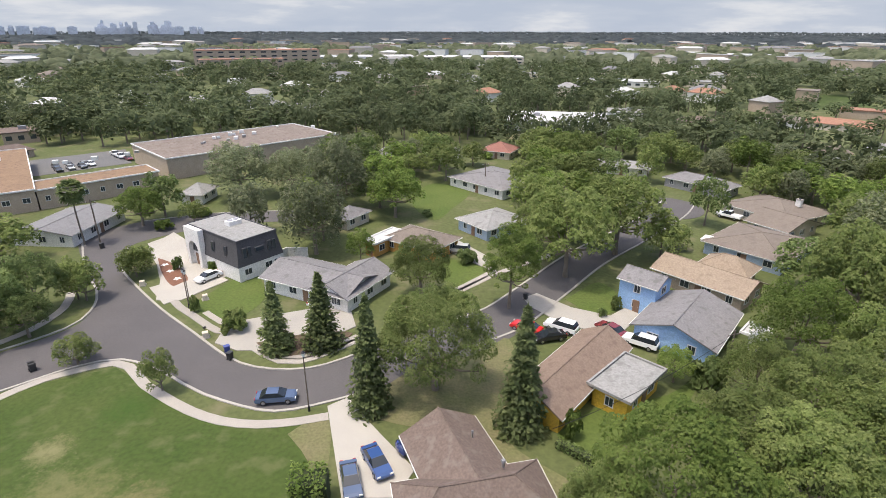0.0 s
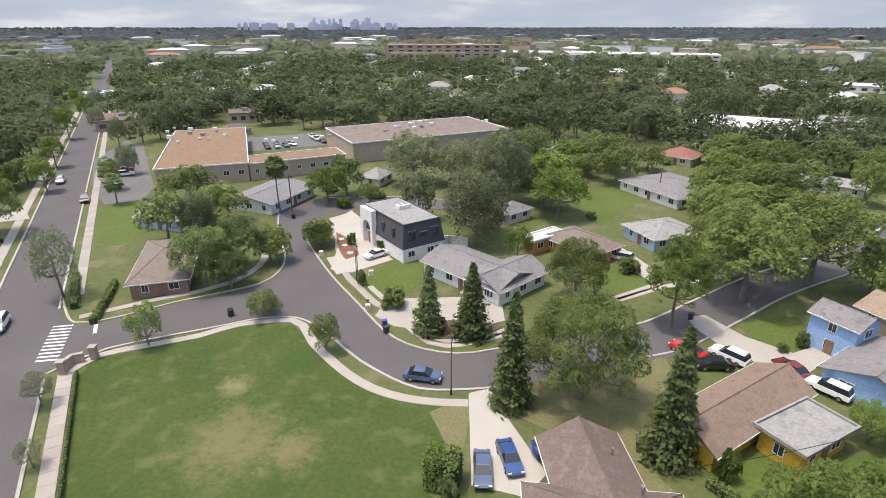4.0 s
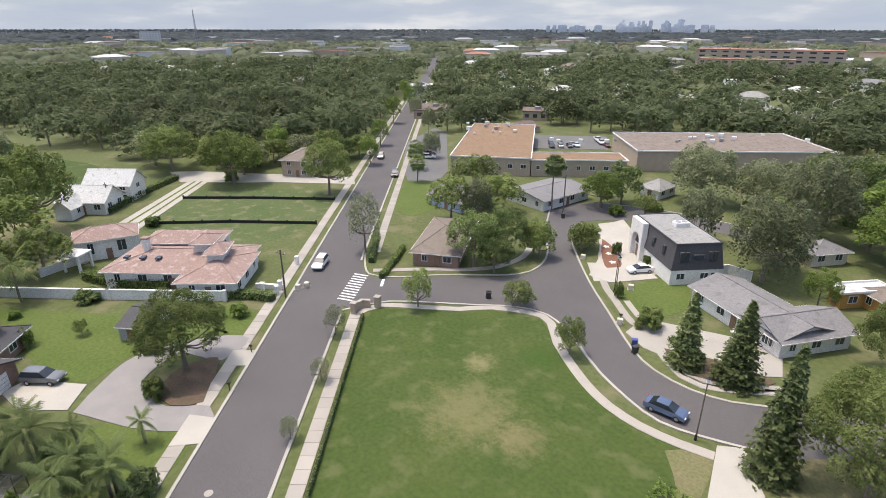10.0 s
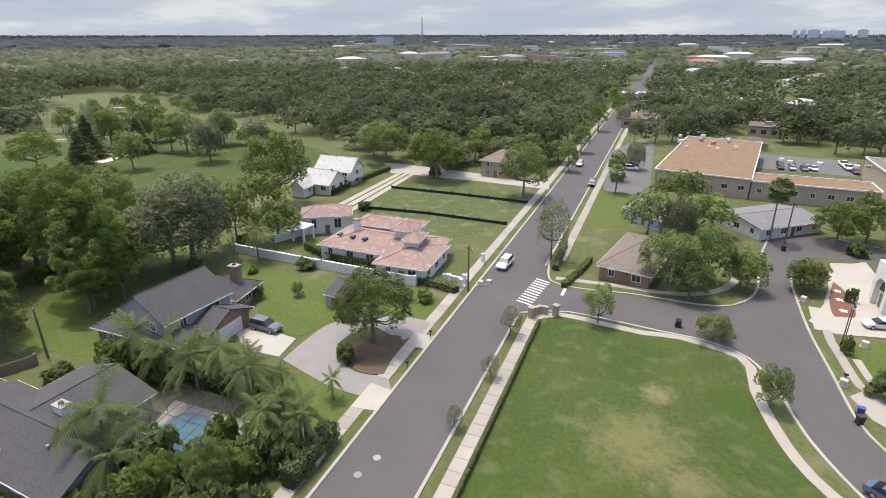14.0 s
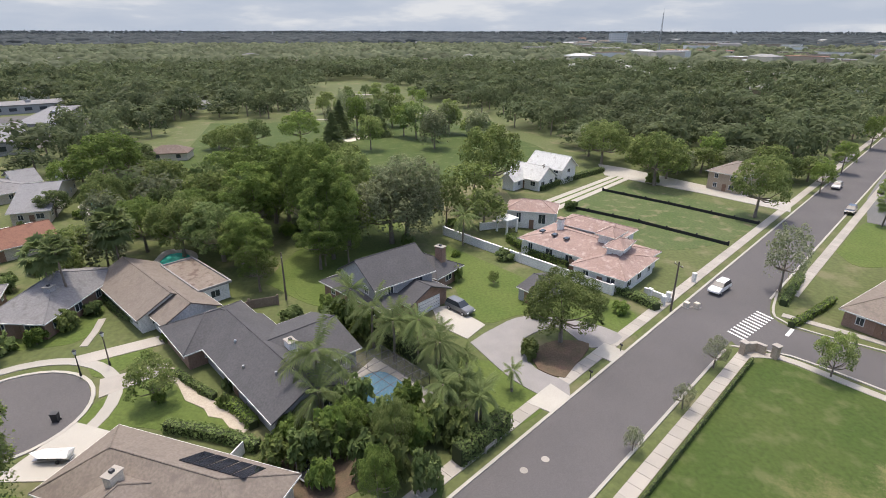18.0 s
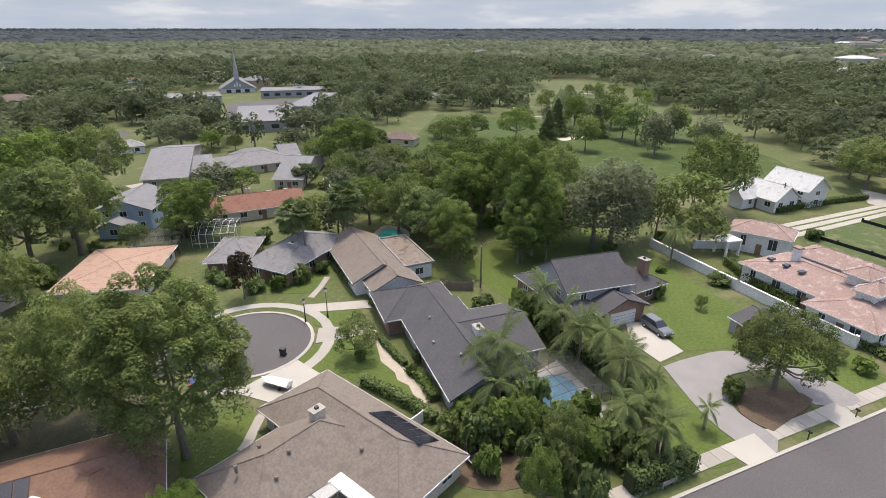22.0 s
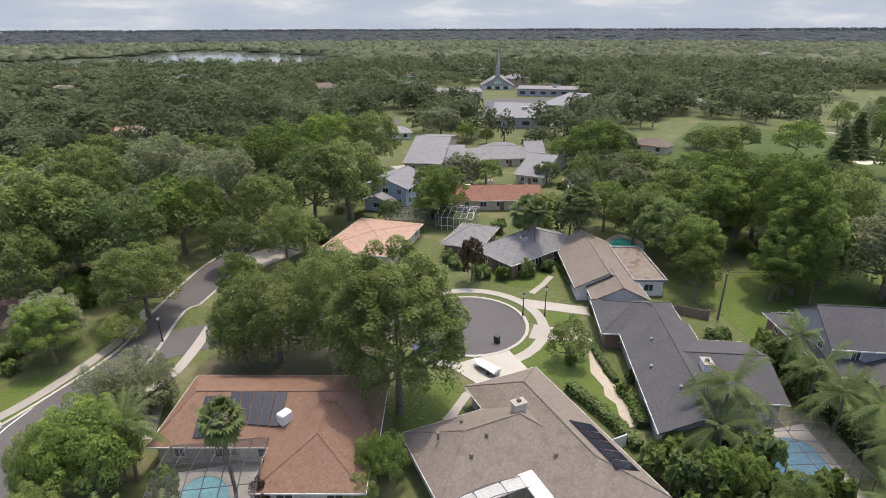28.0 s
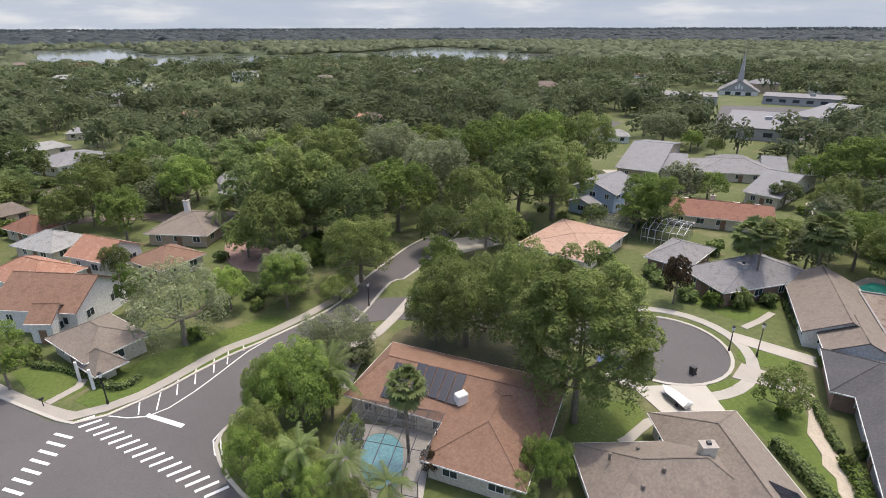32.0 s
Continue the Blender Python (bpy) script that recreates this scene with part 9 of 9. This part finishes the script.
trampoline()
for p in ((-42.9, 8.4), (-41.3, 6.1)):
    bm = bmesh.new()
    tube(bm, (p[0], p[1], 0.03), (p[0], p[1], 0.045), 0.42, 0.42, 16)
    me = bpy.data.meshes.new("manhole_cover")
    bm.to_mesh(me)
    bm.free()
    me.materials.append(CONC)
    tagged(new("manhole_cover", me), "round pale manhole cover in the asphalt", "manhole")


# ---- sky and distance ----
def sky_ring():
    """Bright hazy sky with soft cumulus low over the horizon."""
    m = bpy.data.materials.new("low_sky")
    m.use_nodes = True
    nt = m.node_tree
    nt.nodes.clear()
    L = nt.links.new
    out, em = nt.nodes.new("ShaderNodeOutputMaterial"), nt.nodes.new("ShaderNodeEmission")
    geo = nt.nodes.new("ShaderNodeNewGeometry")
    mp = nt.nodes.new("ShaderNodeMapping")
    mp.inputs["Scale"].default_value = (0.0011, 0.0011, 0.006)
    nz = nt.nodes.new("ShaderNodeTexNoise")
    nz.inputs["Scale"].default_value, nz.inputs["Detail"].default_value, nz.inputs["Roughness"].default_value = 1.0, 7, 0.55
    L(geo.outputs["Position"], mp.inputs["Vector"])
    L(mp.outputs[0], nz.inputs["Vector"])
    rp = nt.nodes.new("ShaderNodeValToRGB")
    e = rp.color_ramp.elements
    e[0].position, e[0].color = 0.38, (0.255, 0.285, 0.34, 1)
    e[1].position, e[1].color = 0.66, (0.385, 0.392, 0.41, 1)
    mid = e.new(0.52)
    mid.color = (0.285, 0.31, 0.357, 1)
    L(nz.outputs[0], rp.inputs["Fac"])
    L(rp.outputs[0], em.inputs["Color"])
    em.inputs["Strength"].default_value = 0.9
    L(em.outputs[0], out.inputs["Surface"])
    v, f, seg = [], [], 96
    for k in range(seg):
        a = 2 * math.pi * k / seg
        for q, z in ((4930, -30), (4930, 150), (4900, 380), (4860, 640)):
            v.append((q * math.cos(a), q * math.sin(a), z))
    for k in range(seg):
        j, n = k * 4, ((k + 1) % seg) * 4
        f += [(j + i, j + i + 1, n + i + 1, n + i) for i in range(3)]
    return tagged(mesh_ob("backdrop", v, f, m), "hazy bright sky with low soft clouds", "sky", kind="structure")


sky_ring()


def treeline():
    """The last line of woods before the horizon."""
    r = np.random.default_rng(5)
    n = 60000
    a = r.uniform(0, 2 * math.pi, n)
    d = r.uniform(4500, 4880, n)
    P = np.stack([-np.sin(a) * d, np.cos(a) * d, 0.5 + r.random(n) * (28 + 2 * np.sin(a * 9) * np.sin(a * 23))], -1)
    nor = np.stack([np.sin(a), -np.cos(a), np.ones(n) * 0.8], -1) + r.normal(size=(n, 3)) * 0.3
    return tagged(new("woodland", leaf_mesh("woodland", P, nor, np.full(n, 8.0), HAZE_WOODS, tri=True)), "far line of woods at the horizon, tinted with haze", "woodland", kind="stuff")


treeline()
# walls made pale and bluish so distance haze sits in their colour
HAZEWALL = mat("haze_tinted_facade", (0.5, 0.54, 0.6), (0.58, 0.61, 0.66), scale=0.01, fine=0.1, bump=0)
HAZETOWER = mat("haze_tinted_tower", (0.52, 0.55, 0.6), (0.6, 0.62, 0.66), scale=0.01, fine=0.08, bump=0)


def skyline():
    r = random.Random(4)
    # heading, width, height of the towers of the far town centre
    for i in range(46):
        main = i < 18
        hd = r.uniform(26.8, 33.2) if main else r.uniform(24.2, 39.5)
        h = r.choice((66, 72, 78, 86, 92, 100)) * r.uniform(0.92, 1.02) if main else r.uniform(46, 60)
        w = r.uniform(16, 34) if main else r.uniform(24, 70)
        x, y = at(hd, r.uniform(4300, 4480))
        t = empty("office_tower", x, y, 0, hd, "haze-pale grey office tower in the far town centre", "tower", "far skyline")
        one_box("shaft", HAZETOWER, t, 0, 0, h / 2, w, 24, h)
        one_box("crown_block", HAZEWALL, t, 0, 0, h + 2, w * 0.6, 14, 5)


skyline()
